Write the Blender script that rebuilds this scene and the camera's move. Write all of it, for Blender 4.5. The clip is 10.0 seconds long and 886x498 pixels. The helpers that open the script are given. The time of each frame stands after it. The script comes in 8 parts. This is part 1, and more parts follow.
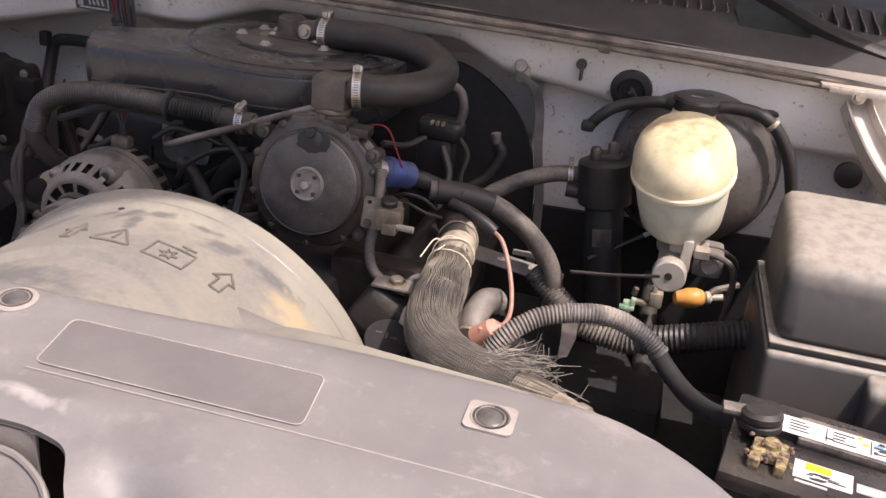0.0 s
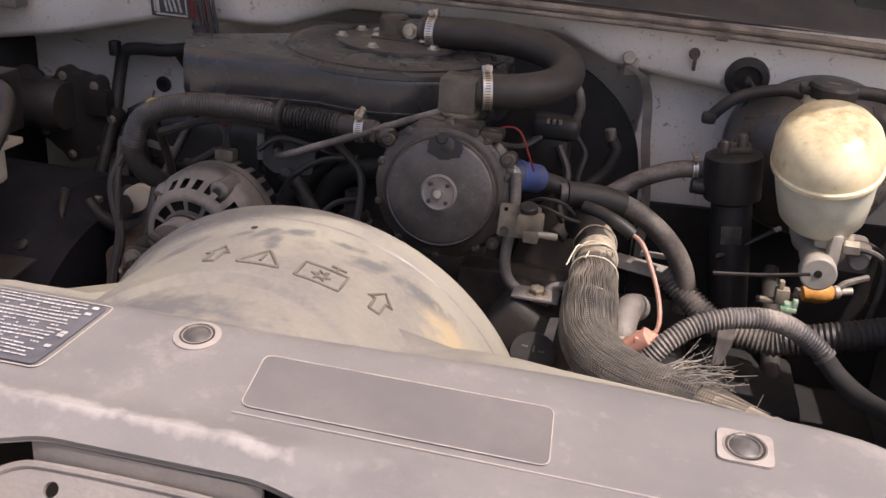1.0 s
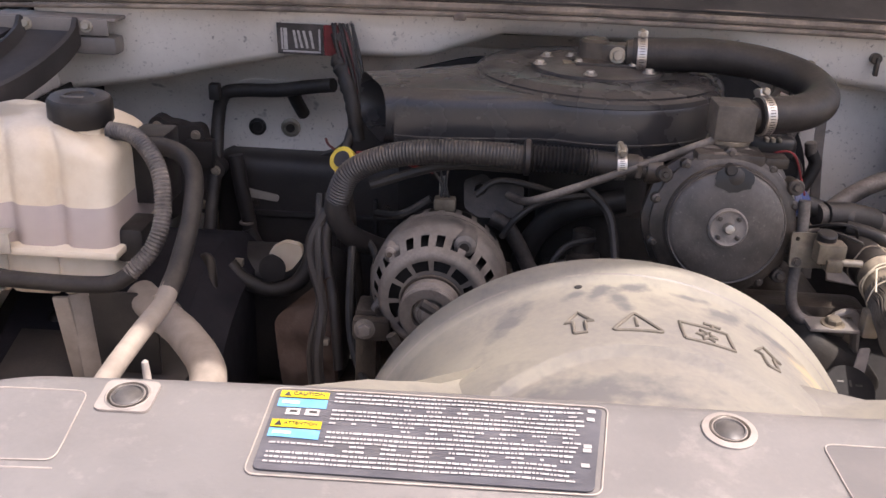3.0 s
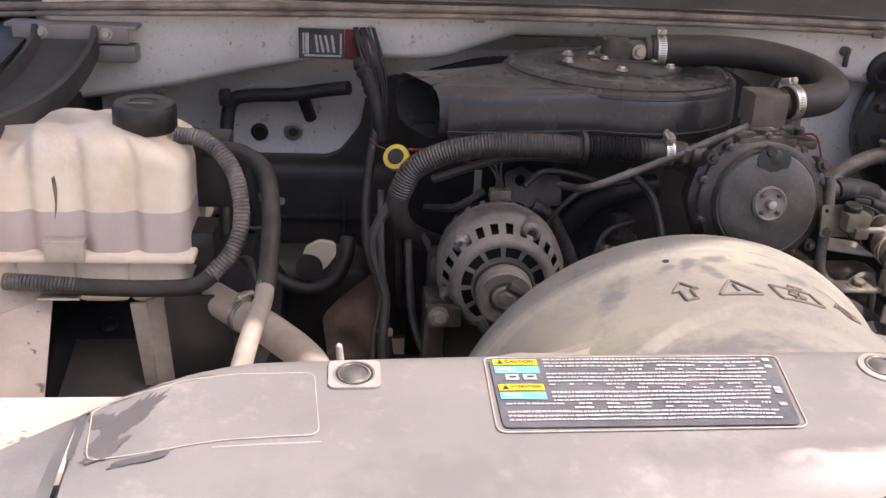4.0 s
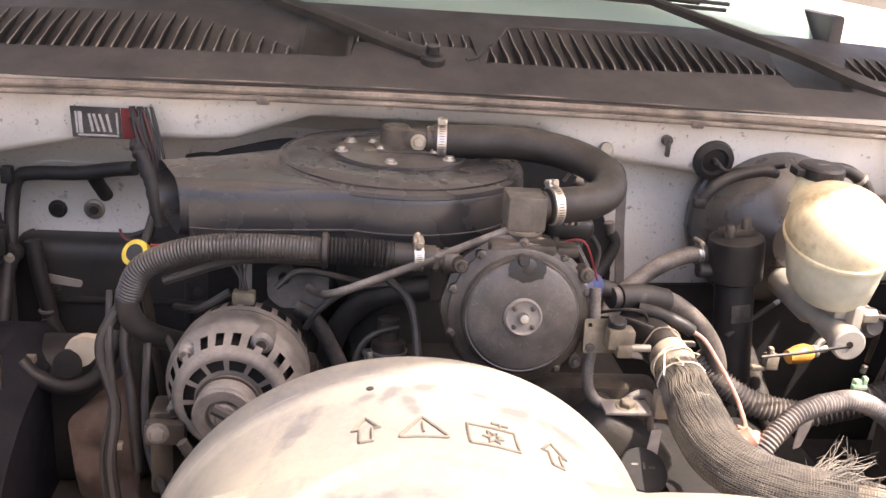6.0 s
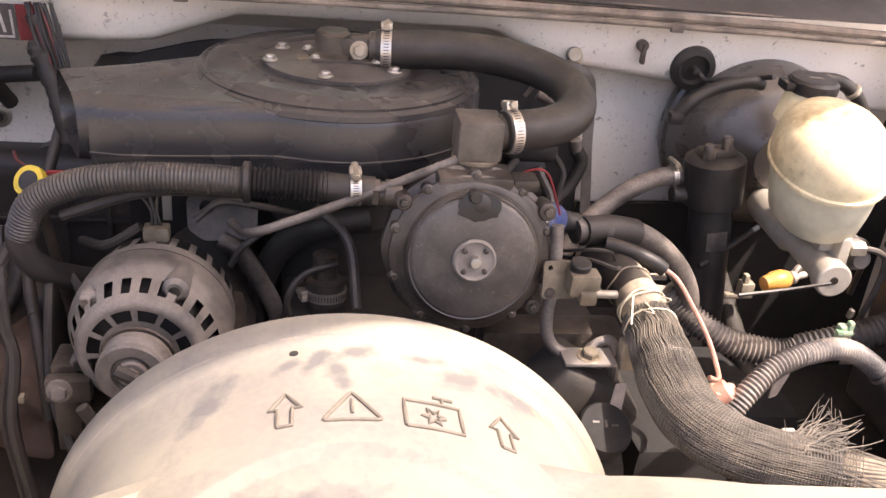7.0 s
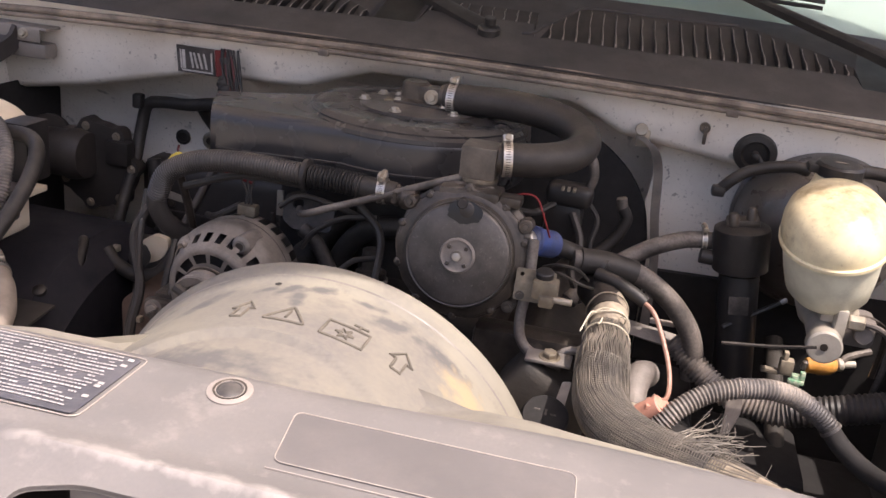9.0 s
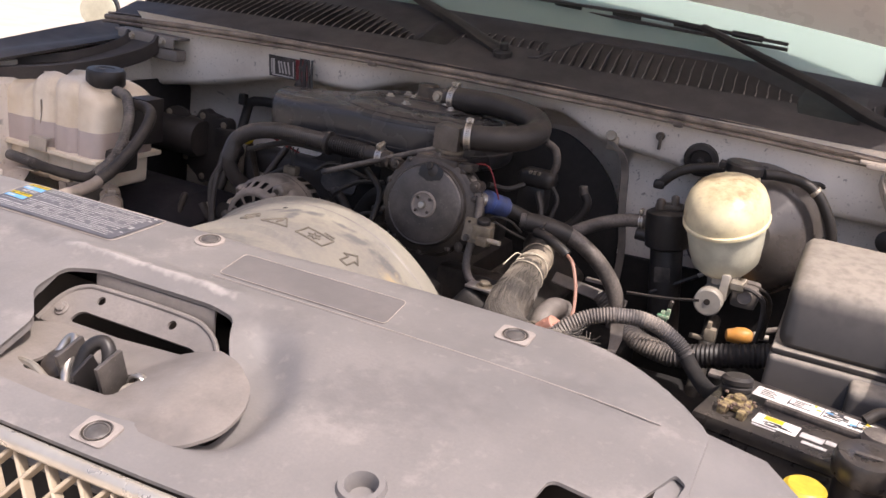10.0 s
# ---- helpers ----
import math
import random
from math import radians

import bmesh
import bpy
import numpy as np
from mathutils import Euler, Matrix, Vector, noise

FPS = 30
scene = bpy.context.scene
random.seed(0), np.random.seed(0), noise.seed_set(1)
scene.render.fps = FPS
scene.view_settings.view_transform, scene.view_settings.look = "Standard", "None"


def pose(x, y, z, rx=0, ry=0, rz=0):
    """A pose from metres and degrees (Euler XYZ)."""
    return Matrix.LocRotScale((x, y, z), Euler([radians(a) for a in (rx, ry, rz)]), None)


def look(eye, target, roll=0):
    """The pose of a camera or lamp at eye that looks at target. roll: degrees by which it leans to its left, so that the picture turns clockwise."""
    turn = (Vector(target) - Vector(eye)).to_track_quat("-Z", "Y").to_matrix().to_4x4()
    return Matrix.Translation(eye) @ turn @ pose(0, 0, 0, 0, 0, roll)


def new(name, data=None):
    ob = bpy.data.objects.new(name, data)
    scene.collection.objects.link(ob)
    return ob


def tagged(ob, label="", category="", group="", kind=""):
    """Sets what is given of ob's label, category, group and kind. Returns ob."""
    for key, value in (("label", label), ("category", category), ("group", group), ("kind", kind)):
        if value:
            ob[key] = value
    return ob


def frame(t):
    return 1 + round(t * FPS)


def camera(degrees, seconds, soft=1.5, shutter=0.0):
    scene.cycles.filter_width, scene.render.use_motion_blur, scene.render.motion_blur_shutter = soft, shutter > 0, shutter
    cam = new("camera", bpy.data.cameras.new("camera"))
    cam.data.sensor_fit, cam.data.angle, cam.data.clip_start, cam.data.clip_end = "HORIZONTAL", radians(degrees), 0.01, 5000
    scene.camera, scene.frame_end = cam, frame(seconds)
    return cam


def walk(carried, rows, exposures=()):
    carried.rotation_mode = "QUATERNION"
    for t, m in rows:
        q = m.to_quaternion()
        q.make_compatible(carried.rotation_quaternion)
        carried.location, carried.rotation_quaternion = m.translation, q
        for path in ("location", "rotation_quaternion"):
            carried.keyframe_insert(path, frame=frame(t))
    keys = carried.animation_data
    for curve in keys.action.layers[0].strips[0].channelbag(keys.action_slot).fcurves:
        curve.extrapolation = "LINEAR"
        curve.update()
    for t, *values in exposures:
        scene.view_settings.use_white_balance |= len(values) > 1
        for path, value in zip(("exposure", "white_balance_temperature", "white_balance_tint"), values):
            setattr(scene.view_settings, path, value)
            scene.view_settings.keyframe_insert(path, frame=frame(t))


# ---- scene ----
cam = camera(50.3, 10.0)
ROWS = [
    (0.0, 0, 0, 1.46, 67, -5.997, 14.402),
    (0.3, -0.0787, 0.003, 1.4503, 66.896, -5.846, 13.136),
    (0.5, -0.1248, 0.0065, 1.4429, 66.572, -5.135, 13.234),
    (0.8, -0.1757, 0.0155, 1.443, 66.336, -4.406, 13.763),
    (1.0, -0.2003, 0.0238, 1.4391, 66.557, -3.93, 13.343),
    (1.3, -0.2417, 0.0447, 1.4287, 66.569, -2.444, 12.434),
    (1.5, -0.2777, 0.0629, 1.422, 66.641, -1.811, 10.375),
    (1.8, -0.3675, 0.0862, 1.4245, 67.504, -0.837, 7.853),
    (2.0, -0.4285, 0.1023, 1.4221, 68.127, -1.004, 7.104),
    (2.3, -0.5017, 0.1152, 1.4241, 67.772, -0.931, 7.606),
    (2.5, -0.5479, 0.1125, 1.4319, 67.34, -1.067, 7.035),
    (2.8, -0.662, 0.0927, 1.4278, 67.203, -1.746, 5.301),
    (3.0, -0.7498, 0.0662, 1.4228, 67.318, -2.293, 3.337),
    (3.2, -0.8282, 0.043, 1.4246, 67.656, -2.824, 0.32),
    (4.3, -1.0453, -0.005, 1.4113, 68.192, -2.676, -5.831),
    (4.5, -1.0422, -0.0054, 1.4121, 68.209, -2.378, -5.442),
    (4.7, -1.031, -0.0057, 1.42, 68.404, -2.12, -4.98),
    (5.0, -0.9906, -0.0004, 1.4309, 69.589, -2.154, -4.623),
    (5.3, -0.9304, 0.0117, 1.4404, 70.629, -2.552, -4.998),
    (5.5, -0.8632, 0.0285, 1.4475, 71.261, -2.712, -5.281),
    (5.8, -0.7419, 0.0735, 1.471, 71.349, -3.588, -5.721),
    (6.0, -0.6785, 0.101, 1.4759, 70.646, -3.98, -5.327),
    (6.2, -0.6361, 0.1364, 1.4754, 68.723, -4.813, -4.669),
    (7.3, -0.6313, 0.29, 1.4903, 62.923, -4.741, -7.657),
    (7.5, -0.6045, 0.2979, 1.4961, 63.54, -4.665, -7.729),
    (7.7, -0.5588, 0.2985, 1.5017, 64.423, -3.891, -5.291),
    (8.0, -0.4663, 0.2902, 1.4975, 65.394, -4.991, 4.959),
    (8.2, -0.4259, 0.2607, 1.4889, 65.8, -5.551, 7.264),
    (8.5, -0.3735, 0.1873, 1.4801, 66.576, -5.363, 10.842),
    (8.7, -0.3207, 0.1121, 1.4635, 67.866, -5.241, 12.166),
    (9.0, -0.2275, -0.0087, 1.4586, 69.773, -5.908, 13.715),
    (9.2, -0.163, -0.0759, 1.4618, 70.404, -5.932, 15.297),
    (9.5, -0.0384, -0.1683, 1.4536, 71.479, -5.847, 18.81),
    (9.7, 0.0773, -0.2295, 1.4516, 72.064, -6.022, 21.696),
    (10.0, 0.2285, -0.3404, 1.4507, 72.512, -7.55, 24.922),
]
EXPOSURES = [(t, stops, kelvin, 25 if 7.4 < t < 8.6 else 20) for t, stops, kelvin in ((0.0, 0.61, 6450), (0.5, 0.53, 6500), (1.5, 0.47, 6500), (2.5, 0.73, 6400), (3.0, 0.89, 6400), (4.5, 0.99, 6450), (5.0, 1.17, 6500), (5.5, 1.52, 6550), (6.0, 1.88, 6950), (6.6, 1.83, 7000), (7.5, 1.47, 7000), (8.0, 2.09, 7200), (8.5, 1.50, 7100), (9.0, 0.83, 6600), (9.5, 0.75, 6600), (10.0, 0.49, 6450))]
walk(cam, [(t, pose(x, y, z, rx, ry, rz)) for t, x, y, z, rx, ry, rz in ROWS], EXPOSURES)

# ---- light: open sky and a high sun from the front and the driver's side ----
world = bpy.data.worlds.new("sky")
scene.world = world
world.use_nodes = True
SUN = Vector((0.42, -0.20, 0.88)).normalized()
wn = world.node_tree.nodes
sky = wn.new("ShaderNodeTexSky")
sky.sky_type, sky.sun_disc = "NISHITA", False
sky.air_density, sky.dust_density = 1.0, 5.0
sky.sun_elevation, sky.sun_rotation = math.asin(SUN.z), math.atan2(SUN.x, SUN.y)
world.node_tree.links.new(sky.outputs[0], wn["Background"].inputs[0])
wn["Background"].inputs[1].default_value = 0.15
sun = new("sun", bpy.data.lights.new("sun", "SUN"))
sun.data.energy, sun.data.angle, sun.data.color = 3.4, radians(0.53), (1.0, 0.94, 0.84)
sun.matrix_world = look((0, 0, 5), Vector((0, 0, 5)) - SUN)


# ---- materials ----
def material(name, colour, rough=0.6, metal=0.0, other=None, dust=0.0, dust_colour=(0.42, 0.36, 0.29), scale=18.0,
             bump=0.15, fine=260.0, spec=0.5, mask=(0.42, 0.68), speck=0.0, speck_colour=(0.03, 0.02, 0.015), bare=None, settle=0.0, low=-0.1):
    """A worn surface: two tones by coarse noise, a dust layer in patches, fine grain in gloss and relief."""
    m = bpy.data.materials.new(name)
    m.use_nodes = True
    nt = m.node_tree
    n, link = nt.nodes, nt.links.new
    bsdf = n["Principled BSDF"]
    co = n.new("ShaderNodeTexCoord").outputs["Object"]

    def noise_tex(sc, detail=4.0, rough_=0.55):
        t = n.new("ShaderNodeTexNoise")
        t.inputs["Scale"].default_value, t.inputs["Detail"].default_value, t.inputs["Roughness"].default_value = sc, detail, rough_
        link(co, t.inputs["Vector"])
        return t.outputs["Fac"]

    def ramp(fac, lo, hi, top=1.0):
        r = n.new("ShaderNodeMapRange")
        r.inputs["From Min"].default_value, r.inputs["From Max"].default_value, r.inputs["To Max"].default_value = lo, hi, top
        link(fac, r.inputs["Value"])
        return r.outputs["Result"]

    def mix(fac, a, b):
        x = n.new("ShaderNodeMix")
        x.data_type = "RGBA"
        for sock, val in ((x.inputs[0], fac), (x.inputs[6], a), (x.inputs[7], b)):
            if isinstance(val, (tuple, list)):
                sock.default_value = (*val[:3], 1.0)
            elif isinstance(val, float):
                sock.default_value = val
            else:
                link(val, sock)
        return x.outputs[2]

    other = other or tuple(c * 0.72 for c in colour)
    col = mix(ramp(noise_tex(scale), 0.35, 0.65), colour, other)
    grain = noise_tex(fine, 3.0)
    if dust > 0:
        big = ramp(noise_tex(scale * 0.45, 6.0, 0.65), mask[0], mask[1], dust)
        fl = ramp(grain, 0.3, 0.7, 0.5)
        mul = n.new("ShaderNodeMath")
        mul.operation = "MULTIPLY_ADD"
        link(big, mul.inputs[0])
        link(fl, mul.inputs[1])
        half = n.new("ShaderNodeMath")
        half.operation = "MULTIPLY"
        link(big, half.inputs[0])
        half.inputs[1].default_value = 0.65
        link(half.outputs[0], mul.inputs[2])
        cl = n.new("ShaderNodeClamp")
        link(mul.outputs[0], cl.inputs[0])
        amount = cl.outputs[0]
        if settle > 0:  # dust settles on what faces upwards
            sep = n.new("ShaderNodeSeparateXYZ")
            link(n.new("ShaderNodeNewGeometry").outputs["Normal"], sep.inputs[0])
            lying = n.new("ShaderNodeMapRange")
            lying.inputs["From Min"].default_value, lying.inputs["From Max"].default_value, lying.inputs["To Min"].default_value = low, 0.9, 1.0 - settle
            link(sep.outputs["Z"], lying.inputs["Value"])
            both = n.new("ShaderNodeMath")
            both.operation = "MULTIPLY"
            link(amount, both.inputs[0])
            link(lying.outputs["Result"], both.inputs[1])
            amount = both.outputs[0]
        col = mix(amount, col, dust_colour)
    if speck > 0:
        col = mix(ramp(noise_tex(scale * 8.0, 2.0), 0.69, 0.73, speck), col, speck_colour)
        col = mix(ramp(noise_tex(scale * 3.2, 2.0), 0.68, 0.74, speck), col, speck_colour)
    if bare:
        col = mix(ramp(noise_tex(bare[0], 9.0, 0.68), bare[1], bare[1] + 0.1, 0.85), col, bare[2])
        col = mix(ramp(noise_tex(bare[0] * 6, 4.0, 0.6), 0.60, 0.75, 0.5), col, bare[2])
    link(col, bsdf.inputs["Base Color"])
    rr = n.new("ShaderNodeMapRange")
    rr.inputs["To Min"].default_value, rr.inputs["To Max"].default_value = max(0.05, rough - 0.14), min(1.0, rough + 0.14)
    link(noise_tex(scale * 2.3), rr.inputs["Value"])
    link(rr.outputs["Result"], bsdf.inputs["Roughness"])
    bsdf.inputs["Metallic"].default_value = metal
    bsdf.inputs["Specular IOR Level"].default_value = spec
    if bump > 0:
        b = n.new("ShaderNodeBump")
        b.inputs["Strength"].default_value, b.inputs["Distance"].default_value = bump, 0.0015
        link(grain, b.inputs["Height"])
        link(b.outputs["Normal"], bsdf.inputs["Normal"])
    return m


def soft_spot(m, x, y, rx, ry, turn, colour, strength):
    """Smear a ragged soft-edged stain or painted sheen into a material, seen in plan at (x, y)."""
    n, link = m.node_tree.nodes, m.node_tree.links.new
    bsdf = n["Principled BSDF"]
    place = n.new("ShaderNodeMapping")
    place.vector_type = "TEXTURE"
    place.inputs["Location"].default_value = (x, y, 0)
    place.inputs["Rotation"].default_value = (0, 0, turn)
    place.inputs["Scale"].default_value = (rx, ry, 1000)
    link(n.new("ShaderNodeNewGeometry").outputs["Position"], place.inputs["Vector"])
    far = n.new("ShaderNodeVectorMath")
    far.operation = "LENGTH"
    link(place.outputs["Vector"], far.inputs[0])
    tex = n.new("ShaderNodeTexNoise")
    tex.inputs["Scale"].default_value, tex.inputs["Detail"].default_value = 55.0, 6.0
    link(n.new("ShaderNodeNewGeometry").outputs["Position"], tex.inputs["Vector"])
    ragged = n.new("ShaderNodeMath")
    ragged.operation = "MULTIPLY_ADD"
    link(tex.outputs["Fac"], ragged.inputs[0])
    ragged.inputs[1].default_value = 2.4
    link(far.outputs["Value"], ragged.inputs[2])
    amount = n.new("ShaderNodeMapRange")
    for key, v in (("From Min", 2.35), ("From Max", 1.55), ("To Min", 0.0), ("To Max", strength)):
        amount.inputs[key].default_value = v
    link(ragged.outputs[0], amount.inputs["Value"])
    blend = n.new("ShaderNodeMixRGB")
    link(amount.outputs["Result"], blend.inputs[0])
    link(bsdf.inputs["Base Color"].links[0].from_socket, blend.inputs[1])
    blend.inputs[2].default_value = (*colour, 1)
    link(blend.outputs[0], bsdf.inputs["Base Color"])


COVER_PLASTIC = material("dusty_grey_plastic", (0.150, 0.142, 0.138), 0.52, other=(0.178, 0.168, 0.163), dust=0.5, dust_colour=(0.262, 0.236, 0.219), scale=9, mask=(0.36, 0.66), bump=0.15, bare=(8.0, 0.56, (0.275, 0.25, 0.233)))
# pale rubbed spots that also paint the sheen on the latch lip
for spot in ((-0.672, 0.574, 0.024, 0.008, 0.0), (-0.60, 0.573, 0.055, 0.008, 0.0), (-0.50, 0.572, 0.070, 0.0075, 0.0), (-0.44, 0.568, 0.03, 0.006, -0.1)):
    soft_spot(COVER_PLASTIC, *spot, (0.40, 0.365, 0.34), 0.62)
for spot in ((-0.15, 0.50, 0.10, 0.05, 0.4), (-0.35, 0.56, 0.05, 0.03, 0.2), (0.02, 0.60, 0.07, 0.03, 0.0), (-0.95, 0.55, 0.10, 0.04, 0.1), (-0.75, 0.58, 0.06, 0.02, 0.0)):
    soft_spot(COVER_PLASTIC, *spot, (0.125, 0.118, 0.116), 0.55)
PANEL_PLASTIC = material("smooth_grey_panel", (0.126, 0.118, 0.115), 0.5, other=(0.14, 0.131, 0.128), dust=0.3, dust_colour=(0.3, 0.26, 0.24), scale=12)
WORN_LINE = material("worn_pale_edge", (0.43, 0.375, 0.33), 0.7, scale=60)
STAIN = material("damp_dark_stain", (0.082, 0.075, 0.078), 0.4, other=(0.098, 0.09, 0.092), scale=40, bump=0.05)
SHROUD_DUST = material("dust_covered_shroud", (0.282, 0.258, 0.205), 0.8, other=(0.235, 0.216, 0.176), dust=0.9, dust_colour=(0.165, 0.152, 0.142), scale=5.5, mask=(0.48, 0.66), fine=140, bump=0.25, bare=(4.2, 0.56, (0.165, 0.15, 0.138)))
for spot in ((-0.714, 0.962, 0.036, 0.016, 1.1), (-0.642, 0.992, 0.020, 0.010, 0.5), (-0.601, 0.982, 0.012, 0.034, 0.2), (-0.622, 0.992, 0.010, 0.026, -0.5), (-0.582, 1.008, 0.020, 0.012, 0.3), (-0.516, 1.008, 0.027, 0.008, 0.0), (-0.480, 0.992, 0.034, 0.014, 0.6), (-0.416, 0.995, 0.040, 0.018, 0.1), (-0.66, 0.80, 0.12, 0.035, 0.0)):
    soft_spot(SHROUD_DUST, *spot, (0.115, 0.110, 0.110), 0.9)
soft_spot(SHROUD_DUST, -0.372, 0.962, 0.046, 0.034, -0.5, (0.37, 0.29, 0.175), 0.9)
# darker than the shroud, painting the shadow lines of its embossed symbols
SHROUD_LINE = material("shaded_relief_lines", (0.165, 0.145, 0.118), 0.85, scale=60)
PIN = material("dark_worn_pin", (0.055, 0.050, 0.048), 0.45, other=(0.09, 0.082, 0.077), dust=0.4, dust_colour=(0.2, 0.178, 0.16), scale=60)
PAD = material("rubbed_pale_plastic", (0.33, 0.29, 0.262), 0.55, other=(0.27, 0.238, 0.215), dust=0.5, dust_colour=(0.4, 0.35, 0.31), scale=60)
BLACK_PLASTIC = material("dusty_black_plastic", (0.015, 0.014, 0.0145), 0.4, other=(0.022, 0.02, 0.0195), dust=0.7, dust_colour=(0.10, 0.084, 0.072), scale=16, bump=0.1, settle=0.7, spec=0.38)
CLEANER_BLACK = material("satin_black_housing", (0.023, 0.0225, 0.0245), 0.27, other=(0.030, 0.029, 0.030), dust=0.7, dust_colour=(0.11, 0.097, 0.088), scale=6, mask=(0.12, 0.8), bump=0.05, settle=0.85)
RUBBER = material("dusty_rubber", (0.017, 0.0155, 0.015), 0.5, other=(0.025, 0.0225, 0.021), dust=0.8, dust_colour=(0.085, 0.071, 0.059), scale=26, mask=(0.35, 0.68), bump=0.2, settle=0.7, spec=0.38)
HOSE_GREY = material("grey_worn_hose", (0.034, 0.03, 0.028), 0.5, settle=0.5, dust=0.95, dust_colour=(0.25, 0.214, 0.185), scale=30, mask=(0.32, 0.6), spec=0.4)
LOOM = material("grey_split_loom", (0.085, 0.079, 0.08), 0.55, other=(0.05, 0.046, 0.045), dust=0.85, dust_colour=(0.36, 0.31, 0.262), scale=24)
DARK_LOOM = material("dark_ribbed_hose", (0.028, 0.026, 0.0255), 0.38, other=(0.038, 0.035, 0.033), dust=0.8, dust_colour=(0.13, 0.109, 0.093), scale=24, mask=(0.3, 0.65), settle=0.75, spec=0.4)
CAST_LIGHT = material("pale_cast_aluminium", (0.46, 0.42, 0.36), 0.55, 0.2, other=(0.36, 0.33, 0.28), dust=0.5, dust_colour=(0.5, 0.44, 0.36), scale=35, bump=0.3)
# pale tone: dusty bracket legs, and hose ends painted as if sunlit
PALE_HOSE = material("pale_dust_and_sun", (0.36, 0.305, 0.255), 0.75, other=(0.27, 0.228, 0.19), dust=0.5, dust_colour=(0.2, 0.17, 0.145), scale=34)
CAST_GREY = material("dirty_cast_aluminium", (0.24, 0.215, 0.195), 0.6, 0.25, other=(0.16, 0.14, 0.125), dust=0.6, dust_colour=(0.33, 0.28, 0.235), scale=30, bump=0.35)
PLATE_GREY = material("oily_dusty_diaphragm_cover", (0.10, 0.089, 0.082), 0.4, 0.3, other=(0.055, 0.049, 0.045), dust=0.7, dust_colour=(0.18, 0.156, 0.137), scale=22, bump=0.2, bare=(45.0, 0.66, (0.25, 0.225, 0.2)))
ALT_METAL = material("dusty_cast_alternator", (0.16, 0.142, 0.126), 0.6, 0.1, other=(0.085, 0.074, 0.065), dust=0.8, dust_colour=(0.27, 0.234, 0.203), scale=30, mask=(0.38, 0.62), bump=0.35, settle=0.3)
DARK_CAST = material("oily_dark_casting", (0.032, 0.027, 0.023), 0.36, 0.25, other=(0.06, 0.049, 0.04), settle=0.5, dust=0.7, dust_colour=(0.17, 0.14, 0.115), scale=30, bump=0.4)
ENGINE_DARK = material("grimy_engine", (0.030, 0.027, 0.024), 0.75, other=(0.04, 0.034, 0.028), dust=0.35, dust_colour=(0.1, 0.08, 0.065), scale=22, bump=0.4)
STEEL = material("bright_worn_steel", (0.6, 0.57, 0.53), 0.35, 0.9, other=(0.45, 0.42, 0.38), scale=70, bump=0.1)
ZINC = material("dull_zinc", (0.42, 0.38, 0.32), 0.5, 0.6, other=(0.3, 0.26, 0.2), dust=0.4, dust_colour=(0.4, 0.33, 0.25), scale=40)
BRASS = material("dull_brass", (0.20, 0.165, 0.115), 0.55, 0.4, other=(0.12, 0.10, 0.075), dust=0.4, scale=50)
WHITE_PAINT = material("grimy_white_paint", (0.84, 0.785, 0.71), 0.42, other=(0.77, 0.71, 0.635), dust=0.4, dust_colour=(0.44, 0.36, 0.29), scale=8, mask=(0.5, 0.75), fine=120, speck=0.5, speck_colour=(0.06, 0.04, 0.03), bump=0.05, bare=(30.0, 0.66, (0.12, 0.082, 0.06)))
CLEAN_WHITE = material("white_body_paint", (0.85, 0.815, 0.755), 0.3, other=(0.76, 0.72, 0.66), scale=4, bump=0.02)
SEAL = material("dusty_brown_seal", (0.20, 0.16, 0.128), 0.7, other=(0.09, 0.073, 0.06), dust=0.8, dust_colour=(0.36, 0.29, 0.225), scale=26, bump=0.4)
COWL = material("grey_cowl_plastic", (0.036, 0.033, 0.033), 0.6, other=(0.045, 0.041, 0.041), dust=0.8, dust_colour=(0.092, 0.081, 0.075), scale=9, settle=0.3, spec=0.35)
FIN = material("dark_louvre_plastic", (0.025, 0.023, 0.022), 0.4, other=(0.04, 0.036, 0.035), dust=0.6, dust_colour=(0.10, 0.088, 0.08), scale=16, settle=0.95, spec=0.3)
# pale tone for light caught on the dusty louvre edges
LIT_EDGE_DUST = material("pale_lit_dusty_edges", (0.30, 0.265, 0.235), 0.7, other=(0.20, 0.178, 0.158), scale=90)
TANK = material("cloudy_tank_plastic", (0.82, 0.735, 0.605), 0.45, other=(0.72, 0.61, 0.455), dust=0.6, dust_colour=(0.47, 0.37, 0.255), mask=(0.5, 0.74), scale=11, bump=0.03)
COOLANT = material("tank_plastic_over_coolant", (0.47, 0.395, 0.365), 0.45, other=(0.41, 0.342, 0.315), dust=0.4, scale=14, bump=0.03)
CREAM = material("yellowed_reservoir", (0.92, 0.82, 0.56), 0.4, other=(0.82, 0.70, 0.43), dust=0.95, dust_colour=(0.27, 0.185, 0.085), scale=11, mask=(0.42, 0.66), fine=70, bump=0.03, bare=(26.0, 0.60, (0.36, 0.255, 0.12)))
CREAM_LOW = material("pale_reservoir_base", (0.82, 0.79, 0.62), 0.45, other=(0.64, 0.61, 0.46), dust=0.4, dust_colour=(0.3, 0.25, 0.17), scale=18, bump=0.03)
BRAID_CORE = material("dark_hose_core", (0.03, 0.027, 0.025), 0.7, other=(0.05, 0.043, 0.036), scale=60)
BRAID = material("frayed_steel_braid", (0.15, 0.134, 0.114), 0.5, 0.25, other=(0.09, 0.08, 0.068), dust=0.6, dust_colour=(0.31, 0.265, 0.21), scale=40, settle=0.55)
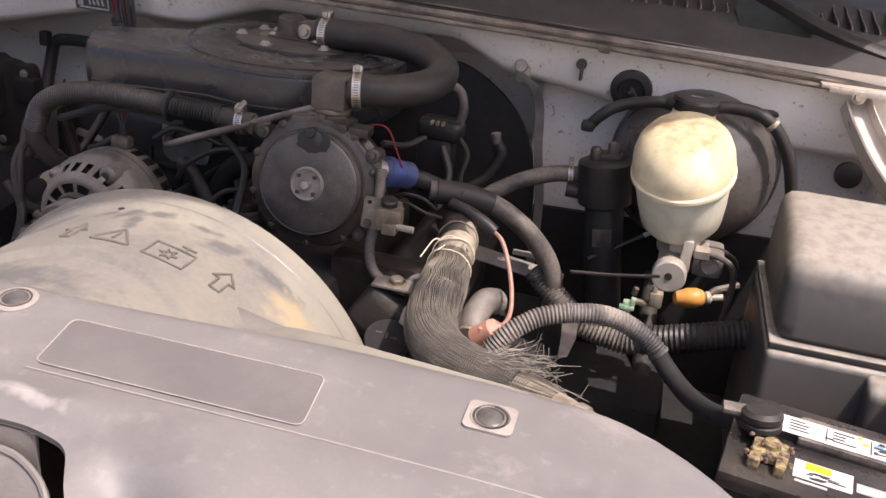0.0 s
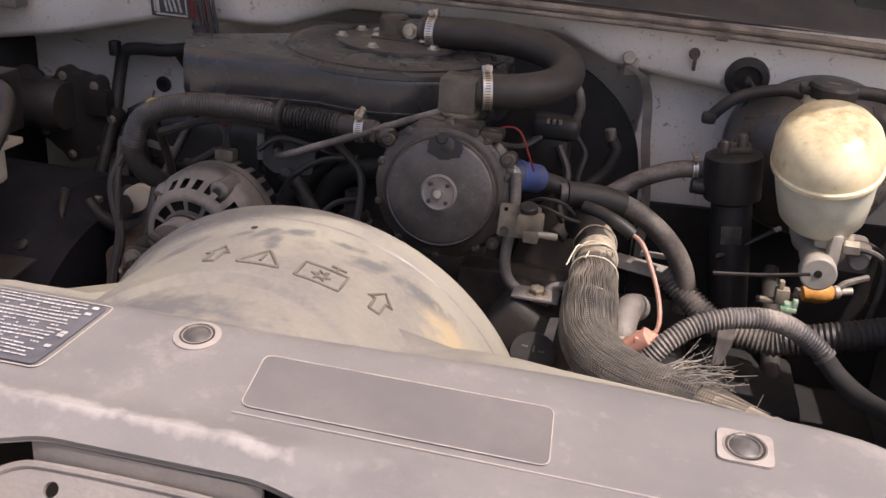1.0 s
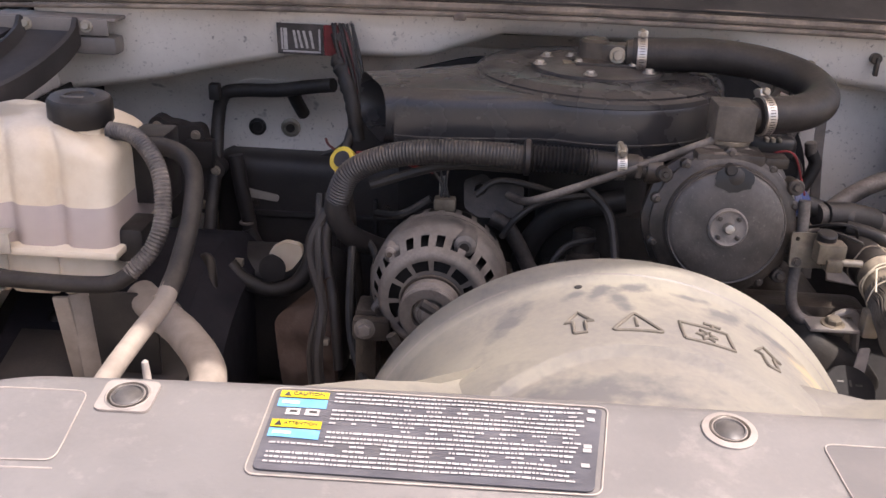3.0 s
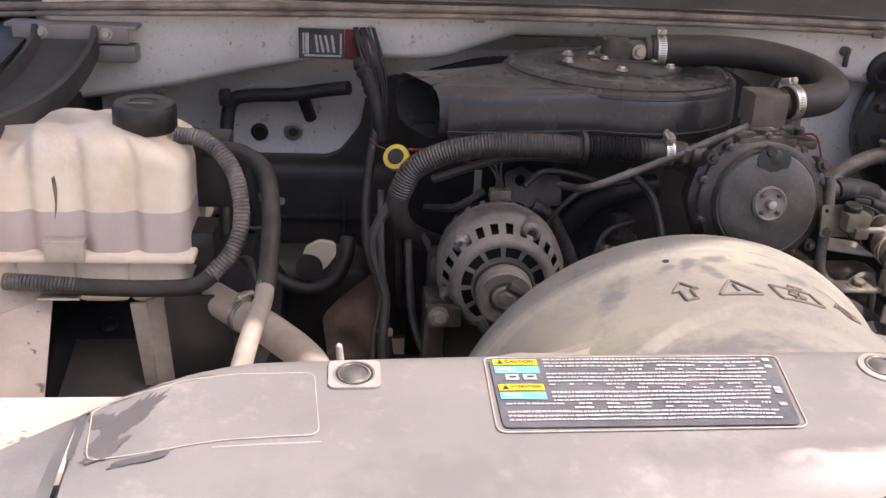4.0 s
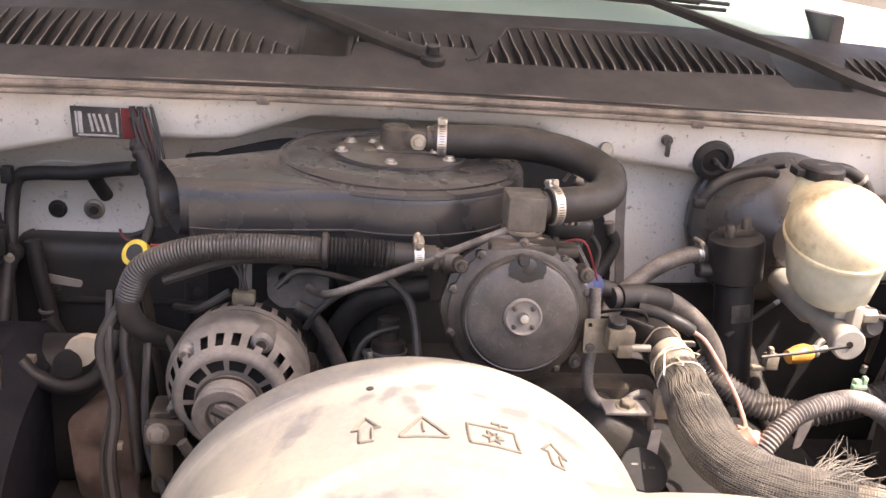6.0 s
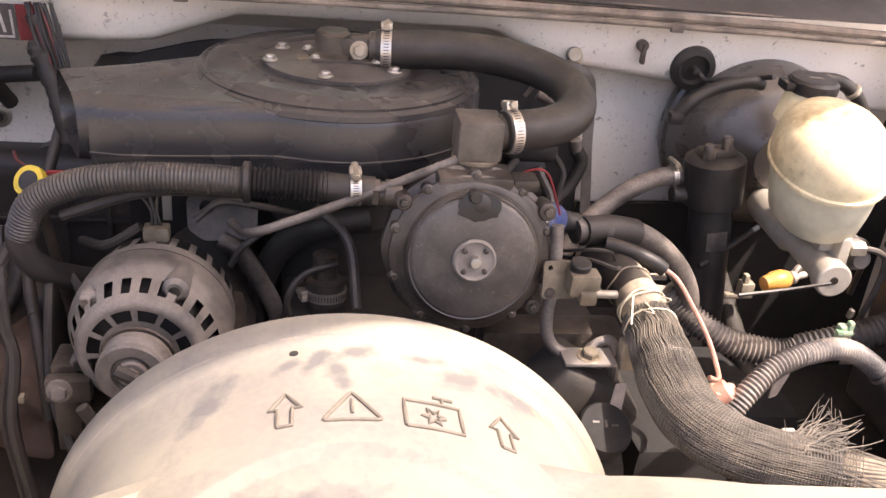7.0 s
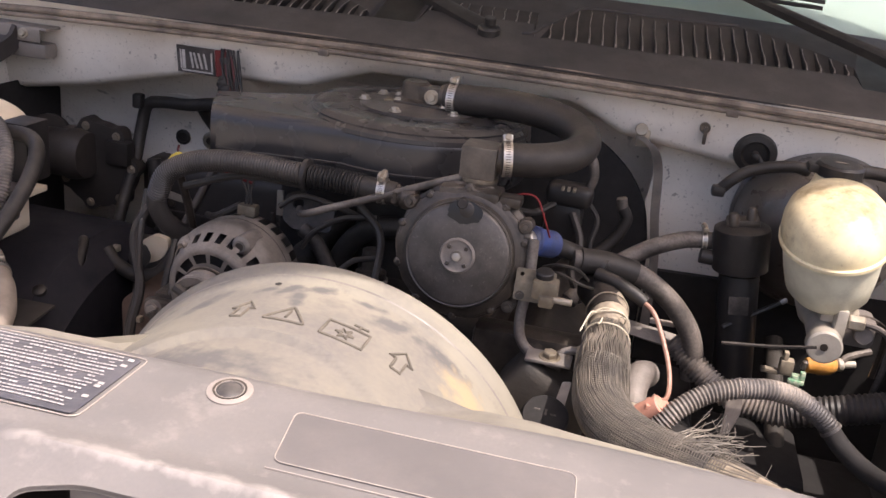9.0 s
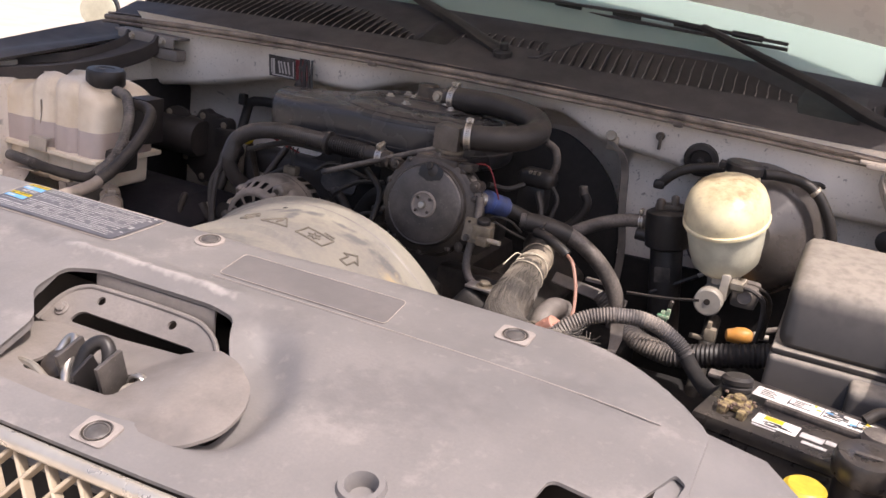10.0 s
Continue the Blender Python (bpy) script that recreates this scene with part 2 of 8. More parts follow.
TAPE = material("dusty_cloth_tape", (0.37, 0.31, 0.228), 0.8, other=(0.15, 0.124, 0.096), dust=0.6, dust_colour=(0.40, 0.34, 0.26), scale=45, mask=(0.5, 0.72), bump=0.5)
TIE = material("pale_string_tie", (0.7, 0.62, 0.47), 0.7, scale=90)
BLUE = material("blue_solenoid", (0.03, 0.07, 0.26), 0.45, other=(0.03, 0.045, 0.12), dust=0.6, dust_colour=(0.12, 0.11, 0.11), scale=40, mask=(0.35, 0.7))
YELLOW = material("yellow_plastic", (0.70, 0.51, 0.05), 0.4, scale=50)
ORANGE = material("orange_connector", (0.75, 0.33, 0.06), 0.45, other=(0.6, 0.28, 0.06), dust=0.3, scale=60)
RED = material("red_wire", (0.24, 0.022, 0.024), 0.45, scale=80)
RED_STICKER = material("dark_red_sticker", (0.18, 0.025, 0.03), 0.5, scale=60)
COPPER = material("pinkish_wire", (0.42, 0.23, 0.17), 0.5, scale=90)
PINK = material("salmon_plastic", (0.6, 0.3, 0.22), 0.55, scale=60)
GREEN = material("green_terminal", (0.12, 0.28, 0.16), 0.5, other=(0.4, 0.42, 0.3), scale=200)
LABEL_INK = material("faded_slate_label", (0.105, 0.103, 0.118), 0.4, other=(0.075, 0.075, 0.087), dust=0.3, dust_colour=(0.2, 0.18, 0.17), scale=30)
BLACK_INK = material("black_sticker", (0.025, 0.024, 0.026), 0.38, other=(0.05, 0.047, 0.05), dust=0.35, dust_colour=(0.22, 0.2, 0.18), scale=30, bump=0.05)
WHITE_INK = material("white_print", (0.52, 0.50, 0.485), 0.5, other=(0.36, 0.345, 0.335), scale=90, bump=0.0)
YELLOW_INK = material("yellow_print", (0.68, 0.52, 0.02), 0.5, scale=60, bump=0.0)
BLUE_INK = material("light_blue_print", (0.16, 0.42, 0.72), 0.5, scale=60, bump=0.0)
OLD_STAIN = material("brown_drip", (0.10, 0.075, 0.05), 0.7, other=(0.22, 0.17, 0.11), scale=120)
CORROSION = material("corroded_lead", (0.36, 0.28, 0.13), 0.8, 0.1, other=(0.07, 0.042, 0.034), scale=150, bump=0.8)
CHROME = material("dusty_bright_trim", (0.62, 0.58, 0.5), 0.3, 0.6, other=(0.5, 0.46, 0.4), scale=20, bump=0.03)
GRILLE = material("dusty_beige_grille", (0.46, 0.38, 0.28), 0.6, other=(0.36, 0.3, 0.22), scale=30, dust=0.4, dust_colour=(0.25, 0.2, 0.15))
BATTERY = material("glossy_black_case", (0.015, 0.014, 0.016), 0.3, other=(0.03, 0.028, 0.027), dust=0.35, dust_colour=(0.16, 0.13, 0.1), scale=20, bump=0.05)
HEATER_BLACK = material("dull_black_case", (0.027, 0.024, 0.023), 0.5, other=(0.036, 0.032, 0.030), settle=0.35, dust=0.6, dust_colour=(0.085, 0.072, 0.062), scale=14)
# near black, for dark parts and for shade painted into gaps and recesses
VOID = material("near_black_and_shade", (0.020, 0.018, 0.0175), 0.85, scale=30)
SAND = material("pale_dry_earth", (0.58, 0.49, 0.40), 0.95, other=(0.50, 0.42, 0.34), dust=0.5, dust_colour=(0.64, 0.56, 0.46), scale=3, fine=60, bump=0.6)

GLASS = bpy.data.materials.new("windscreen_glass")
GLASS.use_nodes = True
gb = GLASS.node_tree.nodes["Principled BSDF"]
gb.inputs["Base Color"].default_value = (0.60, 0.75, 0.66, 1)
gb.inputs["Roughness"].default_value, gb.inputs["Transmission Weight"].default_value, gb.inputs["IOR"].default_value = 0.06, 0.66, 1.45
gb.inputs["Specular IOR Level"].default_value = 0.5
gb.inputs["Specular Tint"].default_value = (0.78, 0.95, 0.86, 1)


# ---- building helpers ----
from mathutils.geometry import delaunay_2d_cdt

def thing(name, label, category, base, group="", kind=""):
    ob = new(name)
    ob.location = base
    ob.empty_display_size = 0.02
    return tagged(ob, label, category, group, kind)


def part(name, bm, mat, parent=None, label="", sharp=38):
    """Links a bmesh as one mesh object, in world coordinates, under a thing or under a part."""
    bmesh.ops.remove_doubles(bm, verts=bm.verts, dist=1e-6)
    bmesh.ops.recalc_face_normals(bm, faces=bm.faces)
    me = bpy.data.meshes.new(name)
    bm.to_mesh(me)
    bm.free()
    me.materials.append(mat)
    for p in me.polygons:
        p.use_smooth = True
    me.set_sharp_from_angle(angle=radians(sharp))
    ob = new(name, me)
    if parent is not None:
        ob.parent = parent
        if parent.type == "EMPTY":
            ob.matrix_parent_inverse = Matrix.Translation(parent.location).inverted()
    if label:
        ob["label"] = label
    return ob


def single(name, bm, mat, label, category, group="", kind="", sharp=38):
    return tagged(part(name, bm, mat, None, "", sharp), label, category, group, kind)


def aim(at, along, side=(0, 0, 1)):
    """A frame at a place whose z runs along a direction and whose x lies near to side."""
    z = Vector(along).normalized()
    x = Vector(side) - Vector(side).dot(z) * z
    if x.length < 1e-4:
        x = Vector((1, 0, 0)) - z.x * z
    x.normalize()
    m = Matrix((x, z.cross(x), z)).transposed().to_4x4()
    m.translation = Vector(at)
    return m


def join(*bms):
    out = bmesh.new()
    for b in bms:
        me = bpy.data.meshes.new("tmp")
        b.to_mesh(me)
        out.from_mesh(me)
        bpy.data.meshes.remove(me)
        b.free()
    return out


def rbox(size, at=(0, 0, 0), bevel=0.004, m=None, seg=2):
    bm = bmesh.new()
    bmesh.ops.create_cube(bm, size=1.0)
    bmesh.ops.scale(bm, vec=size, verts=bm.verts)
    if bevel > 0:
        bmesh.ops.bevel(bm, geom=bm.edges[:], offset=min(bevel, min(size) * 0.45), segments=seg, affect="EDGES", profile=0.6)
    bm.transform((m or Matrix.Identity(4)) @ Matrix.Translation(at) if m is not None else Matrix.Translation(at))
    return bm


def span(x0, x1, y0, y1, z0, z1, bevel=0.004, seg=2):
    return rbox((x1 - x0, y1 - y0, z1 - z0), ((x0 + x1) / 2, (y0 + y1) / 2, (z0 + z1) / 2), bevel, None, seg)


def lathe(profile, m, seg=32, lobes=0, depth=0.0):
    """Turns (radius, height) pairs round the frame's z; both ends are closed."""
    bm = bmesh.new()
    rings = []
    for r, h in profile:
        ring = []
        for i in range(seg):
            a = 2 * math.pi * i / seg
            k = r * (1 + depth * math.cos(lobes * a)) if lobes else r
            ring.append(bm.verts.new(m @ Vector((k * math.cos(a), k * math.sin(a), h))))
        rings.append(ring)
    for a, b in zip(rings, rings[1:]):
        for i in range(seg):
            bm.faces.new((a[i], a[(i + 1) % seg], b[(i + 1) % seg], b[i]))
    for ring in (rings[0], rings[-1]):
        bm.faces.new(ring)
    return bm


def cyl(at, along, r, length, bevel=0.0015, seg=24):
    b = min(bevel, r * 0.4, length * 0.4)
    return lathe([(r - b, 0), (r, b), (r, length - b), (r - b, length)], aim(at, along), seg)


def smooth_path(pts, per=10):
    pts = [Vector(p) for p in pts]
    if len(pts) == 2:
        return [pts[0].lerp(pts[1], i / per) for i in range(per + 1)]
    ext = [pts[0] * 2 - pts[1]] + pts + [pts[-1] * 2 - pts[-2]]
    out = []
    for i in range(1, len(ext) - 2):
        p0, p1, p2, p3 = ext[i - 1:i + 3]
        for k in range(per):
            t = k / per
            out.append(0.5 * ((2 * p1) + (p2 - p0) * t + (2 * p0 - 5 * p1 + 4 * p2 - p3) * t * t + (3 * p1 - p0 - 3 * p2 + p3) * t ** 3))
    return out + [pts[-1]]


def even_path(pts, step):
    """The smoothed path resampled at even steps."""
    fine = smooth_path(pts, 24)
    out, left = [fine[0]], step
    for a, b in zip(fine, fine[1:]):
        d = (b - a).length
        while d > 1e-9 and left <= d:
            a = a.lerp(b, left / d)
            out.append(a)
            d, left = (b - a).length, step
        left -= d
    return out


def sweep(path, radii, seg=14, twist=0.0):
    bm = bmesh.new()
    rings = []
    tan = (path[1] - path[0]).normalized()
    ref = Vector((0, 0, 1)) if abs(tan.z) < 0.9 else Vector((1, 0, 0))
    for i, p in enumerate(path):
        tan = (path[min(i + 1, len(path) - 1)] - path[max(i - 1, 0)]).normalized()
        ref = (ref - ref.dot(tan) * tan).normalized()
        other = tan.cross(ref)
        r = radii[i] if isinstance(radii, list) else radii
        rings.append([bm.verts.new(p + r * (math.cos(a + twist * i) * ref + math.sin(a + twist * i) * other)) for a in (2 * math.pi * k / seg for k in range(seg))])
    for a, b in zip(rings, rings[1:]):
        for k in range(seg):
            bm.faces.new((a[k], a[(k + 1) % seg], b[(k + 1) % seg], b[k]))
    bm.faces.new(rings[0])
    bm.faces.new(rings[-1])
    return bm


def tube(pts, r, seg=14, per=8):
    return sweep(smooth_path(pts, per), r, seg)


def ribbed(pts, r, pitch=0.006, depth=0.0022, seg=16):
    """A corrugated tube: one ring out and one ring in per rib."""
    path = even_path(pts, pitch / 4)
    return sweep(path, [r - (0, depth * 0.5, depth, depth * 0.5)[i % 4] for i in range(len(path))], seg)


def inside(p, poly):
    hit, n = False, len(poly)
    for i in range(n):
        (x1, y1), (x2, y2) = poly[i], poly[i - 1]
        if (y1 > p[1]) != (y2 > p[1]) and p[0] < (x2 - x1) * (p[1] - y1) / (y2 - y1) + x1:
            hit = not hit
    return hit


def rounded(poly, r, n=5):
    """Rounds the corners of a polygon."""
    out = []
    for i, p in enumerate(poly):
        p, a, b = Vector(p), Vector(poly[i - 1]), Vector(poly[(i + 1) % len(poly)])
        da, db = (a - p), (b - p)
        k = min(r, da.length * 0.48, db.length * 0.48)
        s, e = p + da.normalized() * k, p + db.normalized() * k
        for j in range(n + 1):
            t = j / n
            out.append(tuple((1 - t) ** 2 * s + 2 * t * (1 - t) * p + t * t * e))
    return out


def circle(cx, cy, r, n=20):
    return [(cx + r * math.cos(2 * math.pi * i / n), cy + r * math.sin(2 * math.pi * i / n)) for i in range(n)]


def sheet(outline, holes=(), height=None, thick=0.003, spacing=0.0, m=None, skirt=0.0):
    """A plate with real openings, lifted by height(x, y), thick below."""
    verts, edges = [], []
    for loop in (outline, *holes):
        k = len(verts)
        verts += [Vector(p) for p in loop]
        edges += [(k + i, k + (i + 1) % len(loop)) for i in range(len(loop))]
    if spacing:
        xs, ys = [p[0] for p in outline], [p[1] for p in outline]
        nx, ny = int((max(xs) - min(xs)) / spacing), int((max(ys) - min(ys)) / spacing)
        for i in range(1, nx):
            for j in range(1, ny):
                p = (min(xs) + spacing * (i + 0.5 * (j % 2)), min(ys) + spacing * j)
                if inside(p, outline) and not any(inside(p, h) for h in holes):
                    verts.append(Vector(p))
    vs, _, fs, *_ = delaunay_2d_cdt(verts, edges, [], 0, 1e-6)
    height = height or (lambda x, y: 0.0)
    bm = bmesh.new()
    top = [bm.verts.new((v.x, v.y, height(v.x, v.y))) for v in vs]
    low = [bm.verts.new((v.x, v.y, height(v.x, v.y) - thick)) for v in vs]
    count = {}
    for f in fs:
        c = sum((vs[i] for i in f), Vector((0, 0))) / len(f)
        if not inside(c, outline) or any(inside(c, h) for h in holes):
            continue
        bm.faces.new([top[i] for i in f])
        bm.faces.new([low[i] for i in reversed(f)])
        for i in range(len(f)):
            e = (f[i], f[(i + 1) % len(f)])
            key = (min(e), max(e))
            count[key] = None if key in count else e
    for e in count.values():
        if e is not None:
            a, b = e
            bm.faces.new((top[b], top[a], low[a], low[b]))
    loose = [v for v in bm.verts if not v.link_faces]
    bmesh.ops.delete(bm, geom=loose, context="VERTS")
    if m is not None:
        bm.transform(m)
    return bm


def ridge(pts, height, r=0.0014, close=True, lift=0.0, seg=6):
    """A raised bead that follows a surface along a plan polyline."""
    loop = list(pts) + ([pts[0]] if close else [])
    path = []
    for a, b in zip(loop, loop[1:]):
        a, b = Vector(a), Vector(b)
        n = max(1, int((b - a).length / 0.012))
        for i in range(n):
            p = a.lerp(b, i / n)
            path.append(Vector((p.x, p.y, height(p.x, p.y) + lift)))
    p = loop[-1]
    path.append(Vector((p[0], p[1], height(p[0], p[1]) + lift)))
    return sweep(path, r, seg)


def text_part(name, words, size, m, mat, parent, label=""):
    cu = bpy.data.curves.new(name, "FONT")
    cu.body, cu.size, cu.extrude, cu.align_x, cu.align_y = words, size, 0.0002, "CENTER", "CENTER"
    ob = bpy.data.objects.new("tmp_text", cu)
    me = bpy.data.meshes.new_from_object(ob)
    bm = bmesh.new()
    bm.from_mesh(me)
    bm.transform(m)
    bpy.data.objects.remove(ob)
    bpy.data.meshes.remove(me)
    return part(name, bm, mat, parent, label)


def clamp(name, at, along, r, parent, width=0.013, side=(0, 0, 1)):
    """A worm-drive hose clamp: band with slots, and its screw housing."""
    f = aim(at, along, side)
    band = part(name, lathe([(r, -width / 2), (r + 0.0016, -width / 2 + 0.0005), (r + 0.0016, width / 2 - 0.0005), (r, width / 2)], f, 36), STEEL, parent, "bright worm-drive clamp band")
    slots = bmesh.new()
    for i in range(44):
        a = 2 * math.pi * i / 44 + 0.5
        fm = f @ Matrix.Rotation(a, 4, "Z") @ Matrix.Translation((r + 0.0016, 0, 0))
        slots = join(slots, rbox((0.0008, 0.0010, width * 0.5), (0, 0, 0), 0, fm))
    part("band_slots", slots, DARK_CAST, band)
    part("screw_housing", rbox((0.009, 0.016, width * 1.05), (r + 0.005, 0, 0), 0.002, f), STEEL, band)
    part("screw", cyl(f @ Vector((r + 0.006, -0.015, 0)), f.to_3x3() @ Vector((0, 1, 0)), 0.0045, 0.028, 0.001, 12), ZINC, band)
    return band


def bolt(name, at, along, r, parent, mat=None, washer=True, height=None):
    h = height or r * 0.9
    f = aim(at, along)
    bms = [lathe([(r, 0), (r, h * 0.8), (r * 0.85, h)], f, 6)]
    if washer:
        bms.append(lathe([(r * 1.5, -0.0005), (r * 1.5, 0.001), (r * 1.4, 0.0016)], f, 16))
    return part(name, join(*bms), mat or ZINC, parent, "", 30)


# ---- setting: ground and the truck's fixed body round the engine bay ----
XC = -0.555  # the truck's centre line


def make_ground():
    bm = sheet([(-400, -400), (400, -400), (400, 400), (-400, 400)], (), lambda x, y: 0.0, 0.05, 20.0)
    single("ground", bm, SAND, "pale dry earth ground under the truck", "ground", kind="structure")


def firewall_seam(x):
    """Height of the lower edge of the plenum's front face: it climbs from the passenger's side, then arches over the air cleaner."""
    pts = ((-1.62, 0.99), (-1.49, 1.019), (-1.32, 1.047), (-1.123, 1.094), (-1.06, 1.108), (-0.90, 1.110), (-0.85, 1.115), (-0.80, 1.134), (-0.73, 1.158), (-0.36, 1.158), (-0.27, 1.115), (0.2, 1.06), (0.8, 1.06))
    for (a, za), (b, zb) in zip(pts, pts[1:]):
        if x <= b:
            t = max(0.0, (x - a) / (b - a))
            return za + (zb - za) * t
    return 1.06


def make_firewall():
    wall = thing("firewall", "white painted steel firewall with grime and rust specks", "firewall", (XC, 1.72, 0.5), kind="structure")
    # front face of the plenum under the cowl
    face = bmesh.new()
    cols = [-1.51 + i * 0.02 for i in range(112)]
    rows = []
    for x in cols:
        s = firewall_seam(x)
        k = min(1.0, max(0.0, (-1.04 - x) / 0.18))
        k = 0.02 * k * k * (3 - 2 * k)
        rows.append([face.verts.new((x, y, z)) for y, z in ((1.60, 1.205), (1.611 + 0.3 * k, 1.19), (1.618 + 0.8 * k, (1.19 + s) / 2), (1.623 + k, s + 0.012), (1.629 + k, s + 0.003), (1.645 + k, s - 0.004), (1.80, s - 0.012))])
    for a, b in zip(rows, rows[1:]):
        for k in range(len(a) - 1):
            face.faces.new((a[k], b[k], b[k + 1], a[k + 1]))
    bmesh.ops.solidify(face, geom=face.faces[:], thickness=0.003)
    part("plenum_panel", face, WHITE_PAINT, wall)
    # recessed lower panels
    f = Matrix(((1, 0, 0, 0), (0, 0, -1, 1.80), (0, 1, 0, 0), (0, 0, 0, 1)))
    lean = lambda x, v: 0.13 * min(1.0, max(0.0, (v - 0.955) / 0.14)) ** 1.6 * min(1.0, max(0.0, (-0.92 - x) / 0.06))
    part("lower_panel", sheet([(-1.57, 0.35), (0.72, 0.35), (0.72, 1.14), (-1.57, 1.14)], [circle(-0.55, 0.6, 0.1)], lean, 0.004, 0.03, f), WHITE_PAINT, wall)
    plate = rounded([(-1.235, 0.885), (-1.16, 0.868), (-1.08, 0.872), (-1.0, 0.91), (-0.965, 0.97), (-0.975, 1.03), (-1.2, 1.035), (-1.245, 0.99)], 0.03)
    part("raised_pad", sheet(plate, (), lean, 0.006, 0.03, Matrix.Translation((0, -0.008, 0)) @ f), WHITE_PAINT, wall)
    for x, z, r in ((-1.12, 0.934, 0.0185), (-1.184, 0.932, 0.0165)):
        st = part("plug", lathe([(r, 0), (r, 0.004), (r * 0.7, 0.006), (r * 0.6, 0.003)], aim((x, 1.7915, z), (0, -1, 0)), 20), ZINC if x > -1.15 else RUBBER, wall)
        if x > -1.15:
            part("plug_centre", cyl((x, 1.7855, z), (0, -1, 0), r * 0.45, 0.004), DARK_CAST, st)
    # black sheets added for the dark gap in the corner behind the coolant tank
    part("corner_dark_sheet", join(span(-1.474, -1.470, 1.38, 1.78, 0.45, 1.035, 0.001), span(-1.70, -1.565, 1.74, 1.76, 0.5, 1.16, 0.004)), VOID, wall, "black sheets added for the dark corner gap")
    # studs and clips on the driver's half
    part("clip", join(cyl((-0.136, 1.618, 1.15), (0, -1, 0), 0.009, 0.012), rbox((0.006, 0.012, 0.03), (-0.134, 1.608, 1.138), 0.002)), DARK_CAST, wall)
    part("stud", join(cyl((-0.238, 1.628, 1.128), (0, -1, 0.2), 0.011, 0.02), rbox((0.024, 0.01, 0.03), (-0.234, 1.622, 1.115), 0.004)), ZINC, wall)
    part("grommet", lathe([(0.036, 0), (0.034, 0.008), (0.024, 0.011), (0.02, 0.004), (0.006, 0.004), (0.006, 0.02), (0.003, 0.022)], aim((-0.047, 1.6215, 1.118), (0, -1, -0.15)), 28), RUBBER, wall)
    part("side_plug", lathe([(0.022, 0), (0.022, 0.012), (0.014, 0.016)], aim((0.33, 1.64, 1.03), (0, -1, 0.1)), 20), RUBBER, wall)
    # black sheets added for deep shade and dark clutter behind the engine
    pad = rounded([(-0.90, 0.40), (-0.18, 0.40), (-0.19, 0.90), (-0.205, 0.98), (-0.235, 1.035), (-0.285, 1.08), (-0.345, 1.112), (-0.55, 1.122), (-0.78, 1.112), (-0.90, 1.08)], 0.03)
    part("lower_dark_sheet", sheet([(-0.185, 0.3), (0.74, 0.3), (0.74, 0.91), (-0.185, 0.875)], (), None, 0.012, 0, Matrix.Translation((0, -0.16, 0)) @ f), VOID, wall)
    part("dark_opening_sheet", sheet(pad, (), None, 0.012, 0, Matrix.Translation((0, -0.148, 0)) @ f), VOID, wall, "black sheet added for the dark opening behind the engine")
    # driver's side lower panel, nearer than the passenger's
    part("pedal_panel", sheet([(-0.22, 0.86), (0.70, 0.90), (0.70, 1.10), (-0.20, 1.10)], (), None, 0.004, 0, Matrix.Translation((0, -0.115, 0)) @ f), WHITE_PAINT, wall)


def seal_line(x):
    return 1.585 + 0.03 * ((x - XC) / 0.9) ** 2, 1.205 - 0.022 * ((x - XC) / 0.9) ** 2


def louvre_field(x):
    """Front and back of the louvred openings at x, measured back from the seal; no opening where they are equal."""
    if x < -0.765:
        k = min(1.0, max(0.0, (-0.765 - x) / 0.21))
        return 0.096, 0.096 + 0.018 + 0.112 * k ** 0.8
    if -0.665 < x < -0.455:
        return 0.150, 0.195
    if -0.437 < x < 0.108:
        a = 0.106 + 0.03 * max(0.0, (x + 0.25) / 0.34)
        rise = min(1.0, (x + 0.437) / 0.06) ** 0.6
        fall = min(1.0, max(0.0, (0.115 - x) / 0.19)) ** 0.8
        return a, a + 0.012 + 0.118 * min(rise, fall)
    if x > 0.235:
        return 0.150, 0.150 + 0.085 * min(1.0, (x - 0.225) / 0.05)
    return 0.1, 0.1


def cowl_height(a):
    """Rise of the cowl over the seal, a metres behind it."""
    return 0.010 + 0.44 * max(0.0, a - 0.008) if a < 0.028 else 0.0188 + 0.36 * (a - 0.028)


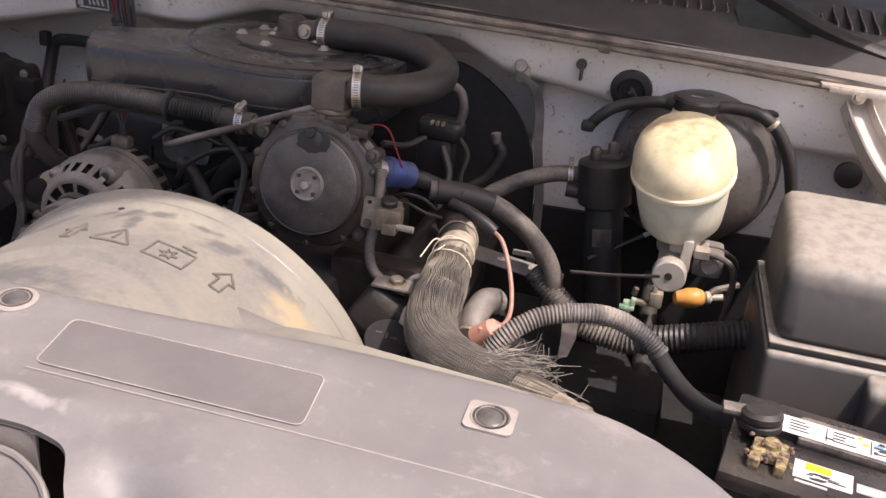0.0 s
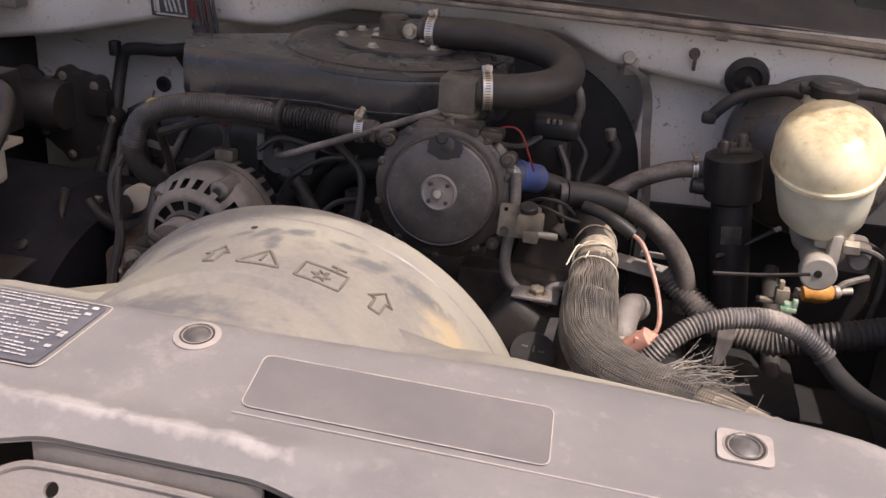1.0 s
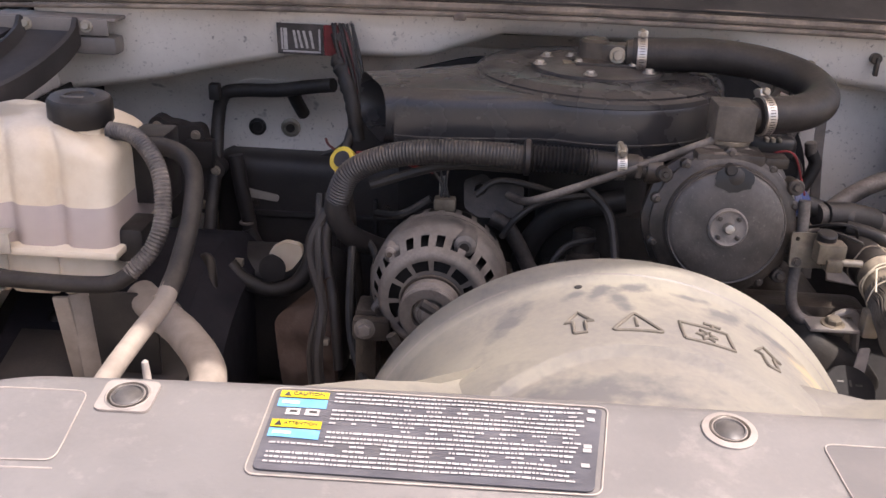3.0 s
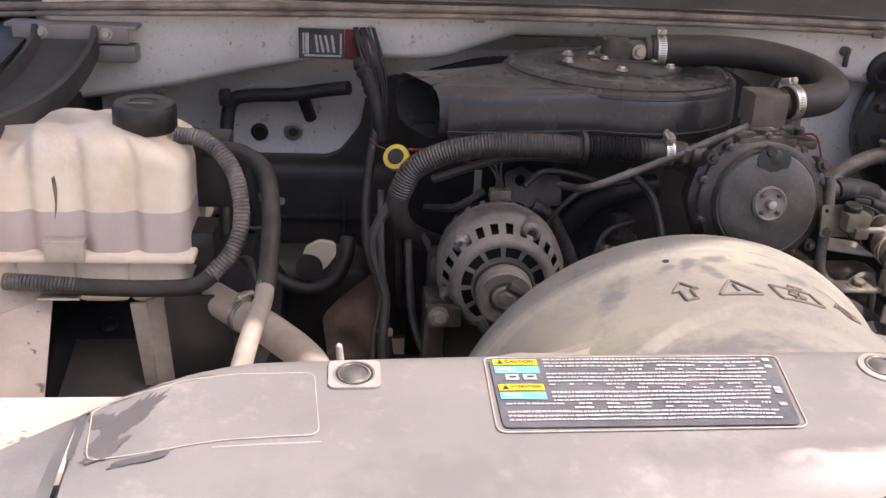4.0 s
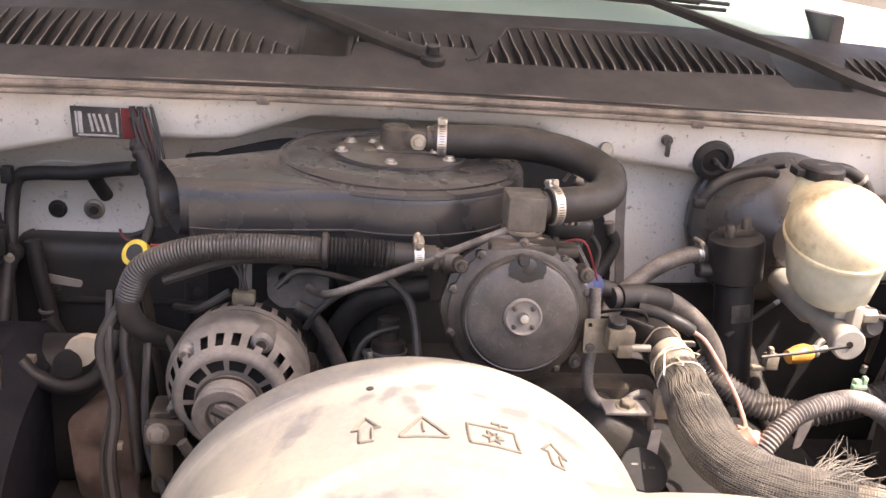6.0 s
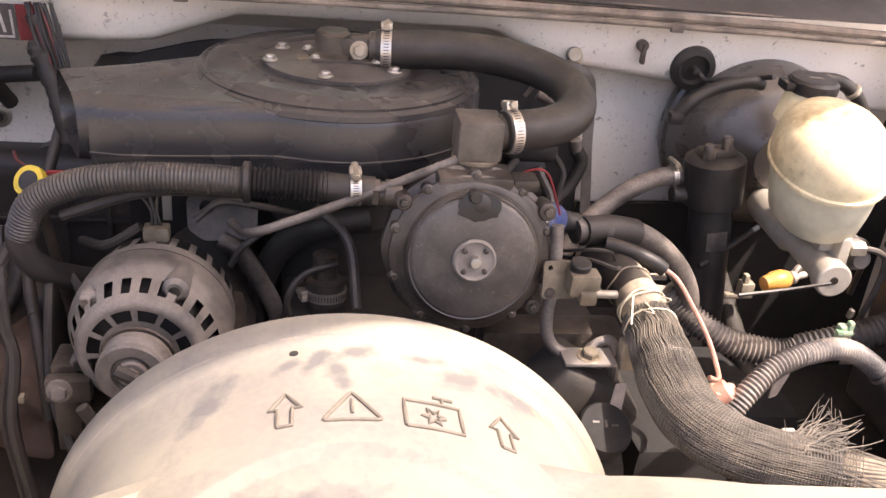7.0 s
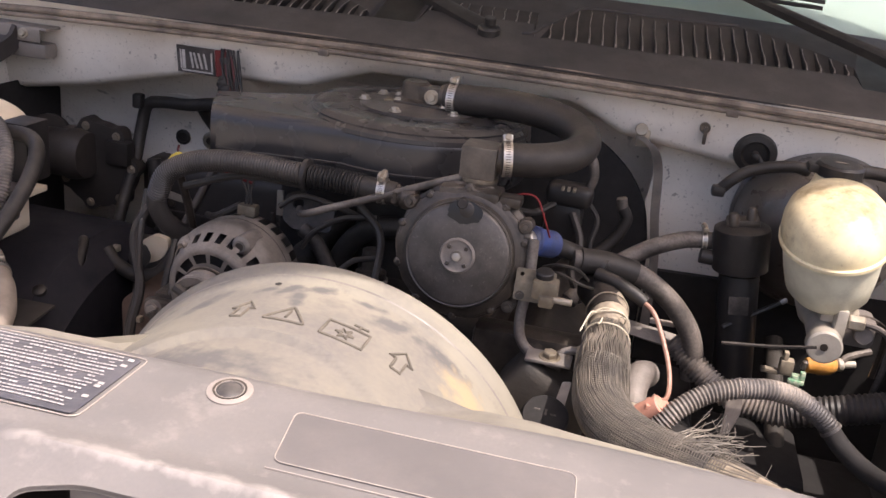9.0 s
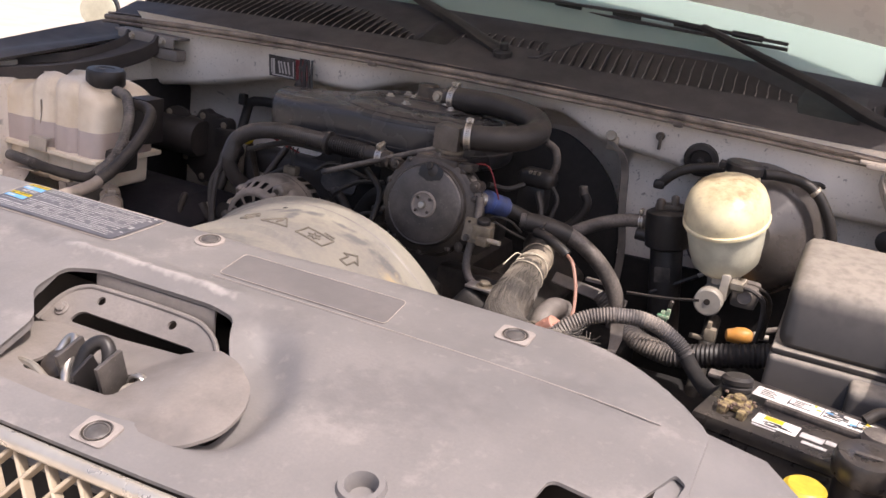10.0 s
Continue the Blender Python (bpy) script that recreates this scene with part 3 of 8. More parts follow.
def make_cowl():
    cowl = thing("cowl_panel", "dusty grey plastic cowl panel with louvred air intakes", "cowl", (XC, 1.70, 1.2), kind="structure")
    bm = bmesh.new()
    rows = []
    for i in range(231):
        x = -1.62 + i * 0.0095
        y, z = seal_line(x)
        f0, f1 = louvre_field(x)
        row = []
        for a in (0.006, 0.012, 0.03, 0.06, f0 - 0.004, f0, f0 + (f1 - f0) * 0.15, f0 + (f1 - f0) * 0.5, f0 + (f1 - f0) * 0.9, f1, max(f1 + 0.006, 0.235), 0.262, 0.275, 0.30):
            dip = 0.0
            if f1 > f0 and f0 < a < f1:
                dip = 0.015 * (1 - (a - f0) / (f1 - f0)) ** 0.7
            zz = cowl_height(a) - dip - 0.10 * max(0.0, a - 0.265)
            row.append(bm.verts.new((x, y + a, z + zz)))
        rows.append(row)
    recess = bmesh.new()
    for i, (a, b) in enumerate(zip(rows, rows[1:])):
        f0, f1 = louvre_field(-1.62 + i * 0.0095)
        for k in range(len(a) - 1):
            if f1 > f0 and 5 <= k <= 8:
                recess.faces.new([recess.verts.new(v.co) for v in (a[k], b[k], b[k + 1], a[k + 1])])
            else:
                bm.faces.new((a[k], b[k], b[k + 1], a[k + 1]))
    bmesh.ops.delete(bm, geom=[v for v in bm.verts if not v.link_faces], context="VERTS")
    bmesh.ops.remove_doubles(recess, verts=recess.verts[:], dist=0.0004)
    for b, t in ((bm, 0.003), (recess, 0.002)):
        bmesh.ops.solidify(b, geom=b.faces[:], thickness=t)
    part("cowl_skin", bm, COWL, cowl)
    part("intake_recess", recess, HEATER_BLACK, cowl, "dark recess under the louvres")
    # louvre blades: thin upright fins across each opening, unit length, set to the opening's depth
    fin = bmesh.new()
    prof = [(0.0, 0.0), (0.10, 0.0035), (0.5, 0.003), (1.0, 0.0), (1.0, -0.005), (0.5, -0.012), (0.0, -0.018)]
    a = [fin.verts.new((-0.0009, y, z)) for y, z in prof]
    b = [fin.verts.new((0.0009, y, z)) for y, z in prof]
    fin.faces.new(a)
    fin.faces.new(b[::-1])
    for k in range(len(prof)):
        fin.faces.new((a[k], a[k - 1], b[k - 1], b[k]))
    # pale edge painting the light on a blade's dusty top, with a blunt front end
    line = sweep([Vector((0.0011 * math.sin(9 * u), u, 0.0006 + 0.0034 * min(1.0, u * 9) * (1 - 0.8 * u))) for u in [k / 10 for k in range(10)]], [0.0019, 0.0009] + [0.00065] * 8, 5)
    first = edge = None
    for i in range(90):
        x = -1.59 + i * 0.0233
        f0, f1 = louvre_field(x)
        if f1 - f0 < 0.016:
            continue
        y, z = seal_line(x)
        if first is None:
            first = ob = part("louvre", fin, FIN, cowl)
            edge = rim = part("lit_edge", line, LIT_EDGE_DUST, cowl, "pale louvre edge painted as lit dust")
        else:
            ob, rim = new("louvre", first.data), new("lit_edge", edge.data)
            for o in (ob, rim):
                o.parent = cowl
                o.matrix_parent_inverse = Matrix.Translation(cowl.location).inverted()
        lean = 0.10 if x < -0.6 else -0.10
        ob.matrix_basis = Matrix.Translation((x, y + f0, z + cowl_height(f0))) @ Matrix.Rotation(-lean, 4, "Z") @ Matrix.Rotation(math.atan(0.36), 4, "X") @ Matrix.Diagonal((1, (f1 - f0) * 1.06, 1, 1))
        rim.matrix_basis = ob.matrix_basis
    # pressed bead that sweeps up round the driver's louvres
    pts = []
    for x in (-0.475, -0.455, -0.437, -0.425, -0.405, -0.38, -0.30, -0.20, -0.10):
        y, z = seal_line(x)
        a = louvre_field(max(x, -0.43))[1] + 0.004 if x > -0.44 else 0.125 - 0.5 * (-0.44 - x)
        pts.append((x, y + a, z + cowl_height(a) + 0.001))
    part("pressed_bead", tube(pts, 0.0032, 8, 5), COWL, cowl)
    # rubber seal along the front with its clips
    for name, dy, dz, r in (("seal_bead", 0.0, -0.001, 0.0068), ("seal_foot", -0.010, -0.012, 0.0042), ("seal_flange", 0.011, 0.008, 0.0036)):
        pts = [Vector((x, seal_line(x)[0] + dy, seal_line(x)[1] + dz + 0.0014 * noise.noise((x * 9, dz * 90, 3)))) for x in [-1.64 + i * 0.03 for i in range(74)]]
        part(name, sweep(pts, r, 8), SEAL, cowl)
    for x in (-0.802, -0.10):
        y, z = seal_line(x)
        part("seal_clip", rbox((0.020, 0.010, 0.012), (x, y - 0.012, z - 0.014), 0.003), SEAL, cowl)


def make_windscreen():
    ws = thing("windscreen", "pale green laminated windscreen reflecting the sky", "windscreen", (XC, 1.80, 1.30), kind="structure")
    bm = bmesh.new()
    rows = []
    for i in range(41):
        x = -1.36 + i * 0.04025
        d = ((x - XC) / 0.85) ** 2
        rows.append([bm.verts.new((x, 1.852 + 0.06 * d + 0.62 * t, 1.298 - 0.03 * d + 0.50 * t)) for t in (0, 0.33, 0.66, 1.0)])
    inner = [[bm.verts.new(v.co + Vector((0, 0.0032, -0.004))) for v in r] for r in rows]
    for a, b, c, d in zip(rows, rows[1:], inner, inner[1:]):
        for k in range(3):
            bm.faces.new((a[k], b[k], b[k + 1], a[k + 1]))
            bm.faces.new((c[k + 1], d[k + 1], d[k], c[k]))
        bm.faces.new((a[0], c[0], d[0], b[0]))
        bm.faces.new((a[3], b[3], d[3], c[3]))
    for r, n in ((rows[0], inner[0]), (rows[-1][::-1], inner[-1][::-1])):
        for k in range(3):
            bm.faces.new((r[k], r[k + 1], n[k + 1], n[k]))
    bmesh.ops.recalc_face_normals(bm, faces=bm.faces[:])
    part("pane", bm, GLASS, ws)
    part("dashboard", join(span(-1.36, 0.25, 1.95, 2.5, 1.15, 1.27, 0.03), span(-1.36, 0.25, 2.5, 2.6, 0.6, 1.27, 0.02)), BLACK_PLASTIC, ws)
    part("cabin_back", join(span(-1.38, 0.27, 3.2, 3.25, 0.6, 1.9, 0.02), span(-1.38, 0.27, 2.42, 3.2, 1.80, 1.84, 0.02), span(-1.40, -1.37, 1.9, 3.2, 0.6, 1.35, 0.01), span(0.26, 0.29, 1.9, 3.2, 0.6, 1.35, 0.01)), COWL, ws)


def make_wiper(joints, blade, name_label):
    """An arm of flat pressed steel through its joints, and a blade of bridges over a rubber edge."""
    b = Vector(joints[0])
    w = thing("wiper", name_label, "wiper", b, group="windscreen wipers")
    part("pivot", join(cyl(b - Vector((0, 0, 0.03)), (0, -0.25, 1), 0.021, 0.04, 0.004), cyl(b + Vector((0, -0.002, 0.008)), (0, -0.25, 1), 0.011, 0.016)), WIPER, w)
    path = smooth_path(joints, 6)
    arm = bmesh.new()
    rows = []
    for i, p in enumerate(path):
        u = i / (len(path) - 1)
        along = (path[min(i + 1, len(path) - 1)] - path[max(i - 1, 0)]).normalized()
        side = along.cross(Vector((0, -0.45, 0.9))).normalized()
        lift = side.cross(along).normalized()
        h, t = 0.019 - 0.011 * u, 0.011 - 0.005 * u
        rows.append([arm.verts.new(p + side * c * h + lift * d * t) for c, d in ((-1, -1), (-0.85, 0.7), (-0.5, 1), (0.5, 1), (0.85, 0.7), (1, -1))])
    for u, v in zip(rows, rows[1:]):
        for k in range(6):
            arm.faces.new((u[k], u[(k + 1) % 6], v[(k + 1) % 6], v[k]))
    arm.faces.new(rows[0])
    arm.faces.new(rows[-1])
    part("arm", arm, WIPER, w)
    p, q = Vector(blade[0]), Vector(blade[1])
    bl = part("blade", sweep([p, p.lerp(q, 0.5) + Vector((0, -0.008, 0.008)), q], 0.004, 6), WIPER, w)
    part("rubber_edge", sweep([p + Vector((0, 0.012, -0.012)), p.lerp(q, 0.5) + Vector((0, 0.008, -0.009)), q + Vector((0, 0.012, -0.012))], 0.004, 6), RUBBER, bl)
    for k in (0.12, 0.3, 0.5, 0.7, 0.88):
        part("bridge", rbox((0.07, 0.008, 0.014), (0, 0, 0), 0.002, aim(p.lerp(q, k) + Vector((0, 0.002, 0.002)), (0, -0.6, 0.8), q - p)), WIPER, bl)


LATCH_TAN = material("dusty_tan_plate", (0.205, 0.184, 0.168), 0.5, 0.1, other=(0.165, 0.147, 0.134), dust=0.7, dust_colour=(0.285, 0.25, 0.222), scale=22, bump=0.2)
DIRTY_WHITE = material("dirty_white_panel", (0.56, 0.50, 0.44), 0.5, other=(0.44, 0.385, 0.33), dust=0.7, dust_colour=(0.3, 0.24, 0.19), scale=10, speck=0.7)


def make_fenders():
    for side, name in ((-1, "inner_fender"), (1, "inner_fender")):
        s = side
        x0 = XC + s * 0.93
        fd = thing(name, "white painted inner fender apron with dust and grime", "fender", (x0, 1.0, 0.4), group="inner fenders", kind="structure")
        bm = bmesh.new()
        rows = []
        for i in range(31):
            y = 0.42 + i * 0.044
            z = 1.03 + 0.085 * (y - 0.5) / 1.2
            k = 0.06 * max(0, 0.8 - y)
            rows.append([bm.verts.new((x0 + s * (dx - k), y, zz)) for dx, zz in ((-0.02, 0.42), (0.0, 0.62), (0.0, 0.80), (0.0, 0.93), (0.008, z - 0.03), (0.02, z - 0.022), (0.075, z - 0.02), (0.08, z), (0.14, z + 0.008), (0.22, z - 0.03), (0.25, z - 0.18), (0.25, 0.5))])
        for a, b in zip(rows, rows[1:]):
            for k in range(len(a) - 1):
                bm.faces.new((a[k], b[k], b[k + 1], a[k + 1]))
        bmesh.ops.solidify(bm, geom=bm.faces[:], thickness=0.003)
        part("apron", bm, WHITE_PAINT, fd)
        pts = [(x0 + s * 0.05, 0.50 + i * 0.12, 1.03 + 0.085 * (i * 0.12) / 1.2 - 0.014) for i in range(10)]
        part("weatherstrip", tube(pts, 0.008, 8, 3), RUBBER, fd)
        # body behind the fender, up to the cabin
        part("door_skin", span(x0 + s * 0.16 - 0.05, x0 + s * 0.16 + 0.05, 1.74, 3.2, 0.5, 1.16, 0.02), CLEAN_WHITE, fd)
        if s < 0:
            part("front_panel", sheet([(-1.66, 0.80), (-1.400, 0.80), (-1.398, 0.99), (-1.396, 1.06), (-1.400, 1.16), (-1.66, 1.18)], (), lambda x, y: 0.865 - 1.15 * (1.15 - y) + 0.010 * math.exp(-((x + 1.455) / 0.012) ** 2), 0.006, 0.02), DIRTY_WHITE, fd)
            part("front_ledge", span(-1.50, -1.18, 0.84, 0.995, 0.79, 0.825, 0.012), DIRTY_WHITE, fd)
            part("hood_seal", sheet([(-1.500, 1.02), (-1.66, 1.02), (-1.71, 1.40), (-1.76, 1.78), (-1.585, 1.78), (-1.53, 1.58), (-1.515, 1.30)], (), lambda x, y: 1.050 + 0.0708 * (y - 0.5) + 0.010 * math.sin(30 * (x + 1.6)), 0.006, 0.03), COWL, fd, "wide black rubber hood seal")
        # wheel-house, dark
        part("wheelhouse", span(x0 - 0.13 + s * 0.16, x0 + 0.13 + s * 0.16, 0.6, 1.5, 0.25, 0.72, 0.05), ENGINE_DARK, fd)


def make_hood():
    """The raised bonnet that shades the back of the bay."""
    hood = thing("hood", "raised white steel hood with a ribbed underside", "hood", (XC, 1.62, 1.35), kind="structure")
    ang = radians(HOOD_ANGLE)
    d, up = Vector((0, -math.cos(ang), math.sin(ang))), Vector((0, math.sin(ang), math.cos(ang)))
    bm = bmesh.new()
    rows = []
    for i in range(29):
        q = -1 + i / 14
        x = XC + 0.95 * q
        rear = Vector((x, HOOD_BACK[0], HOOD_BACK[1]))
        length = HOOD_LENGTH - 0.25 * q * q
        rows.append([bm.verts.new(rear + d * length * t + Vector((0.95 * q * (0.105 - 0.160 * min(1, max(0, (t - 0.66) / 0.12)) - 0.03 * t * t), 0, 0)) + up * ((0.105 - 0.075 * t) * (1 - q * q) + 0.03 * math.sin(math.pi * t))) for t in [k / 12 for k in range(13)]])
    for a, b in zip(rows, rows[1:]):
        for k in range(12):
            bm.faces.new((a[k], b[k], b[k + 1], a[k + 1]))
    bmesh.ops.solidify(bm, geom=bm.faces[:], thickness=0.025)
    part("hood_panel", bm, CLEAN_WHITE, hood)
    for q in (-0.62, 0.0, 0.62):
        a = Vector((XC + q, HOOD_BACK[0], HOOD_BACK[1])) + d * 0.22
        part("rib", sweep([a + up * 0.03, a + d * 0.8 + up * 0.03], 0.03, 8), CLEAN_WHITE, hood)
    return hood


def make_hood_hinge(s, h):
    """A pressed channel that hangs from its bracket under the cowl and swings forward and outward."""
    if s < 0:
        pts = [(-1.468, 1.590, 1.145), (-1.468, 1.574, 1.126), (-1.469, 1.545, 1.113), (-1.470, 1.50, 1.102), (-1.473, 1.43, 1.090), (-1.484, 1.36, 1.080), (-1.508, 1.29, 1.072), (-1.56, 1.22, 1.064), (-1.63, 1.17, 1.058)]
        wide, mat, zb, x0, label = 0.050, COWL, 1.150, -1.46, "dusty dark pressed-steel hinge arm"
    else:
        pts = [(0.305, 1.605, 1.155), (0.312, 1.592, 1.14), (0.328, 1.57, 1.115), (0.35, 1.54, 1.085), (0.385, 1.50, 1.05), (0.43, 1.45, 1.02)]
        wide, mat, zb, x0, label = 0.020, DIRTY_WHITE, 1.176, 0.347, "dusty white hinge arm"
    path = smooth_path(pts, 8)
    bm = bmesh.new()
    rows = []
    side = Vector((1, 0, 0))
    for i, p in enumerate(path):
        along = (path[min(i + 1, len(path) - 1)] - path[max(i - 1, 0)]).normalized()
        side = (side - side.dot(along) * along).normalized()
        lift = side.cross(along).normalized()
        if lift.z - lift.y < 0:
            lift = -lift
        rows.append([bm.verts.new(p + side * a * wide + lift * b) for a, b in ((-1.0, -0.014), (-1.0, 0.020), (-0.86, 0.022), (-0.72, 0.004), (0.72, 0.004), (0.86, 0.022), (1.0, 0.020), (1.0, -0.014))])
    for a, b in zip(rows, rows[1:]):
        for k in range(8):
            bm.faces.new((a[k], a[(k + 1) % 8], b[(k + 1) % 8], b[k]))
    bm.faces.new(rows[0])
    bm.faces.new(rows[-1])
    part("hinge_arm", bm, mat, h, label)
    plate = [rbox((0.205, 0.05, 0.006), (x0, 1.605, zb + 0.004), 0.002), rbox((0.18, 0.005, 0.026 if s < 0 else 0.010), (x0, 1.580, zb - 0.008 if s < 0 else zb), 0.004)]
    if s < 0:
        plate.append(rbox((0.08, 0.04, 0.03), (x0 + 0.06, 1.60, zb - 0.038), 0.008))
    br = part("hinge_bracket", join(*plate), LATCH_TAN if s < 0 else DIRTY_WHITE, h)
    for dx in (-0.045, 0.055):
        bolt("bolt", (x0 + dx, 1.577, zb - 0.006), (0, -1, 0.2), 0.007, br)


HOOD_ANGLE, HOOD_LENGTH, HOOD_BACK = 40.0, 1.644, (1.89, 1.347)
make_ground()
make_firewall()
make_cowl()
make_windscreen()
WIPER = material("matt_black_steel", (0.016, 0.015, 0.015), 0.5, dust=0.3, dust_colour=(0.08, 0.07, 0.06), scale=30)
make_wiper([(-0.533, 1.688, 1.252), (-0.612, 1.735, 1.272), (-0.70, 1.785, 1.297), (-0.85, 1.86, 1.335), (-1.02, 1.94, 1.385)], ((-1.30, 1.965, 1.392), (-0.78, 1.93, 1.374)), "black steel wiper arm and blade at the middle of the cowl")
make_wiper([(0.43, 1.69, 1.205), (0.275, 1.72, 1.24), (0.145, 1.77, 1.285), (0.0, 1.83, 1.326), (-0.145, 1.90, 1.368)], ((-0.70, 1.945, 1.372), (0.045, 1.889, 1.358)), "black steel wiper arm and blade lying on the windscreen")
make_fenders()
hood_thing = make_hood()
make_hood_hinge(-1, hood_thing)
make_hood_hinge(1, hood_thing)


# ---- radiator cover, latch, grille ----
def cover_z(x, y):
    """Top of the radiator cover."""
    z = 1.018 + 0.12 * (y - 0.63) if y > 0.63 else 1.018 - 0.05 * (0.63 - y) - 1.6 * max(0, 0.63 - y) ** 2 if y > 0.57 else 1.0092 - 0.245 * (0.57 - y)
    back = cover_back(x)
    e = max(0.0, 1 - (back - y) / 0.04)
    z -= 0.020 * e * e
    d = abs(x - XC) / 0.68
    z -= 0.007 * d ** 6
    # raised lip behind the latch opening
    z += 0.010 * math.exp(-((y - 0.574) / (0.016 if y < 0.574 else 0.012)) ** 2) * max(0.0, min(1.0, (0.175 - abs(x + 0.545)) / 0.05))
    # hollow beside the latch plate
    if x > -0.37 and 0.33 < y < 0.56:
        r = math.hypot(x + 0.37, (y - 0.415) / 1.1)
        z -= 0.024 * max(0.0, min(1.0, (0.135 - r) / 0.035)) ** 1.3 * min(1.0, (x + 0.37) / 0.04) * min(1.0, (y - 0.33) / 0.04)
    # fold that runs along the middle of the cover
    z -= 0.0022 * math.exp(-((y - 0.6045 + 0.012 * d ** 4) / 0.0035) ** 2)
    return z


def cover_back(x):
    u = (x - XC) / 0.68
    k = min(1.0, max(0.0, (x + 0.5) / 0.3))
    return 0.741 + 0.016 * k * k * (3 - 2 * k) - 0.016 * u ** 2 - 1.3 * max(0, abs(u) - 0.78) ** 2


def on_cover(x, y, lift=0.0):
    return Vector((x, y, cover_z(x, y) + lift))


def cover_frame(x, y, lift=0.0):
    e = 0.004
    n = Vector(((cover_z(x - e, y) - cover_z(x + e, y)) / (2 * e), (cover_z(x, y - e) - cover_z(x, y + e)) / (2 * e), 1))
    return aim(on_cover(x, y, lift), n, (1, 0, 0))


LATCH_CUT = rounded([(-0.585, 0.333), (-0.602, 0.43), (-0.652, 0.475), (-0.655, 0.53), (-0.61, 0.546), (-0.434, 0.547), (-0.394, 0.538), (-0.372, 0.50), (-0.340, 0.464), (-0.308, 0.434), (-0.294, 0.402), (-0.295, 0.372), (-0.320, 0.352), (-0.372, 0.340), (-0.47, 0.332)], 0.014)
LABEL = [(-0.9065, 0.6085), (-0.655, 0.6105), (-0.6415, 0.7100), (-0.9045, 0.7095)]


def blot(cx, cy, rx, ry, rot, n=72, seed=0.0):
    """Ragged outline of a stain."""
    out = []
    for i in range(n):
        a = 2 * math.pi * i / n
        k = 1 + 0.42 * noise.noise((1.6 * math.cos(a) + seed, 1.6 * math.sin(a), seed)) + 0.34 * noise.noise((6 * math.cos(a), 6 * math.sin(a) + seed, 1)) + 0.2 * noise.noise((15 * math.cos(a), 15 * math.sin(a) + seed, 4))
        u, v = rx * k * math.cos(a), ry * k * math.sin(a)
        out.append((cx + u * math.cos(rot) - v * math.sin(rot), cy + u * math.sin(rot) + v * math.cos(rot)))
    return out


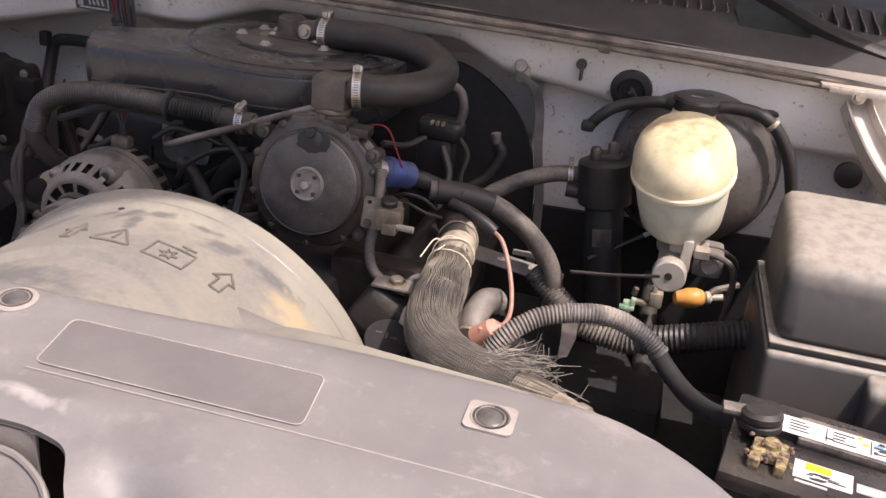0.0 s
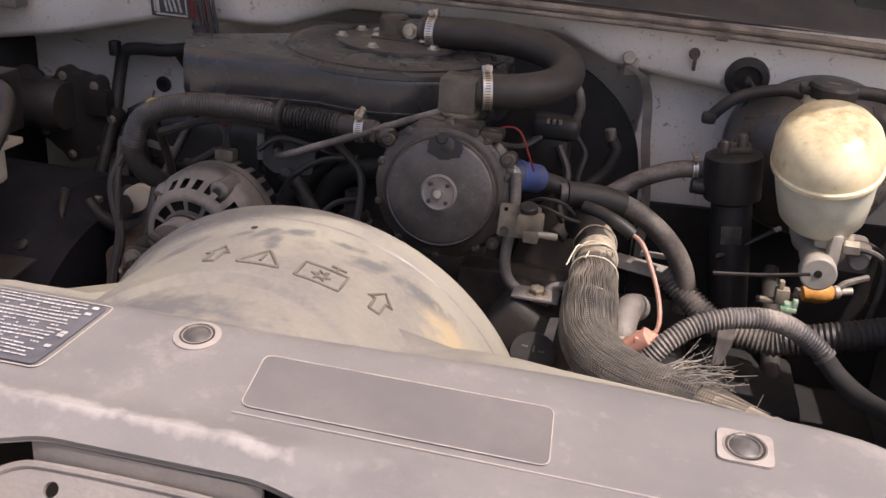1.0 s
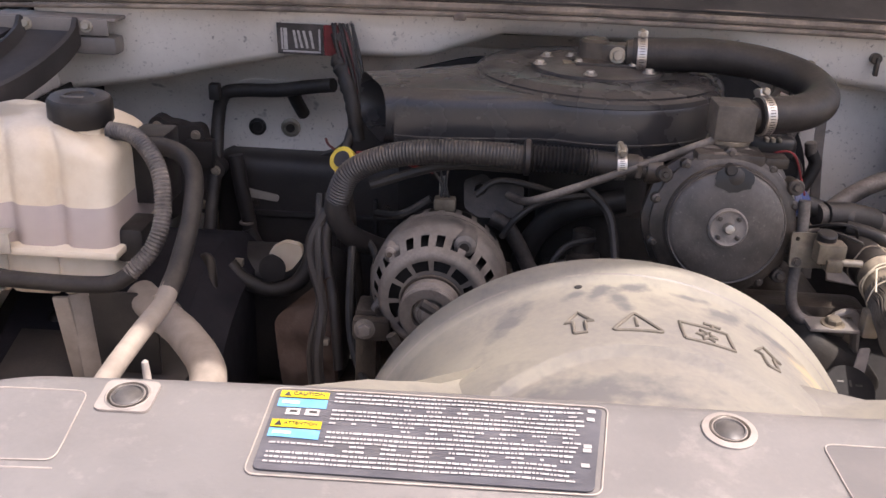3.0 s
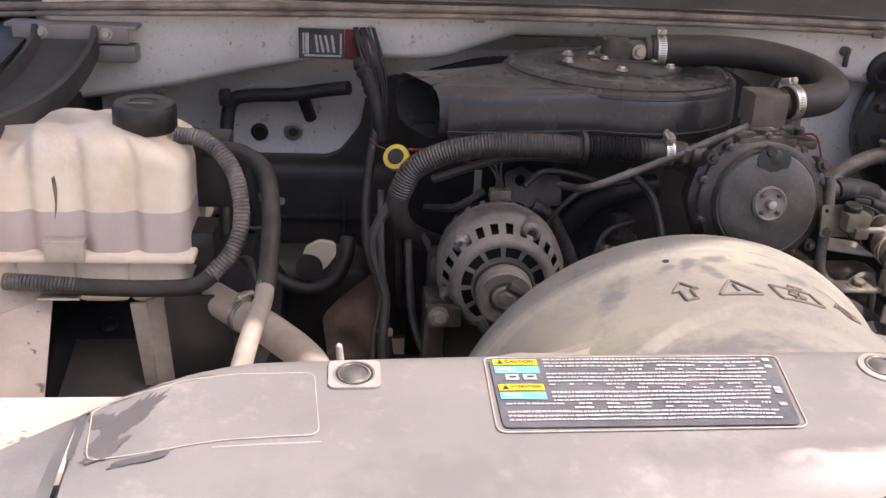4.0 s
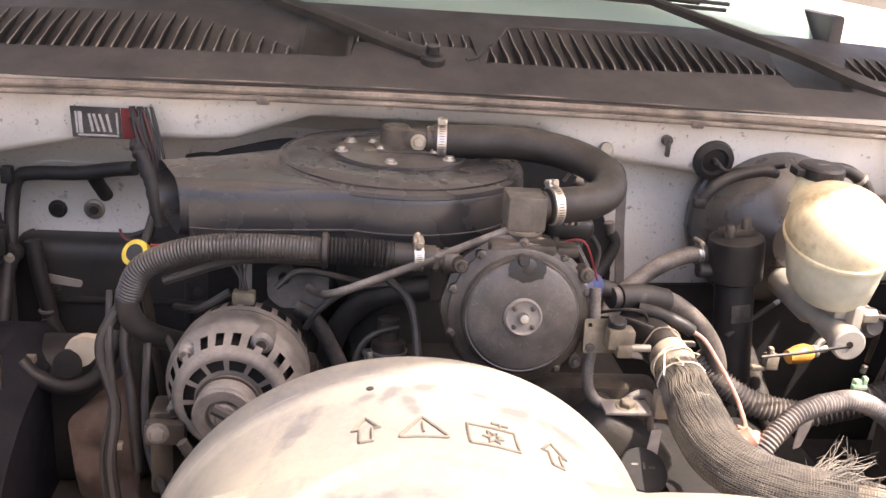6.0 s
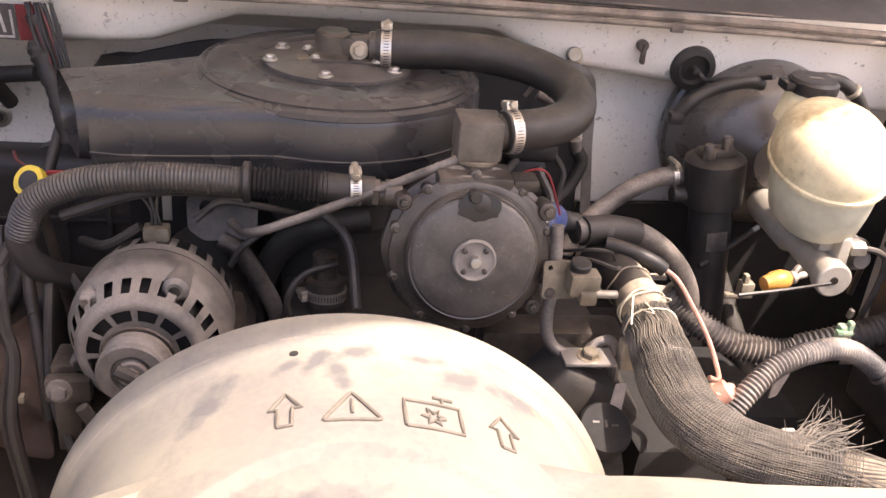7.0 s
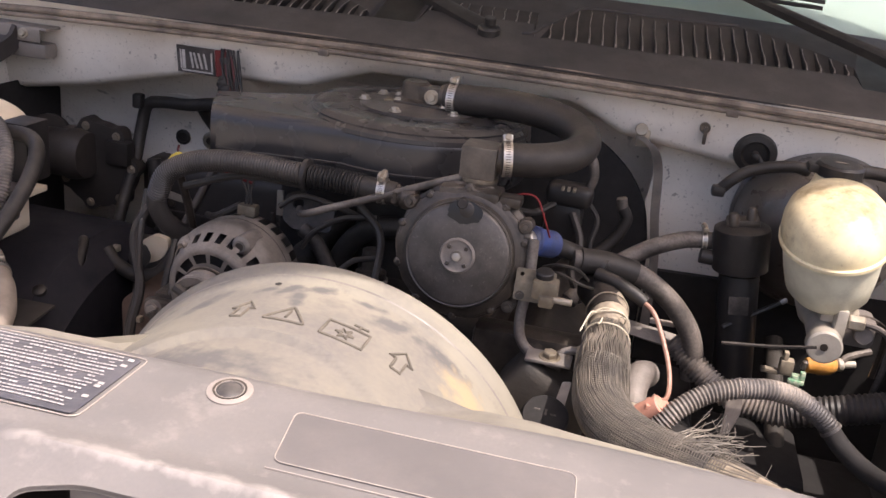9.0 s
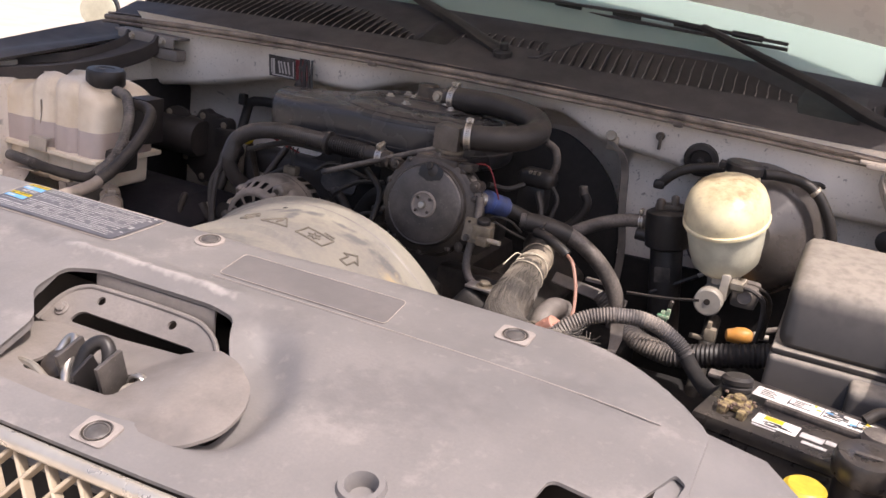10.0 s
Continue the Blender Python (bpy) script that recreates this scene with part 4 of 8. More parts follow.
def make_radiator_cover():
    cover = thing("radiator_cover", "dusty grey plastic radiator cover with worn embossed outlines", "radiator cover", (XC, 0.55, 0.95))
    xs = [-1.232 + i * (1.392 / 60) for i in range(61)]
    outline = [(x, cover_back(x)) for x in xs] + [(0.165, 0.60), (0.165, 0.50), (0.15, 0.300)] + [(x, 0.283 + 0.02 * ((x - XC) / 0.7) ** 2) for x in (-0.1, -0.3, -0.5, -0.7, -0.9, -1.1)] + [(-1.215, 0.305), (-1.222, 0.5)]
    holes = [LATCH_CUT, rounded([(0.03, 0.40), (0.040, 0.464), (0.094, 0.459), (0.09, 0.40)], 0.012), rounded([(0.120, 0.470), (0.1475, 0.531), (0.160, 0.522), (0.150, 0.465)], 0.005), circle(-0.115, 0.371, 0.017, 18)]
    part("cover_panel", sheet(outline[::-1], holes, cover_z, 0.004, 0.012), COVER_PLASTIC, cover)
    # down-turned wall round the latch opening
    wall = bmesh.new()
    top = [wall.verts.new(on_cover(x, y, -0.001)) for x, y in LATCH_CUT]
    low = [wall.verts.new(on_cover(x, y, -0.012 if y < 0.50 else -0.005)) for x, y in LATCH_CUT]
    for k in range(len(top)):
        wall.faces.new((top[k], top[k - 1], low[k - 1], low[k]))
    bmesh.ops.solidify(wall, geom=wall.faces[:], thickness=0.002)
    part("opening_wall", wall, COVER_PLASTIC, cover)
    # back edge turned down
    lip = bmesh.new()
    rows = [[lip.verts.new((x, cover_back(x) + a, cover_z(x, cover_back(x)) + b)) for a, b in ((-0.001, -0.001), (0.004, -0.006), (0.006, -0.03))] for x in xs]
    for a, b in zip(rows, rows[1:]):
        for k in range(2):
            lip.faces.new((a[k], b[k], b[k + 1], a[k + 1]))
    bmesh.ops.solidify(lip, geom=lip.faces[:], thickness=0.003)
    part("back_lip", lip, COVER_PLASTIC, cover)
    # side wings that fall away towards the headlamps
    for s in (-1, 1):
        w = bmesh.new()
        rows = []
        for i in range(13):
            y = 0.30 + i * 0.032
            if s < 0:
                rows.append([w.verts.new((XC + s * d, y - (d - 0.67) * 0.55 * (i / 12), z)) for d, z in ((0.672, cover_z(-1.21, y) - 0.006), (0.69, 0.972 + 0.10 * (y - 0.5)), (0.78, 0.955 + 0.08 * (y - 0.5)), (0.88, 0.925 + 0.05 * (y - 0.5)), (0.95, 0.87))])
            else:
                rows.append([w.verts.new((XC + s * d, y - (d - 0.67) * 0.55 * (i / 12), z)) for d, z in ((0.69, cover_z(0.13, y) - 0.004), (0.705, cover_z(0.13, y) - 0.012), (0.78, 0.968 + 0.12 * (y - 0.5)), (0.88, 0.93 + 0.08 * (y - 0.5)), (0.95, 0.87))])
        for a, b in zip(rows, rows[1:]):
            for k in range(len(a) - 1):
                w.faces.new((a[k], b[k], b[k + 1], a[k + 1]))
        bmesh.ops.solidify(w, geom=w.faces[:], thickness=0.003)
        part("side_wing", w, COVER_PLASTIC, cover)
    # embossed panels with worn pale edges
    for poly, mat in (([(-0.4835, 0.682), (-0.2345, 0.682), (-0.229, 0.613), (-0.477, 0.614)], PANEL_PLASTIC), ([(-1.2085, 0.592), (-1.2165, 0.650), (-1.205, 0.660), (-1.150, 0.6825), (-1.115, 0.688), (-1.048, 0.688), (-1.042, 0.6095), (-1.11, 0.6065)], COVER_PLASTIC)):
        poly = rounded(poly, 0.009)
        part("embossed_panel", sheet(poly, (), lambda x, y: cover_z(x, y) + 0.0006, 0.0012, 0.015), mat, cover)
        part("worn_outline", ridge(poly, cover_z, 0.0006, True, 0.0009), WORN_LINE, cover)
    # worn fold line along the cover
    for x0, x1 in ((-1.12, -1.04), (-0.48, 0.115)):
        pts = [(x0 + (x1 - x0) * i / 14, 0.6055 - 0.012 * (abs(x0 + (x1 - x0) * i / 14 - XC) / 0.68) ** 4) for i in range(15)]
        part("worn_fold", ridge(pts, cover_z, 0.0009, False, 0.0018), PAD, cover)
    # damp stain at the passenger's corner
    for spec in ((-1.187, 0.634, 0.041, 0.0085, 1.03, 1.0), (-1.204, 0.634, 0.011, 0.011, 0.9, 2.3), (-1.166, 0.592, 0.024, 0.004, 0.35, 3.7), (-1.197, 0.600, 0.018, 0.006, 0.7, 5.1), (-1.2215, 0.628, 0.0035, 0.040, 0.06, 7.7), (-1.193, 0.667, 0.036, 0.0036, 0.42, 8.8), (-1.160, 0.679, 0.03, 0.0012, 0.30, 4.4)):
        part("stain", sheet(blot(*spec[:5], seed=spec[5]), (), lambda x, y: cover_z(x, y) + 0.0010, 0.0003, 0.008), STAIN, cover)
    # push pins on their pads
    for x, y, pad in ((-1.015, 0.684, True), (-0.551, 0.690, False), (-0.085, 0.677, True), (-0.389, 0.312, True)):
        f = cover_frame(x, y, 0.0005)
        pin = part("push_pin", lathe([(0.0125, 0.0), (0.0125, 0.0026), (0.0112, 0.0034), (0.0105, 0.0022), (0.009, 0.0028), (0.005, 0.0044), (0.002, 0.0047)], f, 28), PIN, cover)
        if pad:
            part("pad", sheet(rounded([(-0.0215, -0.0185), (0.0215, -0.0185), (0.0215, 0.0185), (-0.0215, 0.0185)], 0.007), (), None, 0.0022, 0, f @ Matrix.Translation((0, 0, 0.002))), PAD, pin)
        else:
            part("pad", lathe([(0.021, -0.001), (0.021, 0.0012), (0.0185, 0.0022)], f, 28), PAD, pin)
        part("rim", lathe([(0.0125, 0), (0.0155, 0.001), (0.0155, 0.0030), (0.0138, 0.0026), (0.0125, 0.0010)], f, 28), DARK_CAST, pin)
        if pad:
            part("pad_edge", lathe([(0.0162, 0.0022), (0.0170, 0.0030), (0.0178, 0.0022)], f, 28), PAD, pin)
    f = cover_frame(-0.115, 0.371, -0.014)
    part("boss", lathe([(0.024, 0.0), (0.026, 0.012), (0.023, 0.019), (0.017, 0.019), (0.014, 0.012), (0.013, 0.002)], f, 26), COVER_PLASTIC, cover)
    make_caution_label(cover)


def make_caution_label(cover):
    x0, x1, y0, y1 = -0.9010, -0.6490, 0.6130, 0.7055

    def right_edge(y):
        return -0.660 + 0.0135 * (y - y0) / (y1 - y0)

    def z(x, y):
        k = min(x - x0, x1 - x, y - y0, y1 - y)
        return cover_z(x, y) + 0.0016 + 0.0011 * noise.noise((x * 22, y * 70, 1.0)) * min(1, max(0, k) / 0.01)

    frame_poly = rounded([(x0, y0), (right_edge(y0), y0), (right_edge(y1), y1), (x0, y1)], 0.006)
    lab = part("caution_label", sheet(frame_poly, (), z, 0.0006, 0.006), LABEL_INK, cover, "wrinkled faded black service label with white print")
    part("worn_outline", ridge(rounded(LABEL, 0.009), cover_z, 0.0007, True, 0.0008), WORN_LINE, cover)
    rnd = random.Random(5)

    def bar(xa, xb, yc, h, mat, name, lift=0.0011):
        n = max(2, int((xb - xa) / 0.006))
        bm = bmesh.new()
        rows = [[bm.verts.new((xa + (xb - xa) * i / n, yy, z(xa + (xb - xa) * i / n, yy) + lift)) for yy in (yc - h / 2, yc + h / 2)] for i in range(n + 1)]
        for a, b in zip(rows, rows[1:]):
            bm.faces.new((a[0], b[0], b[1], a[1]))
        return part(name, bm, mat, lab)

    # coloured heading blocks, read by their words
    for yc, word in ((y1 - 0.008, "CAUTION"), (y1 - 0.043, "ATTENTION")):
        bar(x0 + 0.003, x0 + 0.041, yc, 0.0085, YELLOW_INK, "heading_block")
        bar(x0 + 0.003, x0 + 0.041, yc - 0.0105, 0.0095, BLUE_INK, "heading_block")
        m = cover_frame(x0 + 0.0255, yc, 0.0034)
        text_part("heading", word, 0.0056 if len(word) < 8 else 0.0046, m, BLACK_INK, lab)
        bar(x0 + 0.006, x0 + 0.020, yc - 0.0105, 0.0035, WHITE_INK, "print_bar", 0.0016)
        tri = sheet([(x0 + 0.006, yc - 0.003), (x0 + 0.0115, yc - 0.003), (x0 + 0.0088, yc + 0.003)], (), lambda x, y: z(x, y) + 0.0016, 0.0003)
        part("heading_mark", tri, BLACK_INK, lab)
    for xa in (x0 + 0.011, x0 + 0.026):
        bar(xa, xa + 0.011, y1 - 0.0285, 0.008, WHITE_INK, "pictogram")
        bar(xa + 0.003, xa + 0.009, y1 - 0.0285, 0.003, BLACK_INK, "pictogram_inset", 0.0015)
    # lines of small print
    n = 17
    for i in range(n):
        yc = y1 - 0.0040 - i * (y1 - y0 - 0.007) / n
        xa = x0 + (0.046 if i < 12 else 0.006)
        left = right_edge(yc) - 0.012
        if i % 5 == 3:
            xa += 0.055
        words = []
        while xa < left - 0.006:
            xb = min(left, xa + rnd.choice((0.0018, 0.0026, 0.0036, 0.005, 0.0065)))
            words.append((xa, xb))
            xa = xb + rnd.choice((0.0008, 0.0009, 0.0011, 0.012 if i % 5 in (2, 3) else 0.0009))
        bm = bmesh.new()
        for xa, xb in words:
            ends = [[bm.verts.new((x, yy, z(x, yy) + 0.0011)) for yy in (yc - 0.00095, yc + 0.00095)] for x in (xa, xb)]
            bm.faces.new((ends[0][0], ends[1][0], ends[1][1], ends[0][1]))
        part("print_line", bm, WHITE_INK, lab)
    for i in (0, 2, 8, 9, 12):
        yc = y1 - 0.006 - i * (y1 - y0 - 0.007) / n
        right = right_edge(yc) - 0.005
        bar(right - 0.006, right, yc, 0.004, WHITE_INK, "print_bar")




def latch_z(x, y):
    """Top of the latch plate: level in front, bending up towards the bracket."""
    lobe = min(1.0, max(0.0, (x + 0.46) / 0.10))
    return 0.943 - 0.004 * max(0.0, (0.36 - y) / 0.04) + lobe * (cover_z(min(x, -0.37), y) + 0.002 - 0.943)


def make_hood_latch():
    latch = thing("hood_latch", "dusty steel hood latch bracket with hook and spring", "latch", (-0.52, 0.42, 0.90))
    # floor plate under the opening
    part("base_plate", sheet(rounded([(-0.64, 0.322), (-0.47, 0.312), (-0.365, 0.319), (-0.304, 0.333), (-0.277, 0.364), (-0.277, 0.404), (-0.294, 0.438), (-0.33, 0.466), (-0.378, 0.482), (-0.42, 0.492), (-0.62, 0.492), (-0.65, 0.475)], 0.014), [rounded([(-0.565, 0.375), (-0.43, 0.375), (-0.43, 0.425), (-0.565, 0.425)], 0.01)], latch_z, 0.004, 0.015), LATCH_TAN, latch)
    # raised bracket across it, with a slot and two holes
    br = [(-0.668, -0.004), (-0.652, 0.034), (-0.628, 0.054), (-0.59, 0.0595), (-0.47, 0.0595), (-0.43, 0.052), (-0.402, 0.03), (-0.388, -0.004)]
    slot = rounded([(-0.622, 0.006), (-0.612, 0.024), (-0.43, 0.024), (-0.418, 0.006)], 0.010)
    f = Matrix(((1, 0, 0, 0), (0, 0.72, -0.69, 0.497), (0, 0.69, 0.72, 0.939), (0, 0, 0, 1)))
    part("bracket", sheet(rounded(br, 0.012), [slot, circle(-0.592, 0.044, 0.0062, 14), circle(-0.478, 0.044, 0.0062, 14)], None, 0.004, 0, f), LATCH_TAN, latch, "dusty slotted steel bracket")
    part("bracket_flange", sweep([f @ Vector((x, z, 0.0)) for x, z in smooth2([(-0.666, -0.004), (-0.652, 0.034), (-0.628, 0.055), (-0.59, 0.0605), (-0.47, 0.0605), (-0.43, 0.053), (-0.402, 0.031), (-0.390, -0.004)])], 0.0035, 8), LATCH_TAN, latch)
    for x in (-0.640, -0.408):
        bolt("bolt", f @ Vector((x, 0.018, 0.001)), f.to_3x3() @ Vector((0, 0, 1)), 0.0065, latch, LATCH_TAN)
    # support beam seen behind the bracket
    part("support_beam", rbox((0.190, 0.004, 0.06), (-0.524, 0.5495, 0.967), 0.001), LATCH_TAN, latch, "rust-spotted steel cross beam")
    # hook, its levers and spring
    c = Vector((-0.485, 0.405, 0.952))
    part("hook", tube([c + Vector((0.012, 0.0, -0.03)), c + Vector((0.012, 0.012, 0.012)), c + Vector((0.0, 0.016, 0.028)), c + Vector((-0.014, 0.006, 0.018)), c + Vector((-0.018, -0.012, -0.02))], 0.0085, 12, 6), BLACK_PLASTIC, latch)
    part("hook_plate", rbox((0.006, 0.04, 0.05), (0, 0, 0), 0.002, Matrix.Translation(c + Vector((0.028, 0.0, 0.0))) @ Matrix.Rotation(0.3, 4, "X")), PLATE_GREY, latch)
    part("hook_plate", rbox((0.006, 0.042, 0.046), (0, 0, 0), 0.002, Matrix.Translation(c + Vector((-0.034, 0.004, -0.002))) @ Matrix.Rotation(0.3, 4, "X")), PLATE_GREY, latch)
    part("hook_plate", rbox((0.005, 0.034, 0.04), (0, 0, 0), 0.002, Matrix.Translation(c + Vector((0.002, -0.01, -0.004))) @ Matrix.Rotation(0.5, 4, "X")), BLACK_PLASTIC, latch)
    part("lever", tube([c + Vector((-0.066, 0.006, -0.012)), c + Vector((-0.06, 0.022, 0.012)), c + Vector((-0.045, 0.018, 0.016)), c + Vector((-0.03, -0.01, -0.004)), c + Vector((-0.012, -0.03, -0.018))], 0.0055, 10, 6), STEEL, latch)
    part("lever", tube([c + Vector((-0.108, -0.012, -0.016)), c + Vector((-0.07, -0.022, -0.008)), c + Vector((-0.04, -0.03, -0.014))], 0.005, 8, 5), ZINC, latch)
    part("spring_housing", lathe([(0.02, 0), (0.021, 0.006), (0.012, 0.012)], aim(c + Vector((-0.056, 0.006, -0.014)), (0, -0.6, 0.8)), 20), DARK_CAST, latch)
    coil = [c + Vector((0.052 + 0.013 * math.cos(a), 0.012 + 0.003 * a / 6.3, -0.010 + 0.013 * math.sin(a))) for a in [k * 0.5 for k in range(40)]]
    part("spring", sweep(coil, 0.0022, 6), STEEL, latch)
    bolt("bolt", c + Vector((0.052, 0.0, -0.012)), (0, -0.6, 0.8), 0.008, latch, ZINC)


def smooth2(pts):
    return [(p.x, p.y) for p in smooth_path([(x, y, 0) for x, y in pts], 5)]


def make_grille():
    g = thing("grille", "dusty beige lattice grille under a bright trim strip", "grille", (XC, 0.24, 0.6))
    part("trim_strip", tube([(-1.2, 0.292, 0.926), (-0.9, 0.276, 0.930), (XC, 0.270, 0.932), (-0.2, 0.276, 0.930), (0.1, 0.292, 0.926)], 0.009, 10), CHROME, g, "bright dusty trim strip")
    part("top_rail", tube([(-1.2, 0.31, 0.905), (XC, 0.284, 0.911), (0.1, 0.31, 0.905)], 0.01, 8), COVER_PLASTIC, g)
    m = aim((-0.52, 0.225, 0.80), (0, -0.93, 0.37), (1, 0, 0))
    for k in range(-13, 14):
        for s in (1, -1):
            part("bar", rbox((0.0045, 0.33, 0.016), (0, 0, 0), 0.002, m @ Matrix.Translation((k * 0.042, 0.0, 0)) @ Matrix.Rotation(radians(38 * s), 4, "Z"), 1), GRILLE, g)
    part("duct_behind", join(span(-1.2, 0.1, 0.33, 0.34, 0.3, 0.90, 0.002)), VOID, g)
    part("bumper", join(span(-1.35, 0.24, 0.05, 0.30, 0.45, 0.64, 0.05)), CLEAN_WHITE, g)


# ---- fan shroud ----
RIM_GREY = material("grey_lip_plastic", (0.20, 0.18, 0.163), 0.45, other=(0.13, 0.117, 0.107), dust=0.6, dust_colour=(0.38, 0.33, 0.27), scale=16)
SH_X, SH_Z, SH_R = -0.587, 0.700, 0.300


def shroud_r(y):
    if y < 0.846:
        return SH_R
    if y < 1.02:
        return SH_R - 0.004 * (y - 0.846) / 0.174
    return SH_R - 0.004 + 0.014 * min(1, (y - 1.02) / 0.018)


def shroud_z(x, y):
    r = shroud_r(y)
    return SH_Z + math.sqrt(max(1e-4, r * r - (x - SH_X) ** 2))


def make_fan_shroud():
    sh = thing("fan_shroud", "dust-covered plastic fan shroud with embossed warning symbols", "fan shroud", (SH_X, 0.95, 0.7))
    bm = bmesh.new()
    ys = [0.74, 0.76] + [0.78 + 0.004 * k for k in range(25)] + [0.885, 0.90, 0.93, 0.96, 0.99, 1.018, 1.022, 1.028, 1.034, 1.04, 1.05, 1.056]
    rows = []
    for y in ys:
        ring = []
        for i in range(161):
            a = radians(-100 + i * 1.25)
            r = shroud_r(y)
            dx = r * math.sin(a)
            edge = 0.872 - 2.3 * dx * dx
            if abs(dx) < 0.19:
                r -= 0.009 * max(0.0, min(1.0, (edge - y) / 0.006))
            ring.append(bm.verts.new((SH_X + r * math.sin(a), y, SH_Z + r * math.cos(a))))
        rows.append(ring)
    rows.append([bm.verts.new((SH_X + (SH_R - 0.004) * math.sin(a), 1.058, SH_Z + (SH_R - 0.004) * math.cos(a))) for a in [radians(-100 + i * 1.25) for i in range(161)]])
    rows.append([bm.verts.new((SH_X + (SH_R - 0.008) * math.sin(a), 0.80, SH_Z + (SH_R - 0.016) * math.cos(a))) for a in [radians(-100 + i * 1.25) for i in range(161)]])
    for a, b in zip(rows, rows[1:]):
        for k in range(160):
            bm.faces.new((a[k], a[k + 1], b[k + 1], b[k]))
    part("drum", bm, SHROUD_DUST, sh)
    ledge = [(-0.955, 0.742), (-0.955, 0.775), (-0.92, 0.80), (-0.805, 0.868), (-0.70, 0.90), (-0.45, 0.905), (-0.36, 0.893), (-0.24, 0.862), (-0.10, 0.862), (-0.02, 0.85), (0.01, 0.80), (0.01, 0.742)]

    def ledge_z(x, y):
        """Level shelf in front of the drum, running up into it with a soft fillet."""
        flat = 0.982 - 0.20 * (y - 0.74) - 0.06 * max(0, abs(x - SH_X) - 0.35) - 0.28 * max(0, 0.26 - abs(x - SH_X))
        return flat + 0.018 * math.log(1 + math.exp((shroud_z(x, y) - 0.014 - flat) / 0.018))
    part("top_ledge", sheet(ledge, (), ledge_z, 0.03, 0.012), SHROUD_DUST, sh)
    part("shroud_front", join(span(-1.0, -0.16, 0.76, 0.80, 0.45, 0.945, 0.01)), SHROUD_DUST, sh)
    lip = bmesh.new()
    prof = ((-0.004, 1.0235), (0.0035, 1.029), (0.0055, 1.036), (0.006, 1.052), (0.0035, 1.062), (-0.004, 1.065), (-0.012, 1.062))
    rows = [[lip.verts.new((SH_X + (SH_R + e) * math.sin(a), y, SH_Z + (SH_R + e) * math.cos(a))) for e, y in prof] for a in [radians(-98 + i * 1.4) for i in range(141)]]
    for a, b in zip(rows, rows[1:]):
        for k in range(len(prof) - 1):
            lip.faces.new((a[k], a[k + 1], b[k + 1], b[k]))
    part("rear_lip", lip, RIM_GREY, sh, "grey rear lip, darker than the drum")
    # small vent hole
    part("drain_hole", lathe([(0.0042, 0), (0.0042, 0.0008)], aim((-0.639, 1.012, shroud_z(-0.639, 1.012) + 0.0002), (-0.15, 0, 1)), 12), VOID, sh)

    def on(pts, close=True, r=0.0019):
        return ridge(pts, shroud_z, r, close, 0.0009)

    def arrow(cx, cy, turn=0.0):
        base = [(-0.006, -0.022), (-0.006, 0.002), (-0.0135, 0.002), (0, 0.024), (0.0135, 0.002), (0.006, 0.002), (0.006, -0.022)]
        c, s = math.cos(turn), math.sin(turn)
        return [(cx + x * c - y * s, cy + x * s + y * c) for x, y in base]
    part("arrow_symbol", on(arrow(-0.645, 0.922)), SHROUD_LINE, sh)
    part("arrow_symbol", on(arrow(-0.452, 0.922)), SHROUD_LINE, sh)
    tri = rounded([(-0.614, 0.902), (-0.563, 0.902), (-0.5885, 0.942)], 0.005)
    part("warning_triangle", join(on(tri), on([(-0.5885, 0.911), (-0.5885, 0.930)], False, 0.0016)), SHROUD_LINE, sh)
    box = [(-0.543, 0.898), (-0.543, 0.935), (-0.493, 0.935), (-0.493, 0.898)]
    star = [(-0.518 + (0.0105 if i % 2 == 0 else 0.0045) * math.cos(i * math.pi / 6), 0.915 + (0.0115 if i % 2 == 0 else 0.005) * math.sin(i * math.pi / 6)) for i in range(12)]
    part("radiator_symbol", join(on(box), on(star), on([(-0.508, 0.935), (-0.508, 0.945), (-0.516, 0.945)], False), on([(-0.508, 0.945), (-0.498, 0.945)], False)), SHROUD_LINE, sh)
    # radiator core below the cover, hidden behind the shroud
    rad = thing("radiator", "black finned radiator behind the grille", "radiator", (XC, 0.68, 0.5))
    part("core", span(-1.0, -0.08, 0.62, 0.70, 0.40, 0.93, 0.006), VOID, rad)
    part("side_tank", span(-1.06, -1.0, 0.61, 0.71, 0.40, 0.94, 0.015), BLACK_PLASTIC, rad)
    part("side_tank", span(-0.08, -0.02, 0.61, 0.71, 0.40, 0.94, 0.015), BLACK_PLASTIC, rad)
    part("support_beam", join(span(-1.30, 0.24, 0.60, 0.64, 0.80, 0.955, 0.006)), BLACK_PLASTIC, rad)


make_radiator_cover()
make_hood_latch()
make_grille()
make_fan_shroud()


# ---- engine: the dark mass, then what stands out of it ----
BLOCK_DUST = material("dusty_block_fitting", (0.095, 0.084, 0.073), 0.6, 0.2, other=(0.06, 0.053, 0.046), dust=0.8, dust_colour=(0.19, 0.162, 0.135), scale=30, bump=0.3, settle=0.3)
LINER = material("scuffed_black_liner", (0.016, 0.016, 0.021), 0.75, other=(0.022, 0.021, 0.027), spec=0.2, dust=0.3, dust_colour=(0.042, 0.040, 0.045), scale=16, mask=(0.45, 0.6), bump=0.2)
DARK_RED = material("faded_red_wire", (0.11, 0.022, 0.02), 0.5, scale=80)


